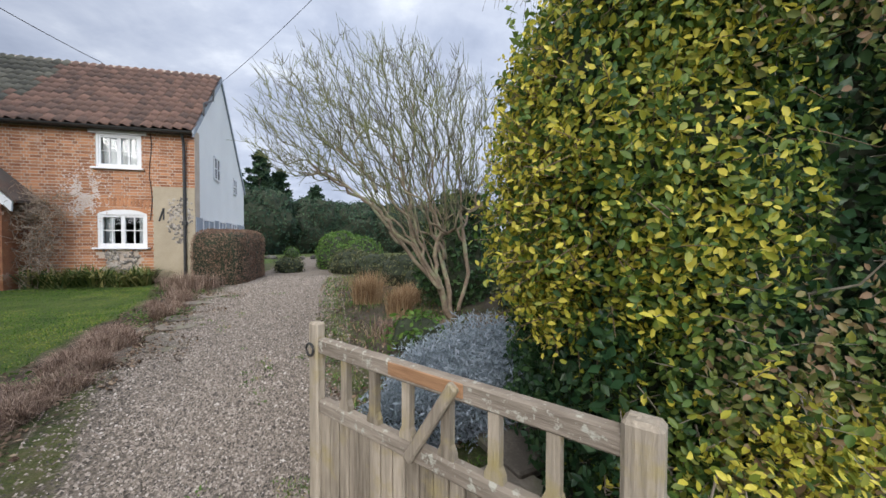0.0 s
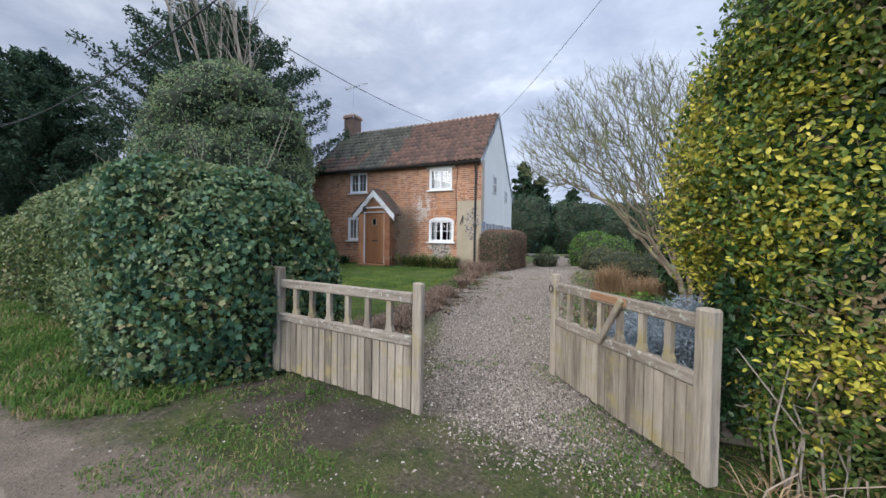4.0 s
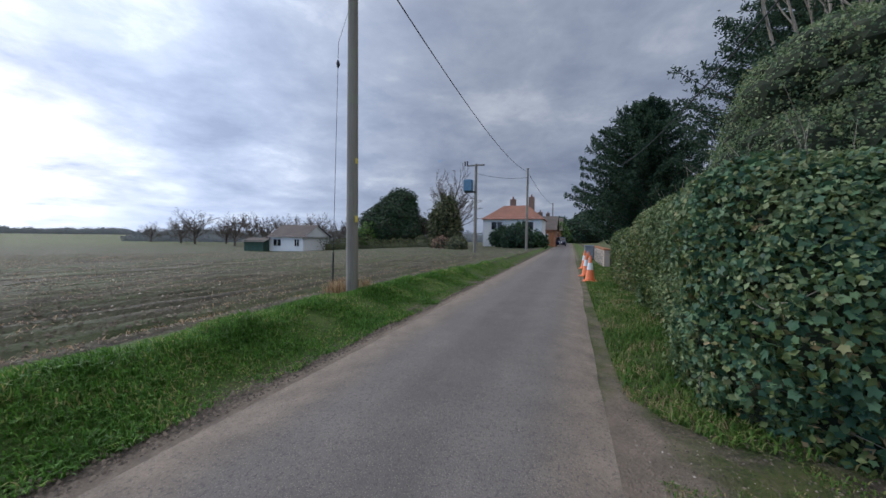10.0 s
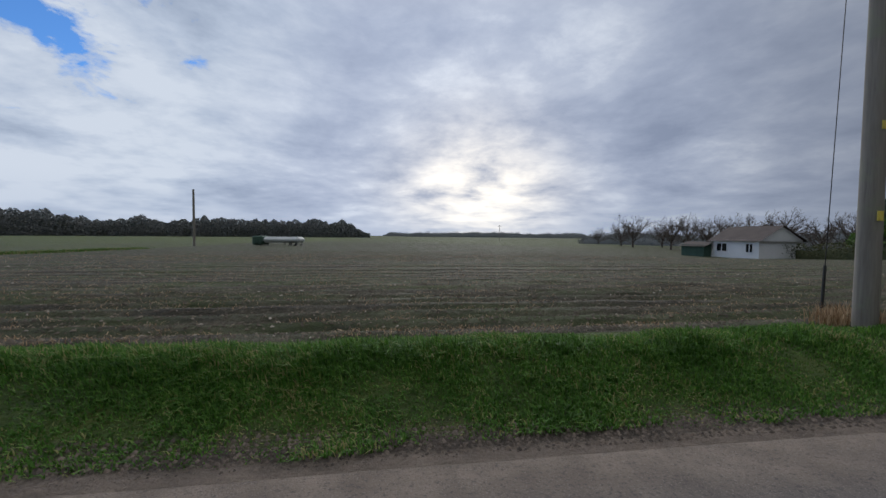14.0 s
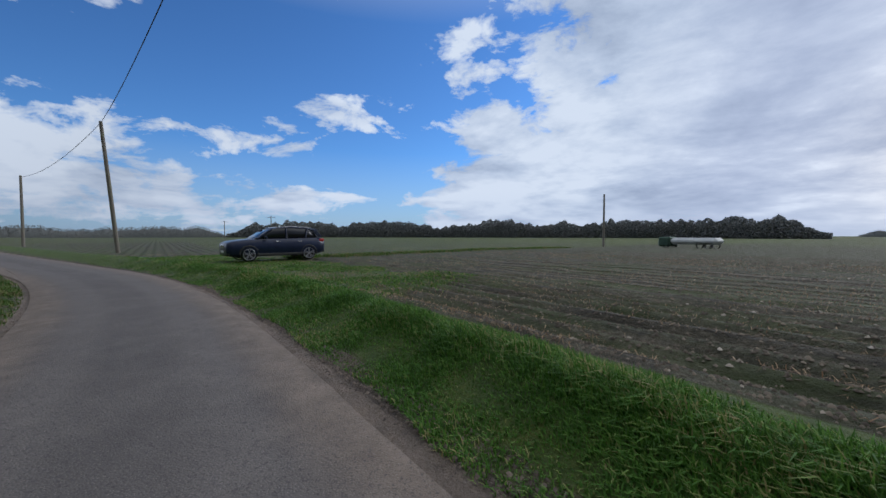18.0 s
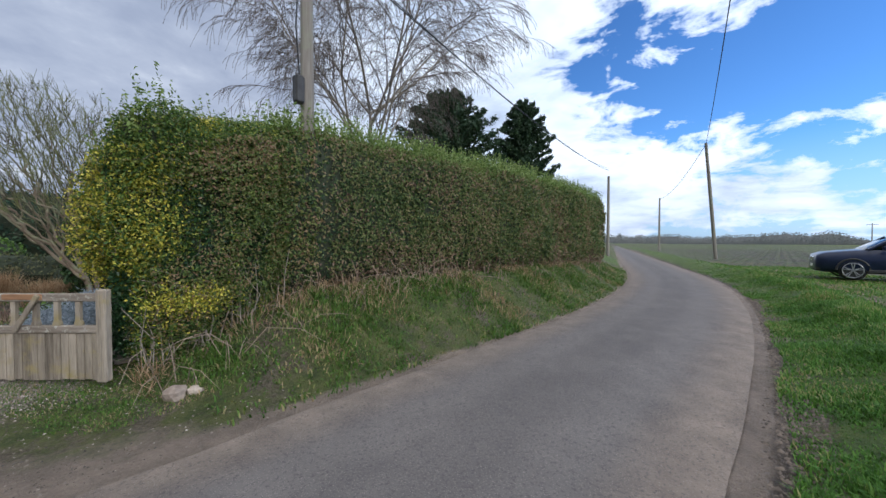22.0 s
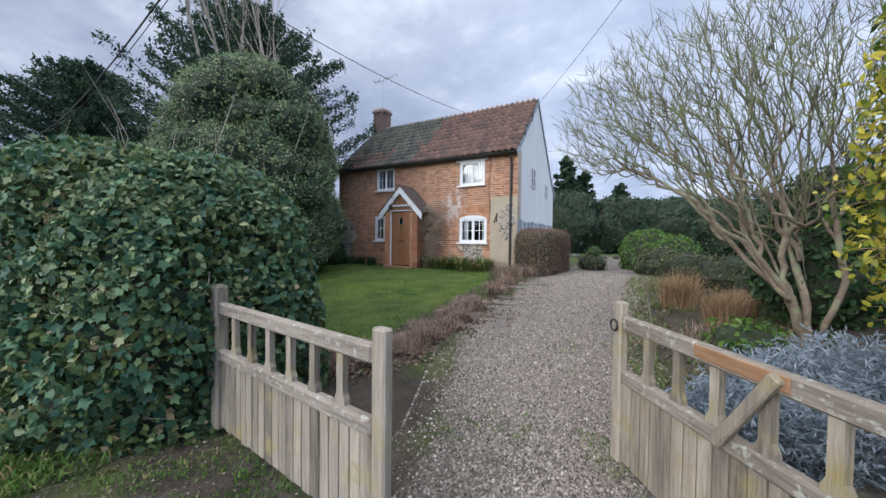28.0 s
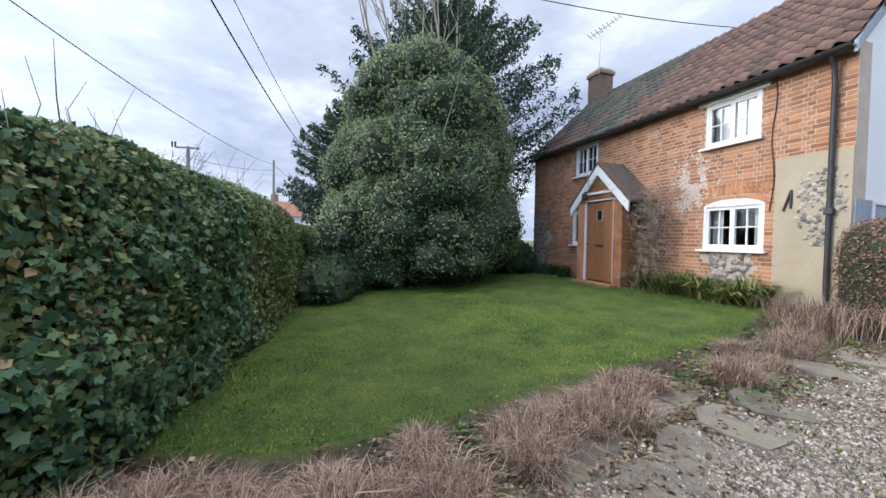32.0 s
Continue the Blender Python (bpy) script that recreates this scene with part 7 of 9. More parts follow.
for i in range(560):
    f = RNG.uniform(0, 1) ** 0.8
    tangle(np.array([RNG.uniform(-0.25, 0.55) * (0.55 + 0.65 * f), RNG.uniform(-0.40, 0.08), f * 2.25]), RNG.uniform(0.05, 0.11), RNG.uniform(0.005, 0.011))
for i in range(240):
    a = np.array([RNG.uniform(-1.45, 0.15), RNG.uniform(-0.68, 0.08), 0])
    a[2] = 2.62 - abs(a[0] + 1.0) * 0.95 + RNG.uniform(0.0, 0.16)
    tangle(a, RNG.uniform(0.05, 0.09), RNG.uniform(0.004, 0.008))
stuff(part("stem_mass", tubes("stem_mass", tw, "dead_cane", 4), "dead_cane", creeper))

# flagstones along the drive
FLAGS = [(4.60, 0.06), (4.95, 0.44), (5.08, -0.06), (5.40, 0.36), (5.55, -0.14), (5.88, 0.28), (6.02, -0.18), (6.35, 0.18), (6.90, 0.0), (7.5, 0.02), (8.2, 0.05)]
for i, (y, dx) in enumerate(FLAGS):
    x = float(np.interp(y, [2.2, 3.4, 4.2, 5.8, 7.6, 9.8], [-2.72, -2.80, -3.10, -3.55, -3.85, -4.2])) + dx + RNG.normal(0, 0.02)
    w, h = RNG.uniform(0.42, 0.52), RNG.uniform(0.44, 0.58)
    bm = bmesh.new()
    pts = [(0.56 * w * math.cos(a) * (1 + 0.22 * abs(math.sin(2 * a))) * RNG.uniform(0.88, 1.08), 0.56 * h * math.sin(a) * (1 + 0.22 * abs(math.sin(2 * a))) * RNG.uniform(0.88, 1.08)) for a in np.linspace(0, 2 * math.pi, 9, endpoint=False) + RNG.uniform(-0.12, 0.12, 9)]
    a = [bm.verts.new((px, py, 0.0)) for px, py in pts]
    b = [bm.verts.new((px * 0.98, py * 0.98, 0.035)) for px, py in pts]
    bm.faces.new(b)
    for k in range(9):
        bm.faces.new((a[k], a[(k + 1) % 9], b[(k + 1) % 9], b[k]))
    me = bpy.data.meshes.new("flagstone")
    bm.to_mesh(me)
    bm.free()
    me.materials.append(MATS["flag_stone"])
    o = new("flagstone", me)
    o.matrix_world = pose(x, y, float(ground_z(x, y)) - 0.029, RNG.normal(0, 0.6), RNG.normal(0, 0.6), 15 + RNG.normal(0, 9))
    tagged(o, "worn grey stone slab set beside the gravel", "paving slab", "flagstones beside the drive")
for x, y, w, h, r in ((0.95, 2.35, 0.7, 0.5, 20), (1.05, 1.75, 0.6, 0.45, 12), (0.55, 1.95, 0.55, 0.4, 30), (1.35, 2.75, 0.6, 0.4, 8)):
    bm = box((w, h, 0.07), (0, 0, 0.02), 0.015)
    me = bpy.data.meshes.new("stone_slab")
    bm.to_mesh(me)
    bm.free()
    me.materials.append(MATS["flag_stone"])
    o = new("stone_slab", me)
    o.matrix_world = pose(x, y, float(ground_z(x, y)) + 0.01, 0, 0, r)
    tagged(o, "mossy grey stone slab behind the gate", "paving slab", "slabs behind the gate")


def rock(x, y, r, label, mat="tan_stone", name="rock", squash=0.7):
    me = clump(name, [(0, 0, 0, r, r * 0.75, r * squash)], 0.35, mat, 2, x * 3 + y)
    o = new(name, me)
    o.matrix_world = pose(x, y, float(ground_z(x, y)) + r * 0.3, 0, 0, RNG.uniform(0, 360))
    return tagged(o, label, "rock")


rock(1.14, 0.05, 0.13, "broken pale flint lying on the verge", squash=0.6)
rock(1.30, 0.0, 0.07, "small pale stone on the verge")
for x, y in ((-6.8, 21.3), (-6.3, 21.7), (-5.2, 21.0), (-4.7, 21.4), (-4.1, 21.0), (-7.3, 21.9), (-3.6, 21.5)):
    rock(x, y, 0.22, "pale stone edging the drive's end", "stone_grey")

# back of the garden
for i, (x, y, rx, ry, h) in enumerate(((-13.5, 27, 2.6, 2.2, 3.4), (-10.2, 29, 2.6, 2.0, 3.1), (-7.0, 31, 2.6, 2.0, 2.8), (-4.0, 32, 2.4, 2.0, 2.7), (-1.0, 33, 2.4, 2.0, 2.6), (2.2, 33, 2.4, 2.0, 2.4), (-17, 25, 2.6, 2.0, 3.0))):
    bush("laurel_screen", "tall dark evergreen screen at the garden's end", "hedge", (x, y), [(0, 0, h * 0.7, rx, ry, h * 0.85), (0.8, 0, h * 1.0, rx * 0.6, ry * 0.7, h * 0.6), (-0.9, 0.2, h * 1.05, rx * 0.6, ry * 0.7, h * 0.55)], 6000, (0.12, 0.2), "yew_leaf", 0.3, 1.5, 40 + i, out=0.3)

for yaw, dist, h, w in ((19.5, 52, 12.5, 2.6), (17.0, 56, 11.0, 2.4), (22.5, 50, 9.5, 2.2), (12.0, 66, 10.5, 2.6)):
    d = towards(yaw)
    pinnate(put_tree("pine_tree", "tall dark conifer beyond the garden", d[0] * dist, d[1] * dist), h, w, 1.5, 46, 60, "cypress_leaf", 0.42, 0.05, flat=0.2)

# ---- poles and wires ----
def pole(name, label, x, y, height, r=0.14, lean=(0, 0), sink=0.2):
    z = float(ground_z(x, y))
    p = thing(name, label, "utility pole", (x, y, z), group="poles along the lane")
    part("shaft", tubes("shaft", [([(0, 0, -sink), (lean[0] * 0.5, lean[1] * 0.5, height * 0.5), (lean[0], lean[1], height)], [r, r * 0.88, r * 0.72])], "pole_wood", 12), "pole_wood", p)
    part("cap", tubes("cap", [([(lean[0], lean[1], height - 0.01), (lean[0], lean[1], height + 0.03)], [r * 0.74, r * 0.3])], "pole_wood", 10), "pole_wood", p)
    return p


P1 = (-6.86, -6.13)
pole1 = pole("utility_pole", "grey wooden utility pole on the grass verge", *P1, 8.6, 0.135)
z1 = float(ground_z(*P1))
part("yellow_plate", box((0.10, 0.012, 0.14), (0.03, 0.128, 1.62), 0.002), "yellow_sign", pole1, "small yellow warning plate")
part("number_plate", box((0.09, 0.010, 0.12), (0.03, 0.126, 2.9), 0.002), "yellow_sign", pole1, "small worn number plate")
gb = (-7.27, -6.97)
gz0 = float(ground_z(*gb))
guy = thing("guy_wire", "thin stay wire with a sleeve near the ground", "wire", (*gb, gz0))
tp = np.array([-0.06, 0.12, 6.0])
part("stay", tubes("stay", [([(0, 0, -0.05), tp * 0.5, tp, (P1[0] - gb[0], P1[1] - gb[1], z1 + 6.5 - gz0)], [0.007] * 4)], "cable", 5), "cable", guy)
part("sleeve", tubes("sleeve", [([tp * 0.03, tp * 0.16], [0.022, 0.022])], "black_iron", 8), "black_iron", guy, "black and tan plastic sleeve")
part("insulator", tubes("insulator", [([tp * 0.90, tp * 0.915, tp * 0.93], [0.02, 0.05, 0.02])], "black_iron", 8), "black_iron", guy)
BP = (3.2, 1.42)
pole_b = pole("utility_pole", "grey wooden utility pole rising out of the hedge", *BP, 6.6, 0.12)
part("cable_box", box((0.16, 0.14, 0.45), (-0.18, -0.08, 3.2), 0.03), "black_iron", pole_b, "black cable joint box")
part("cable_tail", tubes("cable_tail", [([(-0.15, -0.05, 3.4), (-0.22, -0.08, 4.2), (-0.13, -0.02, 5.2)], [0.012] * 3)], "cable", 5), "cable", pole_b)
tpole = pole("transformer_pole", "wooden pole carrying a blue transformer", -30.06, -9.33, 7.6, 0.15)
part("crossarm", box((0.10, 1.5, 0.12), (0, 0, 7.5), 0.01), "pole_wood", tpole)
part("transformer", box((0.65, 0.75, 1.0), (0.18, -0.62, 5.75), 0.05), "blue_steel", tpole, "blue-grey transformer tank")
part("bracket", box((0.5, 1.0, 0.08), (0.1, -0.45, 5.2), 0.01), "black_iron", tpole)
part("strut", tubes("strut", [([(0.1, -0.9, 5.2), (0.0, -0.05, 4.5)], [0.03, 0.03])], "black_iron", 6), "black_iron", tpole)
for dy in (-0.95, -0.75):
    part("insulator", tubes("insulator", [([(0.1, dy, 7.45), (0.1, dy, 7.85)], [0.05, 0.07])], "black_iron", 8), "black_iron", tpole)
pole("utility_pole", "wooden utility pole before the white house", -40.0, -6.1, 8.9, 0.14)
pole("utility_pole", "distant wooden utility pole beside the lane", -78.0, -5.2, 8.6, 0.15)
pole("utility_pole", "leaning wooden utility pole beyond the bend", 36.75, -0.53, 9.1, 0.14, (-2.0, 0.55))
pole("utility_pole", "wooden utility pole behind the hedge", 34.2, 7.05, 7.2, 0.14)
pole("utility_pole", "distant wooden utility pole by the bend", 62.0, 9.0, 8.0, 0.15)
pole("utility_pole", "lone wooden pole standing in the field", 27.5, -55.0, 7.8, 0.17)
for i, (yaw, dist, h) in enumerate(((163.6, 240, 10.0), (-104.0, 150, 9.0), (-98.0, 210, 9.0))):
    d = towards(yaw)
    o = pole("utility_pole", "far pole with a crossarm on the horizon", d[0] * dist, d[1] * dist, h, 0.2)
    part("crossarm", box((3.0, 0.15, 0.15), (0, 0, h - 0.6), turn=Matrix.Rotation(radians(yaw), 4, "Z")), "pole_wood", o)


def wire(name, a, b, sag, r=0.012):
    a, b = np.array(a, float), np.array(b, float)
    t = np.linspace(0, 1, 25)[:, None]
    pts = a + (b - a) * t - np.array([0, 0, 4 * sag]) * t * (1 - t)
    o = new(name, tubes(name, [(pts, [r] * 25)], "cable", 5))
    return tagged(o, "thin black overhead line between poles", "wire", "overhead lines")


T1 = (*P1, z1 + 7.9)
TB = (*BP, 6.75)
wire("overhead_wire", T1, (-40.0, -6.1, 8.7), 0.9, 0.018)
wire("overhead_wire", (-40.0, -6.1, 8.7), (-78, -5.2, 8.5), 0.6, 0.02)
wire("overhead_wire", (-30.06, -9.33, 7.0), (-40.0, -6.1, 8.1), 0.25, 0.016)
RW = by_house(-3.4, RIDGE_Y)
wire("overhead_wire", (T1[0], T1[1], 7.3), (*RW, RIDGE_Z + 0.12), 0.75, 0.010)
GW = by_house(-0.10, RIDGE_Y - 0.4)
wire("overhead_wire", TB, (*GW, RIDGE_Z - 0.3), 0.3, 0.006)
wire("overhead_wire", (TB[0], TB[1], TB[2] - 0.7), (-30.0, 0.5, 7.0), 1.8, 0.013)
wire("overhead_wire", (TB[0], TB[1] + 0.1, TB[2] - 0.5), (-30.0, 0.9, 7.2), 1.75, 0.007)
wire("overhead_wire", TB, (34.2, 7.05, 8.0), 0.5, 0.016)
wire("overhead_wire", (TB[0], TB[1], TB[2] + 0.1), (34.2, 7.05, 8.2), 0.7, 0.010)
SPT = (36.75 - 2.0, -0.53 + 0.55, float(ground_z(36.75, -0.53)) + 9.0)
wire("overhead_wire", (T1[0], T1[1], z1 + 8.5), SPT, 0.9, 0.016)
wire("overhead_wire", SPT, (62, 9.0, 8.0), 0.8, 0.018)


# ---- traffic cones ----
def cone_thing():
    c = thing("traffic_cone", "orange and white plastic traffic cone on the verge", "traffic cone", group="cones along the verge")
    part("base", box((0.46, 0.46, 0.05), (0, 0, 0.025), 0.015), "orange_plastic", c)
    r = lambda z: 0.175 - 0.145 * z / 0.88
    for nm, a, b, mat, e in (("lower_band", 0.05, 0.42, "orange_plastic", 0), ("sleeve", 0.42, 0.66, "white_plastic", 0.004), ("upper_band", 0.66, 0.90, "orange_plastic", 0)):
        part(nm, tubes(nm, [([(0, 0, a), (0, 0, b)], [r(a) + e, r(b) + e])], mat, 20), mat, c)
    part("tip", tubes("tip", [([(0, 0, 0.90), (0, 0, 0.915)], [0.03, 0.012])], "orange_plastic", 12), "orange_plastic", c)
    return c


first = cone_thing()
first.matrix_world = pose(-13.4, -0.85, float(ground_z(-13.4, -0.85)) - 0.005)
for x in (-15.2, -17.1, -19.0):
    copy_thing(first, pose(x, -0.85 + RNG.normal(0, 0.08), float(ground_z(x, -0.85)) - 0.005, 0, 0, RNG.uniform(0, 90)))


# ---- parked car ----
def car_shape():
    """Half outline of the body as stations along y (front +), each with heights and half widths."""
    st = []
    prof = [(2.37, 0.40, 0.74, 0.70), (2.33, 0.30, 0.90, 0.84), (2.12, 0.27, 0.99, 0.915), (1.60, 0.25, 1.06, 0.945), (1.10, 0.25, 1.11, 0.955), (0.3, 0.25, 1.12, 0.96), (-0.6, 0.25, 1.13, 0.96), (-1.4, 0.26, 1.15, 0.955), (-1.95, 0.30, 1.17, 0.935), (-2.22, 0.36, 1.12, 0.89), (-2.34, 0.46, 0.98, 0.80)]
    return prof


def loft(stations, ring, mat, parent, name, label=""):
    n, vs, fs = None, [], []
    for s in stations:
        r = ring(*s)
        n = len(r)
        vs += r
    for i in range(len(stations) - 1):
        for j in range(n):
            k = (j + 1) % n
            fs.append((i * n + j, i * n + k, (i + 1) * n + k, (i + 1) * n + j))
    fs += [tuple(range(n))[::-1], tuple(range((len(stations) - 1) * n, len(stations) * n))]
    me = mesh_of(name, vs, fs, mat, True)
    bm = bmesh.new()
    bm.from_mesh(me)
    bmesh.ops.recalc_face_normals(bm, faces=bm.faces)
    return part(name, bm, mat, parent, label)


def build_car(label):
    c = thing("car", label, "car")
    body = loft(car_shape(), lambda y, a, b, w: [(-w * 0.86, y, a), (-w, y, a + 0.14), (-w, y, (a + b) / 2 + 0.1), (-w * 0.94, y, b - 0.03), (-w * 0.80, y, b), (w * 0.80, y, b), (w * 0.94, y, b - 0.03), (w, y, (a + b) / 2 + 0.1), (w, y, a + 0.14), (w * 0.86, y, a)], "car_paint", c, "body")
    cabin = [(1.16, 1.11, 0.82), (0.62, 1.46, 0.76), (0.22, 1.64, 0.73), (-0.5, 1.70, 0.72), (-1.35, 1.67, 0.70), (-1.80, 1.56, 0.68), (-2.16, 1.18, 0.74)]
    loft(cabin, lambda y, z, w: [(-0.86, y, 1.08), (-w, y, max(z - 0.03, 1.09)), (-w * 0.9, y, max(z, 1.10)), (w * 0.9, y, max(z, 1.10)), (w, y, max(z - 0.03, 1.09)), (0.86, y, 1.08)], "car_glass", c, "cabin_glass", "dark glazed cabin")
    roof = [(0.34, 1.61, 0.67), (0.05, 1.675, 0.71), (-0.5, 1.725, 0.71), (-1.3, 1.70, 0.69), (-1.98, 1.58, 0.67)]
    loft(roof, lambda y, z, w: [(-w - 0.02, y, z - 0.07), (-w, y, z - 0.01), (-w * 0.8, y, z + 0.012), (w * 0.8, y, z + 0.012), (w, y, z - 0.01), (w + 0.02, y, z - 0.07)], "car_paint", c, "roof")
    for s in (-1, 1):
        for y0, z0, y1, z1 in ((1.08, 1.10, 0.38, 1.58), (-0.30, 1.12, -0.34, 1.68), (-1.28, 1.14, -1.42, 1.65), (-2.02, 1.16, -1.74, 1.58), (-2.16, 1.16, -1.86, 1.56)):
            part("pillar", tubes("pillar", [([(s * 0.875, y0, z0), (s * 0.735, y1, z1)], [0.045, 0.04])], "car_paint", 6), "car_paint", c)
        part("mirror", box((0.20, 0.12, 0.15), (s * 1.02, 0.72, 1.16), 0.03), "car_paint", c)
        part("headlamp", box((0.36, 0.16, 0.13), (s * 0.66, 2.20, 0.80), 0.03), "lamp_clear", c, "clear headlamp")
        part("tail_lamp", box((0.40, 0.30, 0.17), (s * 0.70, -2.15, 1.02), 0.04), "lamp_red", c, "red tail lamp")
        part("roof_rail", tubes("roof_rail", [([(s * 0.64, 0.1, 1.68), (s * 0.64, -0.6, 1.735), (s * 0.63, -1.6, 1.69)], [0.018] * 3)], "chrome", 6), "chrome", c)
        part("sill", box((0.08, 2.2, 0.12), (s * 0.94, -0.02, 0.34), 0.02), "black_iron", c)
        for dy in (0.35, -0.75):
            part("door_handle", box((0.03, 0.20, 0.035), (s * 0.965, dy - 0.2, 0.97), 0.01), "chrome", c)
        for y in (1.44, -1.43):
            ang = np.linspace(0.0, math.pi, 13)
            part("wheel_arch", tubes("wheel_arch", [([(s * 0.935, y + 0.41 * math.cos(a), 0.36 + 0.41 * math.sin(a)) for a in ang], [0.035] * 13)], "black_iron", 6), "black_iron", c)
            w = part("wheel", bmesh.new(), "tyre", c)
            part("tyre", tubes("tyre", [([(s * 0.70, y, 0.36), (s * 0.74, y, 0.36), (s * 0.92, y, 0.36), (s * 0.955, y, 0.36)], [0.31, 0.36, 0.36, 0.31])], "tyre", 24), "tyre", w)
            bm = bmesh.new()
            rot = Matrix.Translation((s * 0.945, y, 0.36)) @ Matrix.Rotation(radians(90), 4, "Y")
            bmesh.ops.create_cone(bm, cap_ends=True, segments=24, radius1=0.27, radius2=0.27, depth=0.02, matrix=rot @ Matrix.Translation((0, 0, -0.02 * s)))
            part("wheel_disc", bm, "black_iron", w)
            part("rim", tubes("rim", [([(s * 0.95, y + 0.262 * math.cos(a), 0.36 + 0.262 * math.sin(a)) for a in np.linspace(0, 2 * math.pi, 25)], [0.016] * 25)], "alloy", 6), "alloy", w)
            for k in range(10):
                part("spoke", box((0.02, 0.026, 0.25), (s * 0.955, y, 0.36), 0.006, turn=Matrix.Rotation(radians(k // 2 * 72 + (9 if k % 2 else -9)), 4, "X") @ Matrix.Translation((0, 0, 0.13))), "alloy", w)
    for s in (-1, 1):
        part("grille", box((0.30, 0.06, 0.18), (s * 0.18, 2.36, 0.74), 0.03), "chrome", c, "chrome-edged kidney-shaped grille half")
    part("number_plate", box((0.52, 0.03, 0.11), (0, 2.37, 0.50), 0.005), "white_plastic", c)
    part("bumper", box((1.70, 0.14, 0.16), (0, 2.28, 0.40), 0.05), "black_iron", c)
    part("rear_bumper", box((1.66, 0.14, 0.20), (0, -2.28, 0.48), 0.05), "black_iron", c)
    part("spoiler", box((1.25, 0.22, 0.04), (0, -2.02, 1.60), 0.012), "car_paint", c)
    return c


car = build_car("dark blue estate car parked on the grass verge")
cx, cy = 20.85, -7.60
car.matrix_world = pose(cx, cy, float(ground_z(cx, cy)) + 0.03, 0, 0, 4)
copy_thing(car, pose(-72.0, -3.3, 0.02, 0, 0, -90))["label"] = "distant dark blue car standing on the lane"


# ---- far buildings ----
def far_house(name, label, x, y, rz, wide, deep, eave, ridge, wall, roof_mat, windows, hip=0.0, chimneys=(), door=None):
    """A plain house: wide along its x, front at -y; windows (x, z, w, h)."""
    h = thing(name, label, "house", (x, y, float(ground_z(x, y)) - 0.1), rz)
    body = part("wall", box((wide, deep, eave + 0.1), (0, 0, eave / 2)), wall, h)
    if hip == 0:
        for sx in (-1, 1):
            part("gable", prism([(-deep / 2, eave), (deep / 2, eave), (0, ridge - 0.08)], 0.3, turn=Matrix.Translation((sx * (wide / 2 - 0.15) + 0.15, 0, 0)) @ side), wall, h)
    bm = bmesh.new()
    o = 0.35
    a = [bm.verts.new(v) for v in ((-wide / 2 - o, -deep / 2 - o, eave - 0.15), (wide / 2 + o, -deep / 2 - o, eave - 0.15), (wide / 2 + o, deep / 2 + o, eave - 0.15), (-wide / 2 - o, deep / 2 + o, eave - 0.15), (-wide / 2 - o + hip, 0, ridge), (wide / 2 + o - hip, 0, ridge))]
    for f in ((0, 1, 5, 4), (2, 3, 4, 5), (1, 2, 5), (3, 0, 4), (3, 2, 1, 0)):
        bm.faces.new([a[i] for i in f])
    if hip == 0:
        bmesh.ops.delete(bm, geom=[f for f in bm.faces if len(f.verts) == 3], context="FACES_ONLY")
    part("roof", bm, roof_mat, h)
    for wx, wz, ww, wh in windows:
        w = part("window", box((ww, 0.06, wh), (wx, -deep / 2 - 0.02, wz)), "car_glass", h)
        bm = bmesh.new()
        for dx in (-ww / 2, 0, ww / 2):
            box((0.08, 0.10, wh + 0.08), (wx + dx, -deep / 2 - 0.03, wz), bm=bm)
        for dz in (-wh / 2, wh / 2):
            box((ww, 0.10, 0.08), (wx, -deep / 2 - 0.03, wz + dz), bm=bm)
        part("window_frame", bm, "white_paint", w)
    for qx, qy, top in chimneys:
        k = part("chimney", box((0.9, 0.7, 2.2), (qx, qy, top - 1.1), 0.02), "brick_old", h)
        part("chimney_pot", tubes("chimney_pot", [([(qx, qy, top), (qx, qy, top + 0.4)], [0.15, 0.12])], "clay_roof", 8), "clay_roof", k)
    if door:
        part("door", box((1.0, 0.08, 2.0), (door, -deep / 2 - 0.02, 1.0)), "black_iron", h)
    return h


far_house("white_house", "white rendered house with an orange hipped tile roof", -57.2, -9.8, 90, 8.6, 8.0, 4.3, 6.5, "white_render", "clay_roof", [(-2.2, 3.2, 1.7, 1.2), (2.3, 3.2, 1.7, 1.2), (-2.2, 1.2, 1.5, 1.2), (1.5, 1.2, 1.5, 1.2)], 2.8, ((2.2, 2.0, 8.0), (-0.6, 1.0, 7.6)), 3.6)
far_house("brick_house", "brown-roofed brick house beyond the white one", -71.0, -7.4, 90, 6.5, 12.0, 3.0, 5.6, "brick_red", "dull_roof", [(1.5, 1.6, 1.2, 1.1)], 0.0, ((0, 3, 6.6),))
far_house("brick_house", "low red-roofed house by the far bend", -96.0, -7.0, 90, 6.5, 14.0, 3.4, 6.6, "brick_red", "dull_roof", [(1.0, 1.6, 1.2, 1.1)], 0.0, ((0, -4, 7.6),))
far_house("bungalow", "small white bungalow with a brown roof across the field", -47.3, -43.4, 92, 6.5, 6.5, 2.45, 4.3, "white_render", "dull_roof", [(-1.6, 1.45, 1.5, 1.1), (2.1, 1.45, 0.9, 1.1)], 0.0, ())
far_house("shed", "low shed with a pale blue-grey roof among shrubs", -66.0, -30.0, 120, 6.0, 4.0, 2.0, 3.2, "dull_green", "lead", [])
far_house("shed", "dark outbuilding beside the bungalow", -44.0, -48.3, 95, 3.6, 3.0, 1.7, 2.2, "dull_green", "dull_roof", [])
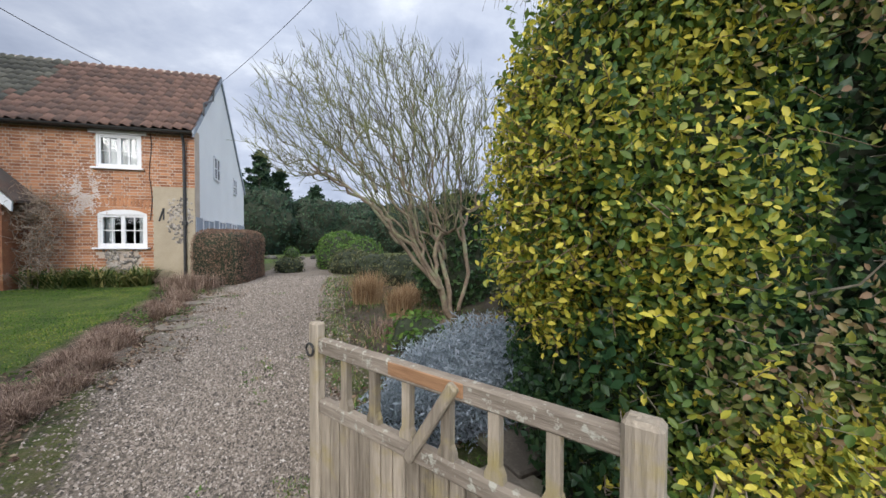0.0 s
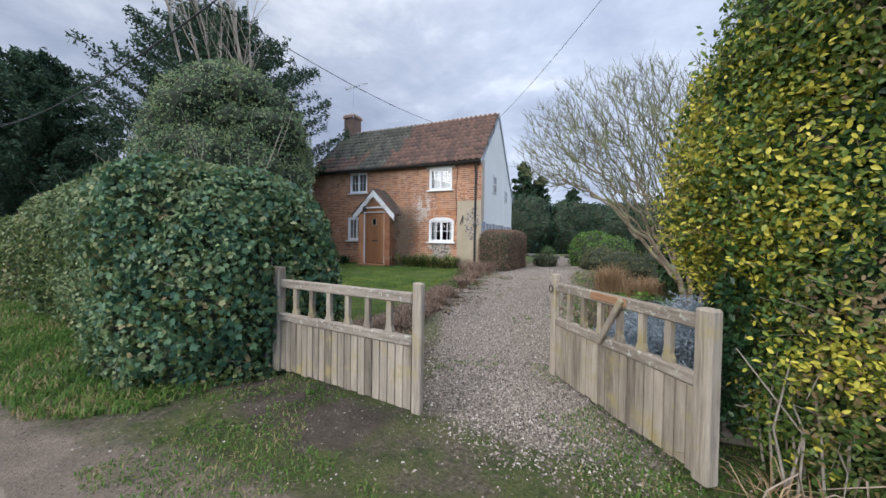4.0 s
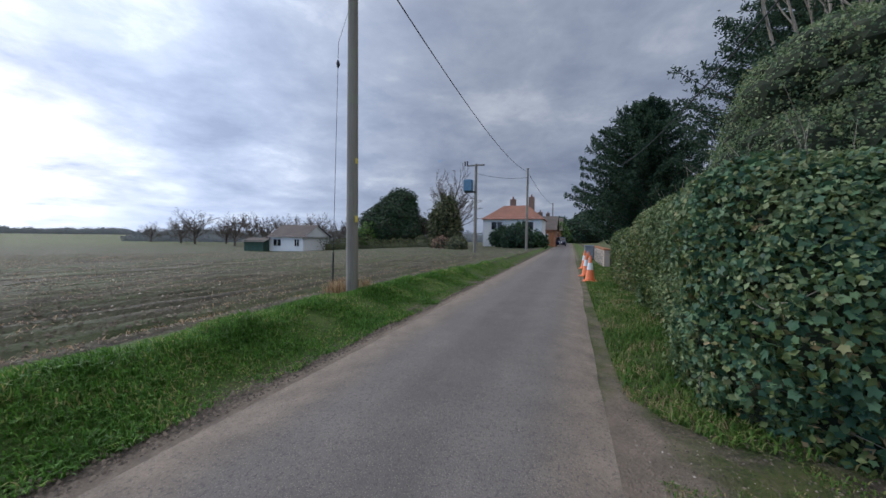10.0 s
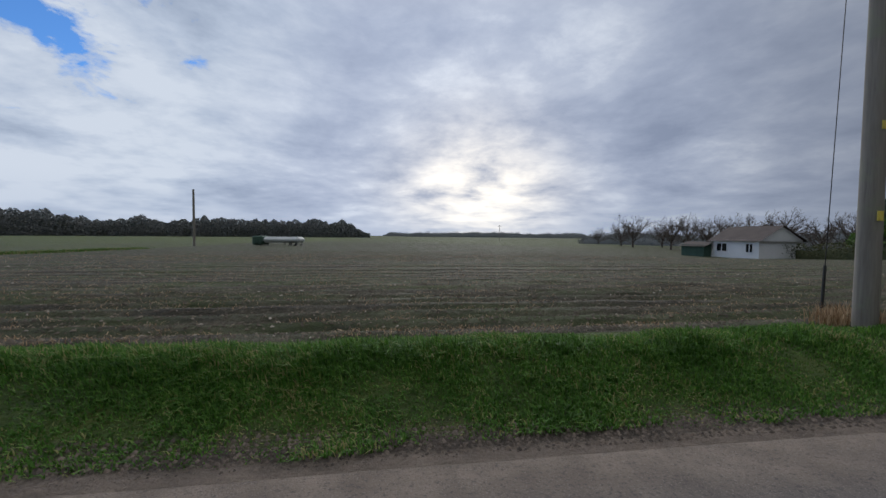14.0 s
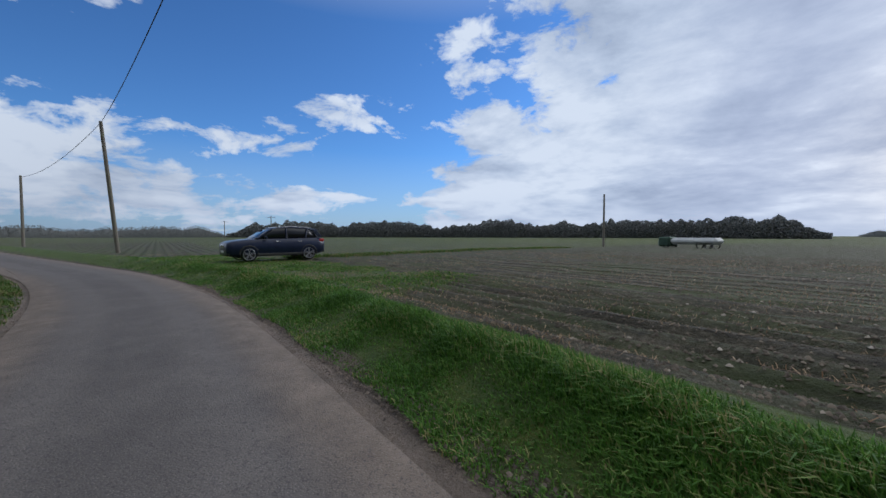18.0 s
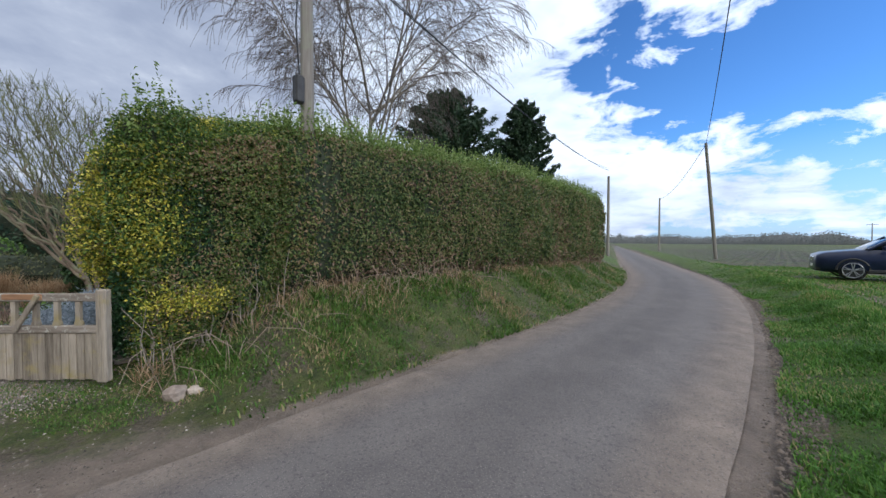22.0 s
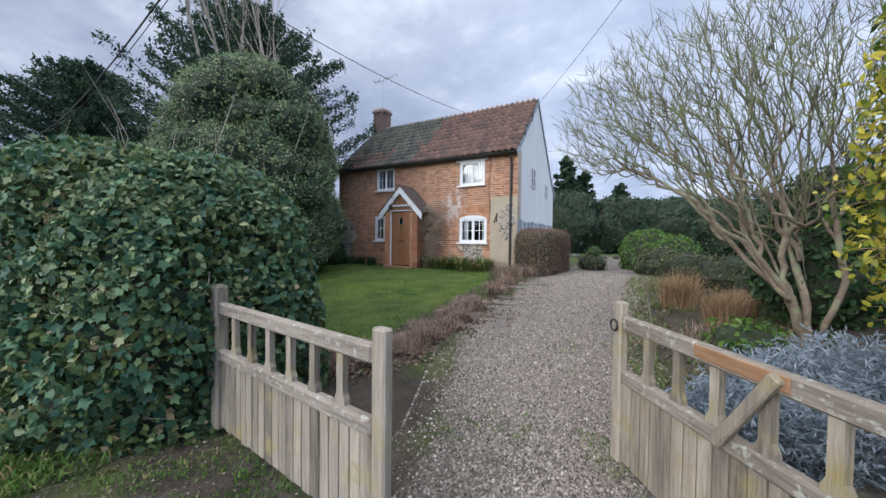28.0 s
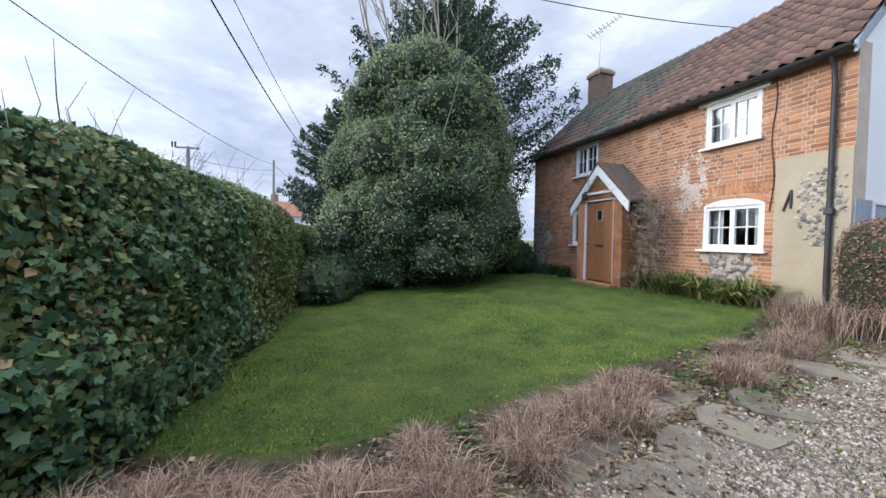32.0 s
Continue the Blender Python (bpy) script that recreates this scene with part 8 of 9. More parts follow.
# low flint wall and bin beyond the cones
fw = thing("flint_wall", "low flint and brick garden wall along the lane", "wall", (-24.5, 0.25, float(ground_z(-24.5, 0.25)) - 0.05))
part("wall_body", box((9.0, 0.3, 0.95), (0, 0, 0.45), 0.03), "mortar", fw)
part("coping", box((9.1, 0.36, 0.08), (0, 0, 0.965), 0.02), "brick_red", fw)
q = np.stack([RNG.uniform(-4.4, 4.4, 900), np.full(900, -0.15), RNG.uniform(0.05, 0.88, 900)], 1)
stuff(part("flint_facing", lumps("flint_facing", q, RNG.uniform(0.04, 0.075, 900), "flint", 0.8), "flint", fw))
wb = thing("wheelie_bin", "grey plastic wheeled bin by the wall", "bin", (-27.5, -0.25, float(ground_z(-27.5, -0.25)) - 0.02))
part("bin_body", box((0.55, 0.6, 0.9), (0, 0, 0.5), 0.04), "lead", wb)
part("lid", box((0.6, 0.66, 0.08), (0, -0.02, 0.98), 0.03), "lead", wb)
tr = thing("field_trailer", "long pale tank trailer standing out in the field", "trailer", (16.3, -58.0, float(ground_z(16.3, -58)) - 0.02), -10)
part("tank", box((5.6, 2.2, 0.9), (0.3, 0, 0.95), 0.35), "tarpaulin", tr)
part("cab", box((1.6, 2.1, 1.35), (3.9, 0, 0.85), 0.2), "dull_green", tr, "dark green front end")
for wx in (-1.6, -0.6, 3.6):
    for sy in (-1, 1):
        part("wheel", tubes("wheel", [([(wx, sy * 0.8, 0.4), (wx, sy * 1.12, 0.4)], [0.4, 0.4])], "tyre", 14), "tyre", tr)


# ---- far trees ----
def bare_tree(label, x, y, height, seed_spread=1.0):
    t = put_tree("bare_tree", label, x, y, RNG.uniform(0, 360))
    lines = []
    grow(lines, np.array([0, 0, 0.0]), np.array([0, 0, 1.0]), height * 0.42, height * 0.022, 0, [(0, 0, 0, 0.05, 0.05)])
    top = lines[0][1]
    for k in range(17):
        f = 0.30 + 0.70 * k / 16
        q = top[0] + (top[-1] - top[0]) * f
        a = k * 2.4
        grow(lines, q, unit(np.array([math.cos(a) * seed_spread, math.sin(a) * seed_spread, 0.55 + 1.6 * f * f])), height * RNG.uniform(0.34, 0.58), height * 0.010, 1, [(0, 0, 0, 0, 0), (8, 0.5, 0.5, 0.04, 0.12), (7, 0.55, 0.5, 0.02, 0.15), (5, 0.5, 0.5, 0, 0.2)])
    lines = [(l, p, np.maximum(r, 0.016)) for l, p, r in lines]
    tree_parts(t, lines, "bark_dark", "bark_dark", 2)
    return t


bt = bare_tree("round-headed bare tree behind the transformer", -47.0, -17.0, 10.5)
for yaw, dist, s in ((117.0, 72, 1.0), (121, 82, 0.9), (138, 105, 0.95), (141, 110, 0.8), (144.5, 108, 1.0), (131.5, 98, 0.85), (129, 90, 0.9), (126, 80, 0.7), (149, 140, 0.7), (112, 62, 0.7), (136, 95, 0.8), (140, 92, 0.85), (134, 102, 0.9), (146, 118, 0.8), (123.5, 76, 0.75), (115, 68, 0.8), (14.5, 60, 0.75), (9.0, 58, 0.7), (5.0, 62, 0.8), (1.5, 56, 0.7), (-4.0, 60, 0.75)):
    d = towards(yaw)
    x, y = d[0] * dist, d[1] * dist - 1.5
    o = copy_thing(bt, pose(x, y, float(ground_z(x, y)) - 0.1, 0, 0, RNG.uniform(0, 360)))
    o.scale = (s * 1.2, s * 1.2, s * 0.82)
    o["label"] = "bare tree on the far side of the field"


def dense_conifer(label, x, y, r, h, mat="cypress_leaf", count=26000, leaf=(0.18, 0.32), name="conifer_tree"):
    return bush(name, label, "tree", (x, y), [(0, 0, h * 0.30, r, r, h * 0.34), (0.1 * r, 0, h * 0.52, r * 0.80, r * 0.8, h * 0.30), (-0.1 * r, 0.1 * r, h * 0.75, r * 0.48, r * 0.48, h * 0.24), (0.3 * r, -0.3 * r, h * 0.45, r * 0.7, r * 0.7, h * 0.25)], count, leaf, mat, 0.34, 1.8, x, out=0.7)


dense_conifer("broad dark evergreen across the field", -57.5, -31.0, 5.2, 10.2)
dense_conifer("small bright green conifer by the dark one", -52.0, -33.5, 2.0, 4.2, "box_leaf", 3000)
dense_conifer("olive-green conifer beside the transformer pole", -43.0, -16.6, 1.7, 6.6, "olive_leaf", 7000)
dense_conifer("dark bushy evergreen near the white house", -47.5, -8.0, 1.8, 3.0, "yew_leaf", 3000)
dense_conifer("dark clipped evergreen by the white house", -51.0, -10.6, 1.6, 2.6, "yew_leaf", 3000)
dense_conifer("dark bushy evergreen by the white house gate", -50.5, -6.2, 1.3, 1.9, "laurel_leaf", 2200)
dense_conifer("green bush at the end of the lane", -92.0, -4.6, 2.6, 5.5, "box_leaf", 3000)
dense_conifer("orange-brown bush at the end of the lane", -84.0, -5.6, 1.6, 3.2, "beech_dead", 2000, (0.14, 0.25))
dense_conifer("dark tree at the far end of the lane", -118.0, 2.0, 6.0, 10.0, "yew_leaf", 4000, (0.4, 0.6))
dense_conifer("dark tree far down the lane", -140.0, -6.0, 6.0, 9.0, "yew_leaf", 4000, (0.4, 0.6))
for i in range(9):
    x, y = -38 - i * 2.6, -13.5 - 1.5 * math.sin(i * 1.7) - i * 1.2
    bush("scrub_bush", "scrubby olive bush along the field's edge", "shrub", (x, y), [(0, 0, 0.4, 1.2, 1.0, 0.9), (0.7, 0.3, 0.3, 0.9, 0.8, 0.7)], 1200, (0.10, 0.2), ("olive_leaf", "beech_dead", "yew_leaf")[i % 3], 0.3, 1.5, 60 + i, out=0.3)


def wood(name, label, yaw0, yaw1, dist0, dist1, height, count, deep=25.0, mat="far_wood"):
    """A belt of woodland far off: many small ragged clumps and stems, one object."""
    n = count
    f = RNG.uniform(0, 1, n)
    yaw, dist = yaw0 + (yaw1 - yaw0) * f, dist0 + (dist1 - dist0) * f + RNG.uniform(0, deep, n)
    a = np.radians(yaw)
    x, y = -np.sin(a) * dist, np.cos(a) * dist
    crown = height * (0.62 + 0.22 * fbm(yaw * 0.5, yaw * 0, 1.0, 31) + 0.12 * fbm(yaw * 2.2, yaw * 0, 1.0, 32))
    crown = crown * (0.25 + 0.75 * step(0, 0.05, f) * step(1, 0.95, f))
    z = ground_z(x, y) + crown * RNG.uniform(0, 1, n) ** 0.7
    size = height * 0.055 * RNG.uniform(0.6, 1.3, n)
    at = np.stack([x, y, z], 1)
    face = RNG.normal(0, 1, (n, 3))
    o = thing(name, label, "woodland", kind="stuff")
    stuff(part("crowns", leaves("crowns", at, face, size, mat, 1.3, 0.5), mat, o))
    # the unbroken mass of trunks and undergrowth within
    m = 260
    f = np.linspace(0.004, 0.996, m)
    yaw, dist = yaw0 + (yaw1 - yaw0) * f, dist0 + (dist1 - dist0) * f + deep * 0.55
    a = np.radians(yaw)
    x, y = -np.sin(a) * dist, np.cos(a) * dist
    top = height * (0.62 + 0.22 * fbm(yaw * 0.5, yaw * 0, 1.0, 31) + 0.12 * fbm(yaw * 2.2, yaw * 0, 1.0, 32)) * RNG.uniform(0.80, 0.95, m) * (0.25 + 0.75 * step(0, 0.05, f) * step(1, 0.95, f))
    g = ground_z(x, y) - 0.5
    vs = np.concatenate([np.stack([x, y, g], 1), np.stack([x, y, g + top], 1), np.stack([x * 1.02, y * 1.02, g + top * 0.9], 1), np.stack([x * 1.02, y * 1.02, g], 1)])
    i = np.arange(m - 1)[:, None]
    q = np.concatenate([np.concatenate([i + k * m, i + 1 + k * m, i + 1 + (k + 1) * m, i + (k + 1) * m], 1) for k in range(3)])
    part("thicket", bulk_mesh("thicket", vs, q, mat), mat, o)
    return o


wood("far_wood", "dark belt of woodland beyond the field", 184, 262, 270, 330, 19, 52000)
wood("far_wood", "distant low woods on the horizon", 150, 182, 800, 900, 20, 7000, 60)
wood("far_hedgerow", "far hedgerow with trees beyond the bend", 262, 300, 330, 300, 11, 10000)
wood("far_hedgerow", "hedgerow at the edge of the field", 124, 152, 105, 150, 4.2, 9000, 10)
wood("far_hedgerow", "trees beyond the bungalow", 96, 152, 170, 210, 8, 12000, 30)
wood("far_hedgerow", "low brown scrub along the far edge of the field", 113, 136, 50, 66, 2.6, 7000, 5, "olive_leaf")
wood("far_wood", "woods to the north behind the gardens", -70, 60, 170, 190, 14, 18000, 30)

# ---- grass, gravel, clods ----
def scatter(n, x0, x1, y0, y1):
    return RNG.uniform(x0, x1, n), RNG.uniform(y0, y1, n)


def south_y(x, s):
    """The y at the distance s beyond the middle of the lane, on the field side."""
    return road_mid(x) - s * np.sqrt(1 + np.where(x > 6, np.where(x < 22, 0.023 * (x - 6), 0.34), 0.0) ** 2)


def verge_grass():
    n = 175000
    x = RNG.choice([-1, 1], n) * np.abs(RNG.normal(0, 9.0, n)) + 1.5
    s = HALF + 0.27 + 0.12 * fbm(x, x * 0, 1.7, 55) + RNG.beta(1.15, 1.2, n) * np.where(x < -6, 1.75 - 0.55 * step(-6, -16, x), 1.75)
    k = (x > -34) & (x < 34)
    x, s = x[k], s[k]
    at = ground_at(x, south_y(x, s), -0.01)
    y = south_y(x, s)
    k = RNG.uniform(0, 1, len(x)) < np.clip(0.75 + 0.7 * fbm(x, y, 2.4, 40), 0.2, 1)
    x, s, y, at = x[k], s[k], y[k], at[k]
    crest = np.exp(-((s - HALF - 1.55) / 0.32) ** 2)
    h = (0.055 + 0.085 * crest) * RNG.uniform(0.5, 1.4, len(x)) * (1 + 0.8 * fbm(x, y, 2.4, 40))
    o = new("verge_grass", blades("verge_grass", at, np.clip(h, 0.025, 0.26), "grass_blade", 1.3, 0.006, (0.35, 0.2)))
    tagged(o, "lush green grass on the field verge", "grass", kind="stuff")
    n = 150000
    x, y = scatter(n, 1.3, 24, -1.3, 2.6)
    d = off_road(x, y)
    k = (d > HALF + 0.12) & (d < HALF + 2.15 + 0.02 * x) & (RNG.uniform(0, 1, n) < 1.15 - x / 32)
    clumped = fbm(x, y, 2.6, 43)
    k &= RNG.uniform(0, 1, n) < np.clip(0.6 + 1.1 * clumped, 0.08, 1)
    at = ground_at(x[k], y[k], -0.01)
    o = new("bank_grass", blades("bank_grass", at, RNG.uniform(0.03, 0.10, k.sum()) * (1.0 + 1.2 * np.clip(clumped[k], 0, 1)), "verge_blade", 1.4, 0.008))
    tagged(o, "rough grass on the bank below the hedge", "grass", kind="stuff")
    n = 16000
    x, y = scatter(n, 0.9, 19, -0.6, 1.6)
    d = off_road(x, y)
    k = (d > HALF + 0.5) & (d < HALF + 2.3) & (fbm(x, y, 1.9, 44) > 0.42 - 0.5 * step(HALF + 1.3, HALF + 2.1, d))
    o = new("dry_grass", blades("dry_grass", ground_at(x[k], y[k], -0.01), RNG.uniform(0.08, 0.24, k.sum()) * (1 + 0.4 * step(HALF + 1.4, HALF + 2.1, d[k])), "dry_grass", 2.4, 0.004))
    tagged(o, "dead straw-coloured grass under the hedge", "grass", kind="stuff")
    n = 95000
    x, y = scatter(n, -22, -2.2, -1.05, 0.7)
    d = off_road(x, y)
    k = (d > HALF + 0.10) & (RNG.uniform(0, 1, n) < np.clip(1.2 + x / 26, 0.3, 1) * np.clip(0.7 + 0.9 * fbm(x, y, 2.8, 45), 0.1, 1)) & ((x < -3.0) | (fbm(x, y, 2.0, 46) > 0.1)) & (d > HALF + 0.8 * step(-4.0, -2.6, x))
    o = new("verge_grass", blades("verge_grass", ground_at(x[k], y[k], -0.01), RNG.uniform(0.035, 0.12, k.sum()), "verge_blade", 1.3, 0.006))
    tagged(o, "rough grass below the ivy hedge", "grass", kind="stuff")


def headland_grass():
    n = 60000
    x = RNG.uniform(5.5, 28, n)
    s = RNG.uniform(HALF + 2.0, HALF + 7.6, n)
    y = south_y(x, s)
    k = (x + 1.5 * fbm(x, y, 0.5, 91) > 8.0) & (s + 0.9 * fbm(x, y, 0.9, 92) < 8.0) & (RNG.uniform(0, 1, n) < np.clip(0.6 + 1.3 * fbm(x, y, 1.6, 93), 0.08, 1))
    o = new("headland_grass", blades("headland_grass", ground_at(x[k], y[k], -0.01), RNG.uniform(0.03, 0.10, k.sum()), "grass_blade", 1.4, 0.010))
    tagged(o, "weedy grass on the headland of the field", "grass", kind="stuff")


def margin_grass():
    n = 11000
    y = -8.5 - 34 * RNG.uniform(0, 1, n) ** 1.3
    x = 22 + (-y - 8.5) * 0.118 + RNG.normal(0, 0.55, n)
    k = fbm(x, y, 1.1, 57) > -0.35
    o = new("margin_grass", blades("margin_grass", ground_at(x[k], y[k], -0.02), RNG.uniform(0.10, 0.32, k.sum()), "verge_blade", 1.1, 0.014))
    tagged(o, "tufted strip of rough grass across the field", "grass", kind="stuff")


def gate_grass():
    n = 60000
    x, y = scatter(n, -3.2, 1.8, -0.95, 2.3)
    k = (fbm(x, y, 1.9, 47) + 0.12 * np.abs(x + 0.9) > 0.12 + 0.45 * step(0.2, -0.7, y)) & ((drive_band(x, y) > 0.8) | (y < 0.6) | (x > -0.25 - 0.35 * (y - 0.8))) & ((y < 0.75) | (x > -1.2))
    o = new("worn_grass", blades("worn_grass", ground_at(x[k], y[k], -0.01), RNG.uniform(0.012, 0.05, k.sum()), "verge_blade", 1.3, 0.004))
    tagged(o, "thin worn grass and moss in the gateway", "grass", kind="stuff")


def lawn_grass():
    n = 140000
    x, y = scatter(n, -13.0, -3.0, 1.7, 10.0)
    front_y = HOUSE_AT[1] + (x - HOUSE_AT[0]) * math.tan(radians(HOUSE_TURN)) - 0.75
    k = (lawn_zone(x, y) > 0.6) & (y < front_y) & (RNG.uniform(0, 1, n) < np.clip(1.25 - np.hypot(x + 3, y - 3) / 13, 0.25, 1))
    h = RNG.uniform(0.012, 0.034, k.sum()) * (1.1 + 0.6 * fbm(x[k], y[k], 1.2, 48))
    o = new("lawn_grass", blades("lawn_grass", ground_at(x[k], y[k], -0.005), np.clip(h, 0.01, 0.08), "lawn_blade", 1.3, 0.0042))
    tagged(o, "mown mossy green lawn before the cottage", "grass", kind="stuff")


def gravel_and_clods():
    n = 165000
    y = 0.3 + 11 * RNG.uniform(0, 1, n) ** 1.35
    ys, xs, w = (np.array(c) for c in zip(*DRIVE))
    x = np.interp(y, ys, xs) + np.interp(y, ys, w) * np.clip(RNG.normal(0, 0.52, n), -1.35, 1.35)
    k = RNG.uniform(0, 1, n) < step(0.4, 2.0, y + 0.3 * fbm(x, y, 1.8, 13))
    x, y = x[k], y[k]
    n = len(x)
    o = new("drive_gravel", lumps("drive_gravel", ground_at(x, y, 0.002), RNG.uniform(0.005, 0.0125, n) * np.where(RNG.uniform(0, 1, n) < 0.06, 1.7, 1.0) * (1 + 0.06 * y), "gravel_stone", 0.7))
    tagged(o, "loose pinkish-tan gravel on the drive", "gravel", kind="stuff")
    n = 1900
    x, y = scatter(n, -3.0, 2.2, -1.05, 1.6)
    o = new("scattered_gravel", lumps("scattered_gravel", ground_at(x, y, 0.002), RNG.uniform(0.005, 0.013, n), "gravel_stone", 0.6))
    tagged(o, "stray gravel scattered in the gateway", "gravel", kind="stuff")
    n = 95000
    x = RNG.normal(2, 14, n)
    s = HALF + 2.3 + 28 * RNG.uniform(0, 1, n) ** 1.7
    y = south_y(x, s)
    k = (x > -34) & (x < 34) & (RNG.uniform(0, 1, n) < 0.5 + 0.5 * np.sin(y * 2 * np.pi / 0.62 + 0.6 * fbm(x, y, 0.7, 9)))
    x, s, y = x[k], s[k], y[k]
    o = new("field_clods", lumps("field_clods", ground_at(x, y, 0.0), RNG.uniform(0.010, 0.036, len(x)) * (1 + s / 40), "clod", 0.6))
    tagged(o, "broken clods and flints on the ploughed field", "soil", kind="stuff")
    n = 5200
    x, y = scatter(n, -4.2, 1.6, -1.05, 0.9)
    k = fbm(x, y, 1.6, 54) > -0.1
    o = new("gateway_soil", lumps("gateway_soil", ground_at(x[k], y[k], 0.0), RNG.uniform(0.004, 0.014, k.sum()), "clod", 0.5))
    tagged(o, "crumbs of bare soil in the gateway", "soil", kind="stuff")
    n = 42000
    x = RNG.normal(4, 13, n)
    s = HALF + 2.4 + 20 * RNG.uniform(0, 1, n) ** 1.6
    y = south_y(x, s)
    k = (x > -30) & (x < 32) & (fbm(x, y * 2.5, 0.8, 52) > -0.15)
    o = new("stubble_straw", blades("stubble_straw", ground_at(x[k], y[k], 0.01), RNG.uniform(0.025, 0.065, k.sum()) * (1 + s[k] / 40), "dry_grass", 3.4, 0.004))
    tagged(o, "broken pale straw strewn over the field", "straw", kind="stuff")
    n = 6000
    x = RNG.uniform(-16, 16, n)
    s = HALF + RNG.uniform(0.12, 0.50, n)
    y = south_y(x, s)
    o = new("edge_mud", lumps("edge_mud", ground_at(x, y, 0.0), RNG.uniform(0.008, 0.026, n), "mud", 0.5))
    tagged(o, "crumbled mud along the edge of the lane", "soil", kind="stuff")
    # ribs pressed into the mud by a tractor's tyres
    x = np.repeat(np.arange(-12, 14, 0.075), 7)
    f = np.tile(np.linspace(-1, 1, 7), len(x) // 7)
    x, s = x + 0.05 * np.abs(f) + RNG.normal(0, 0.006, len(x)), HALF + 0.34 + 0.15 * f + 0.06 * np.sin(x * 0.5) + RNG.normal(0, 0.008, len(x))
    o = new("tyre_track", lumps("tyre_track", ground_at(x, south_y(x, s), 0.004), RNG.uniform(0.018, 0.030, len(x)), "mud", 0.7))
    tagged(o, "ribbed tyre track pressed in dark mud", "soil", kind="stuff")


def litter_and_weeds():
    """Fallen leaves and small weeds in the beds, on the drive and along the bank."""
    n = 5200
    y = RNG.uniform(1.7, 8.8, n)
    x = np.interp(y, LAWN_EDGE[0], LAWN_EDGE[1]) + RNG.uniform(0.03, 1.25, n)
    k = fbm(x, y, 2.2, 71) > -0.25
    at = ground_at(x[k], y[k], 0.012)
    o = new("leaf_litter", leaves("leaf_litter", at, np.tile([0, 0, 1.0], (len(at), 1)), RNG.uniform(0.018, 0.05, len(at)), "litter", 1.3, 0.45))
    tagged(o, "dead brown leaves lying in the bed", "leaves", kind="stuff")
    n = 2600
    y = RNG.uniform(4.0, 8.6, n)
    x = np.interp(y, [2.2, 3.4, 4.2, 5.8, 7.6, 9.8], [-2.72, -2.80, -3.10, -3.55, -3.85, -4.2]) + RNG.uniform(-0.45, 0.75, n)
    k = fbm(x, y, 3.0, 76) > 0.05
    at = ground_at(x[k], y[k], 0.013)
    o = new("path_litter", leaves("path_litter", at, np.tile([0, 0, 1.0], (len(at), 1)), RNG.uniform(0.012, 0.035, len(at)), "litter", 1.4, 0.4))
    tagged(o, "crumbled leaves and dirt over the slabs", "leaves", kind="stuff")
    k = fbm(x, y, 2.5, 77) > 0.1
    o = new("stray_gravel", lumps("stray_gravel", ground_at(x[k], y[k], 0.010), RNG.uniform(0.005, 0.013, k.sum()), "gravel_stone", 0.7))
    tagged(o, "gravel spilled over the slabs", "gravel", kind="stuff")
    n = 3400
    y = RNG.uniform(1.7, 9.2, n)
    x = np.interp(y, LAWN_EDGE[0], LAWN_EDGE[1]) + RNG.uniform(0.05, 1.15, n)
    k = fbm(x, y, 2.6, 72) > 0.22 - 0.25 * step(5.5, 7.5, y)
    at = ground_at(x[k], y[k], 0.0)
    at[:, 2] += RNG.uniform(0.0, 0.07, len(at))
    o = new("bed_weeds", leaves("bed_weeds", at, np.tile([0, 0, 1.0], (len(at), 1)), RNG.uniform(0.018, 0.045, len(at)), "box_leaf", 1.4, 0.7))
    tagged(o, "small green weeds in the bed", "weeds", kind="stuff")
    n = 14000
    x, y = scatter(n, 0.9, 19, -0.9, 1.7)
    d = off_road(x, y)
    k = (d > HALF + 0.25) & (d < HALF + 2.2) & (fbm(x, y, 2.2, 73) > 0.22)
    at = ground_at(x[k], y[k], 0.0)
    at[:, 2] += RNG.uniform(0.0, 0.10, len(at))
    o = new("bank_weeds", leaves("bank_weeds", at, np.tile([0, 0, 1.0], (len(at), 1)), RNG.uniform(0.014, 0.034, len(at)), "weed_leaf", 1.5, 0.7))
    tagged(o, "nettles and broad-leaved weeds on the bank", "weeds", kind="stuff")
    n = 26000
    x, y = scatter(n, -2.2, 2.4, 2.4, 11.5)
    ys, xs, w = (np.array(c) for c in zip(*DRIVE))
    side_x = x - np.interp(y, ys, xs) - np.interp(y, ys, w)
    k = (side_x > -0.10) & (side_x < 2.3) & (x < 1.9 + 0.05 * y) & (RNG.uniform(0, 1, n) < np.clip(0.55 + 0.9 * fbm(x, y, 1.9, 75), 0.05, 1))
    cut = k & (RNG.uniform(0, 1, n) < 0.45)
    at = ground_at(x[cut], y[cut], 0.01)
    o = new("border_litter", leaves("border_litter", at, np.tile([0, 0, 1.0], (len(at), 1)), RNG.uniform(0.02, 0.055, len(at)), "litter", 1.4, 0.5))
    tagged(o, "dead leaves and stems in the border", "leaves", kind="stuff")
    cut = k & ~cut
    o = new("border_grass", blades("border_grass", ground_at(x[cut], y[cut], -0.01), RNG.uniform(0.03, 0.13, cut.sum()), "verge_blade", 1.5, 0.006))
    tagged(o, "unkempt grass and moss in the border", "grass", kind="stuff")
    stems = []
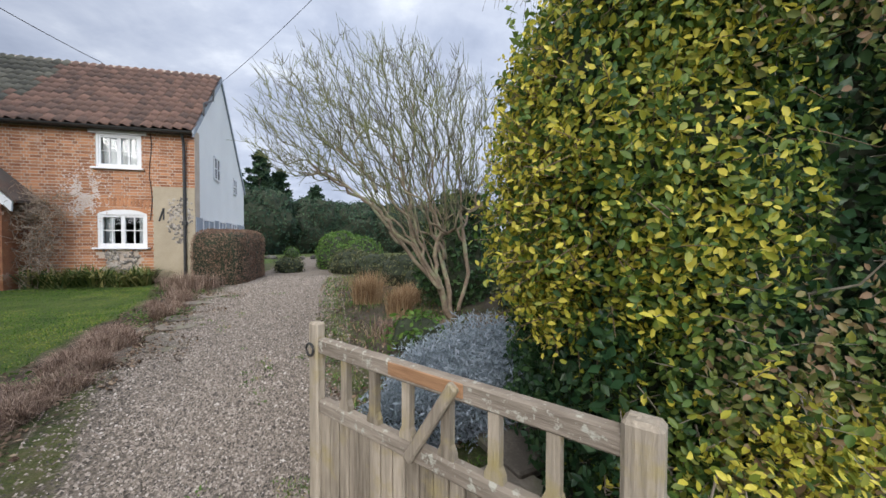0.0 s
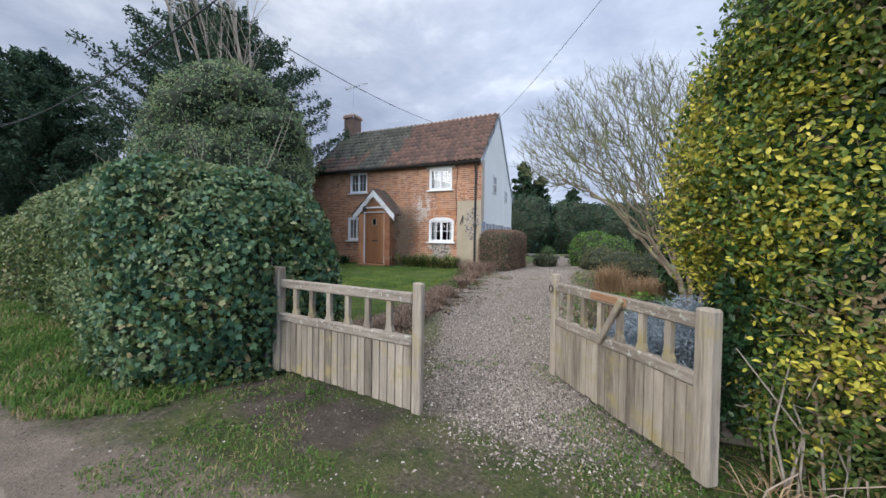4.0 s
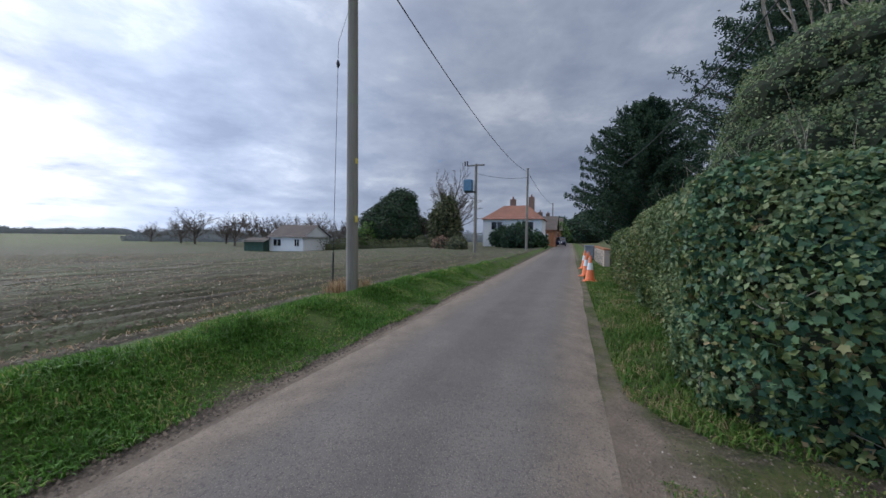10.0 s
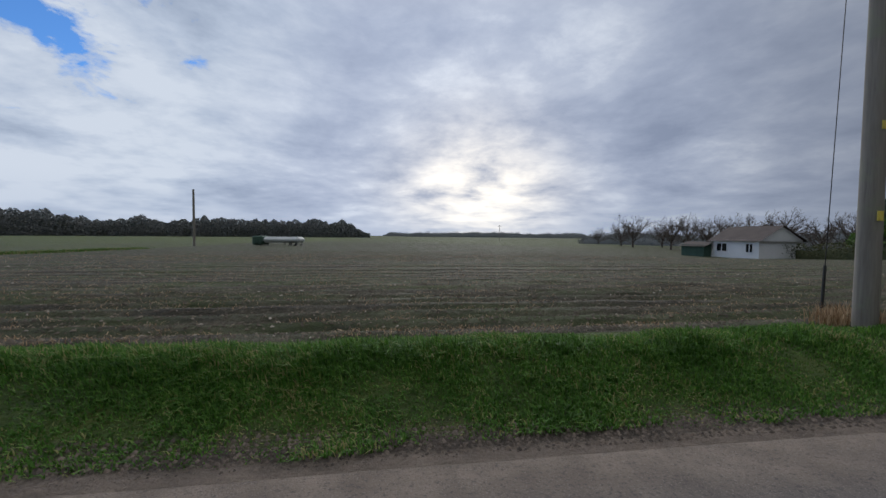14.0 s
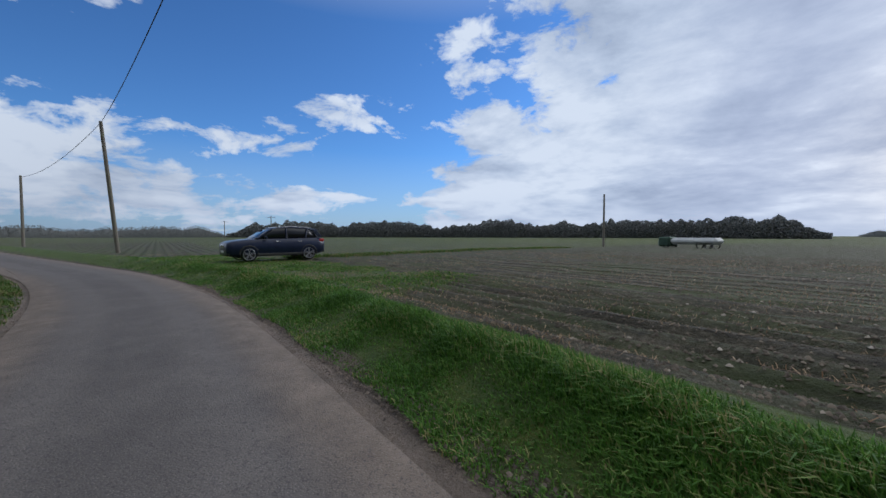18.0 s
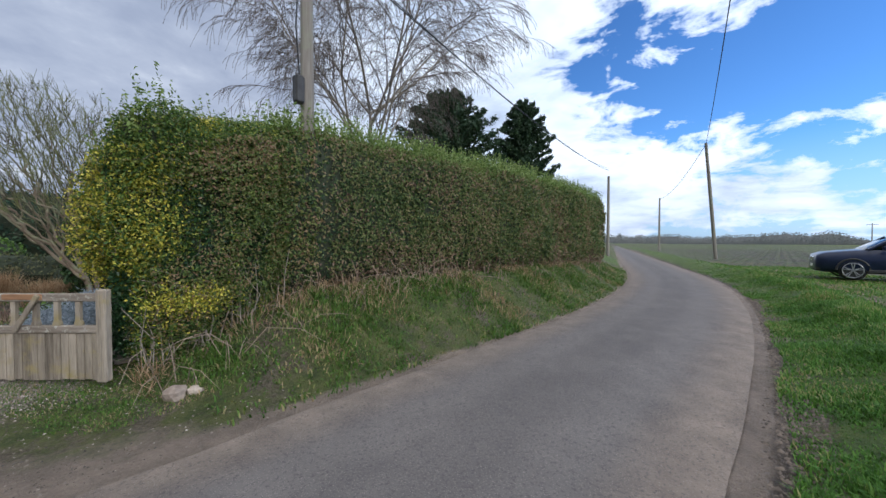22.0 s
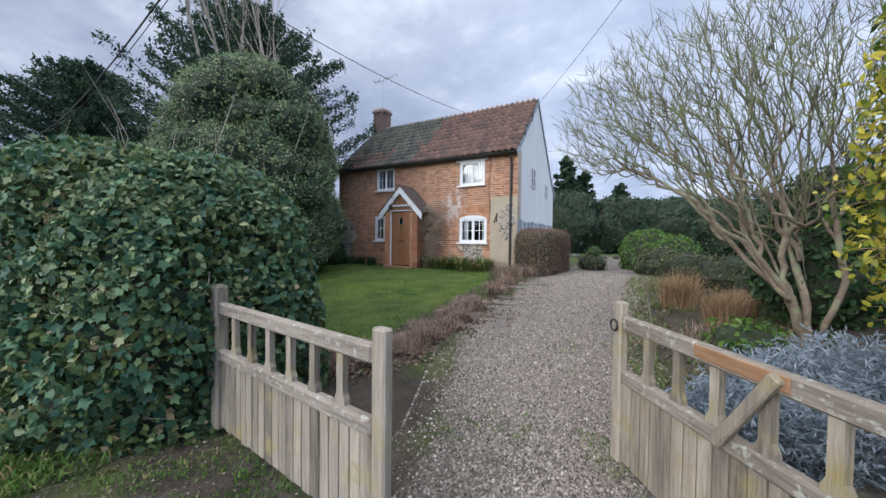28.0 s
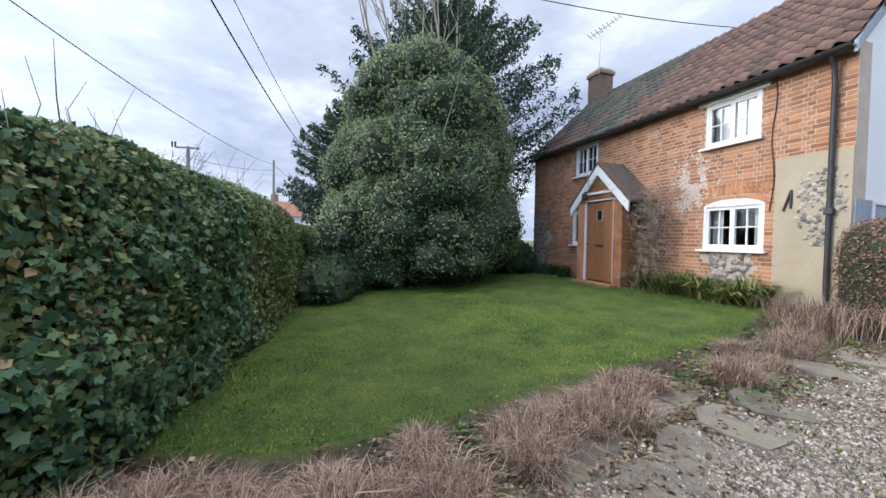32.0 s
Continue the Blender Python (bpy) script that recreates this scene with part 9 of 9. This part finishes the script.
    for _ in range(110):
        x = RNG.uniform(1.0, 17.0) if RNG.uniform(0, 1) < 0.6 else RNG.uniform(1.0, 6.0)
        y = float(np.interp(x, [2.55, 9.6, 14.5, 18.6], [0.95, 1.0, 1.3, 1.9])) + RNG.uniform(-0.75, 0.1)
        a = np.array([x, y, float(ground_z(x, y)) - 0.02])
        go_to = np.array([RNG.normal(0, 0.35), RNG.normal(-0.2, 0.25), 0.0])
        up = RNG.uniform(0.10, 0.45)
        stems.append(([a, a + go_to * 0.35 + [0, 0, up], a + go_to * 0.75 + [0, 0, up * 0.9], a + go_to * 1.1 + [0, 0, up * 0.35]], [0.006, 0.005, 0.004, 0.002]))
    o = new("bramble_stems", tubes("bramble_stems", stems, "dead_cane", 4))
    tagged(o, "arching dead bramble canes below the hedge", "bramble", kind="stuff")
    n = 700
    y = 0.4 + 8 * RNG.uniform(0, 1, n)
    ys, xs, w = (np.array(c) for c in zip(*DRIVE))
    x = np.interp(y, ys, xs) + np.interp(y, ys, w) * RNG.uniform(-1.0, 1.0, n)
    k = fbm(x, y, 2.4, 74) > 0.45
    at = ground_at(np.repeat(x[k], 14), np.repeat(y[k], 14), 0.0)
    at += RNG.normal(0, 0.035, at.shape) * [1, 1, 0]
    o = new("drive_weeds", blades("drive_weeds", at, RNG.uniform(0.01, 0.035, len(at)), "verge_blade", 1.3, 0.005))
    tagged(o, "small mossy weed tufts in the gravel", "weeds", kind="stuff")


litter_and_weeds()
verge_grass()
headland_grass()
margin_grass()
gate_grass()
lawn_grass()
gravel_and_clods()
for x, y in ((-7.0, -6.5), (-6.6, -6.4), (-7.4, -6.9), (-7.1, -6.0)):
    tuft("dead_weeds", "dead brown weeds at the foot of the pole", x, y, 120, 0.4, "dry_grass", 0.25, 0.8, 0.005, "plant")

# ---- bricks and tiles, piece by piece ----
brick_meshes = {w: brick_mesh(w) for w in (BRICK, HEADER)}
BRICKS.sort(key=lambda b: (b[0] + 1.9) ** 2 + (b[1] - 1.9) ** 2)
for i, (x, z, w) in enumerate(BRICKS[:300]):
    kind = BRICK if w > 0.15 else HEADER
    o = part("brick", brick_meshes[kind], None, front)
    o.matrix_basis = pose(x, 0.004 + RNG.uniform(-0.003, 0.002), house_local(z)) @ Matrix.Diagonal((w / kind, 1, 1, 1))
for size, me in brick_meshes.items():
    rest = [pose(x, 0.004 + RNG.uniform(-0.003, 0.002), house_local(z)) @ Matrix.Diagonal((w / size, 1, 1, 1)) for x, z, w in BRICKS[300:] if (w > 0.15) == (size == BRICK)]
    stuff(part("far_bricks", joined(me, rest), None, front))
for x, z, a in ARCH:
    o = part("arch_brick", brick_meshes[BRICK], None, front)
    o.matrix_basis = Matrix.Translation((x, 0.001, house_local(z))) @ Matrix.Rotation(radians(90) + a, 4, "Y")
for m, k in near_tiles:
    o = part("tile", mossy_me if k else tile_me, None, roof)
    o.matrix_basis = m
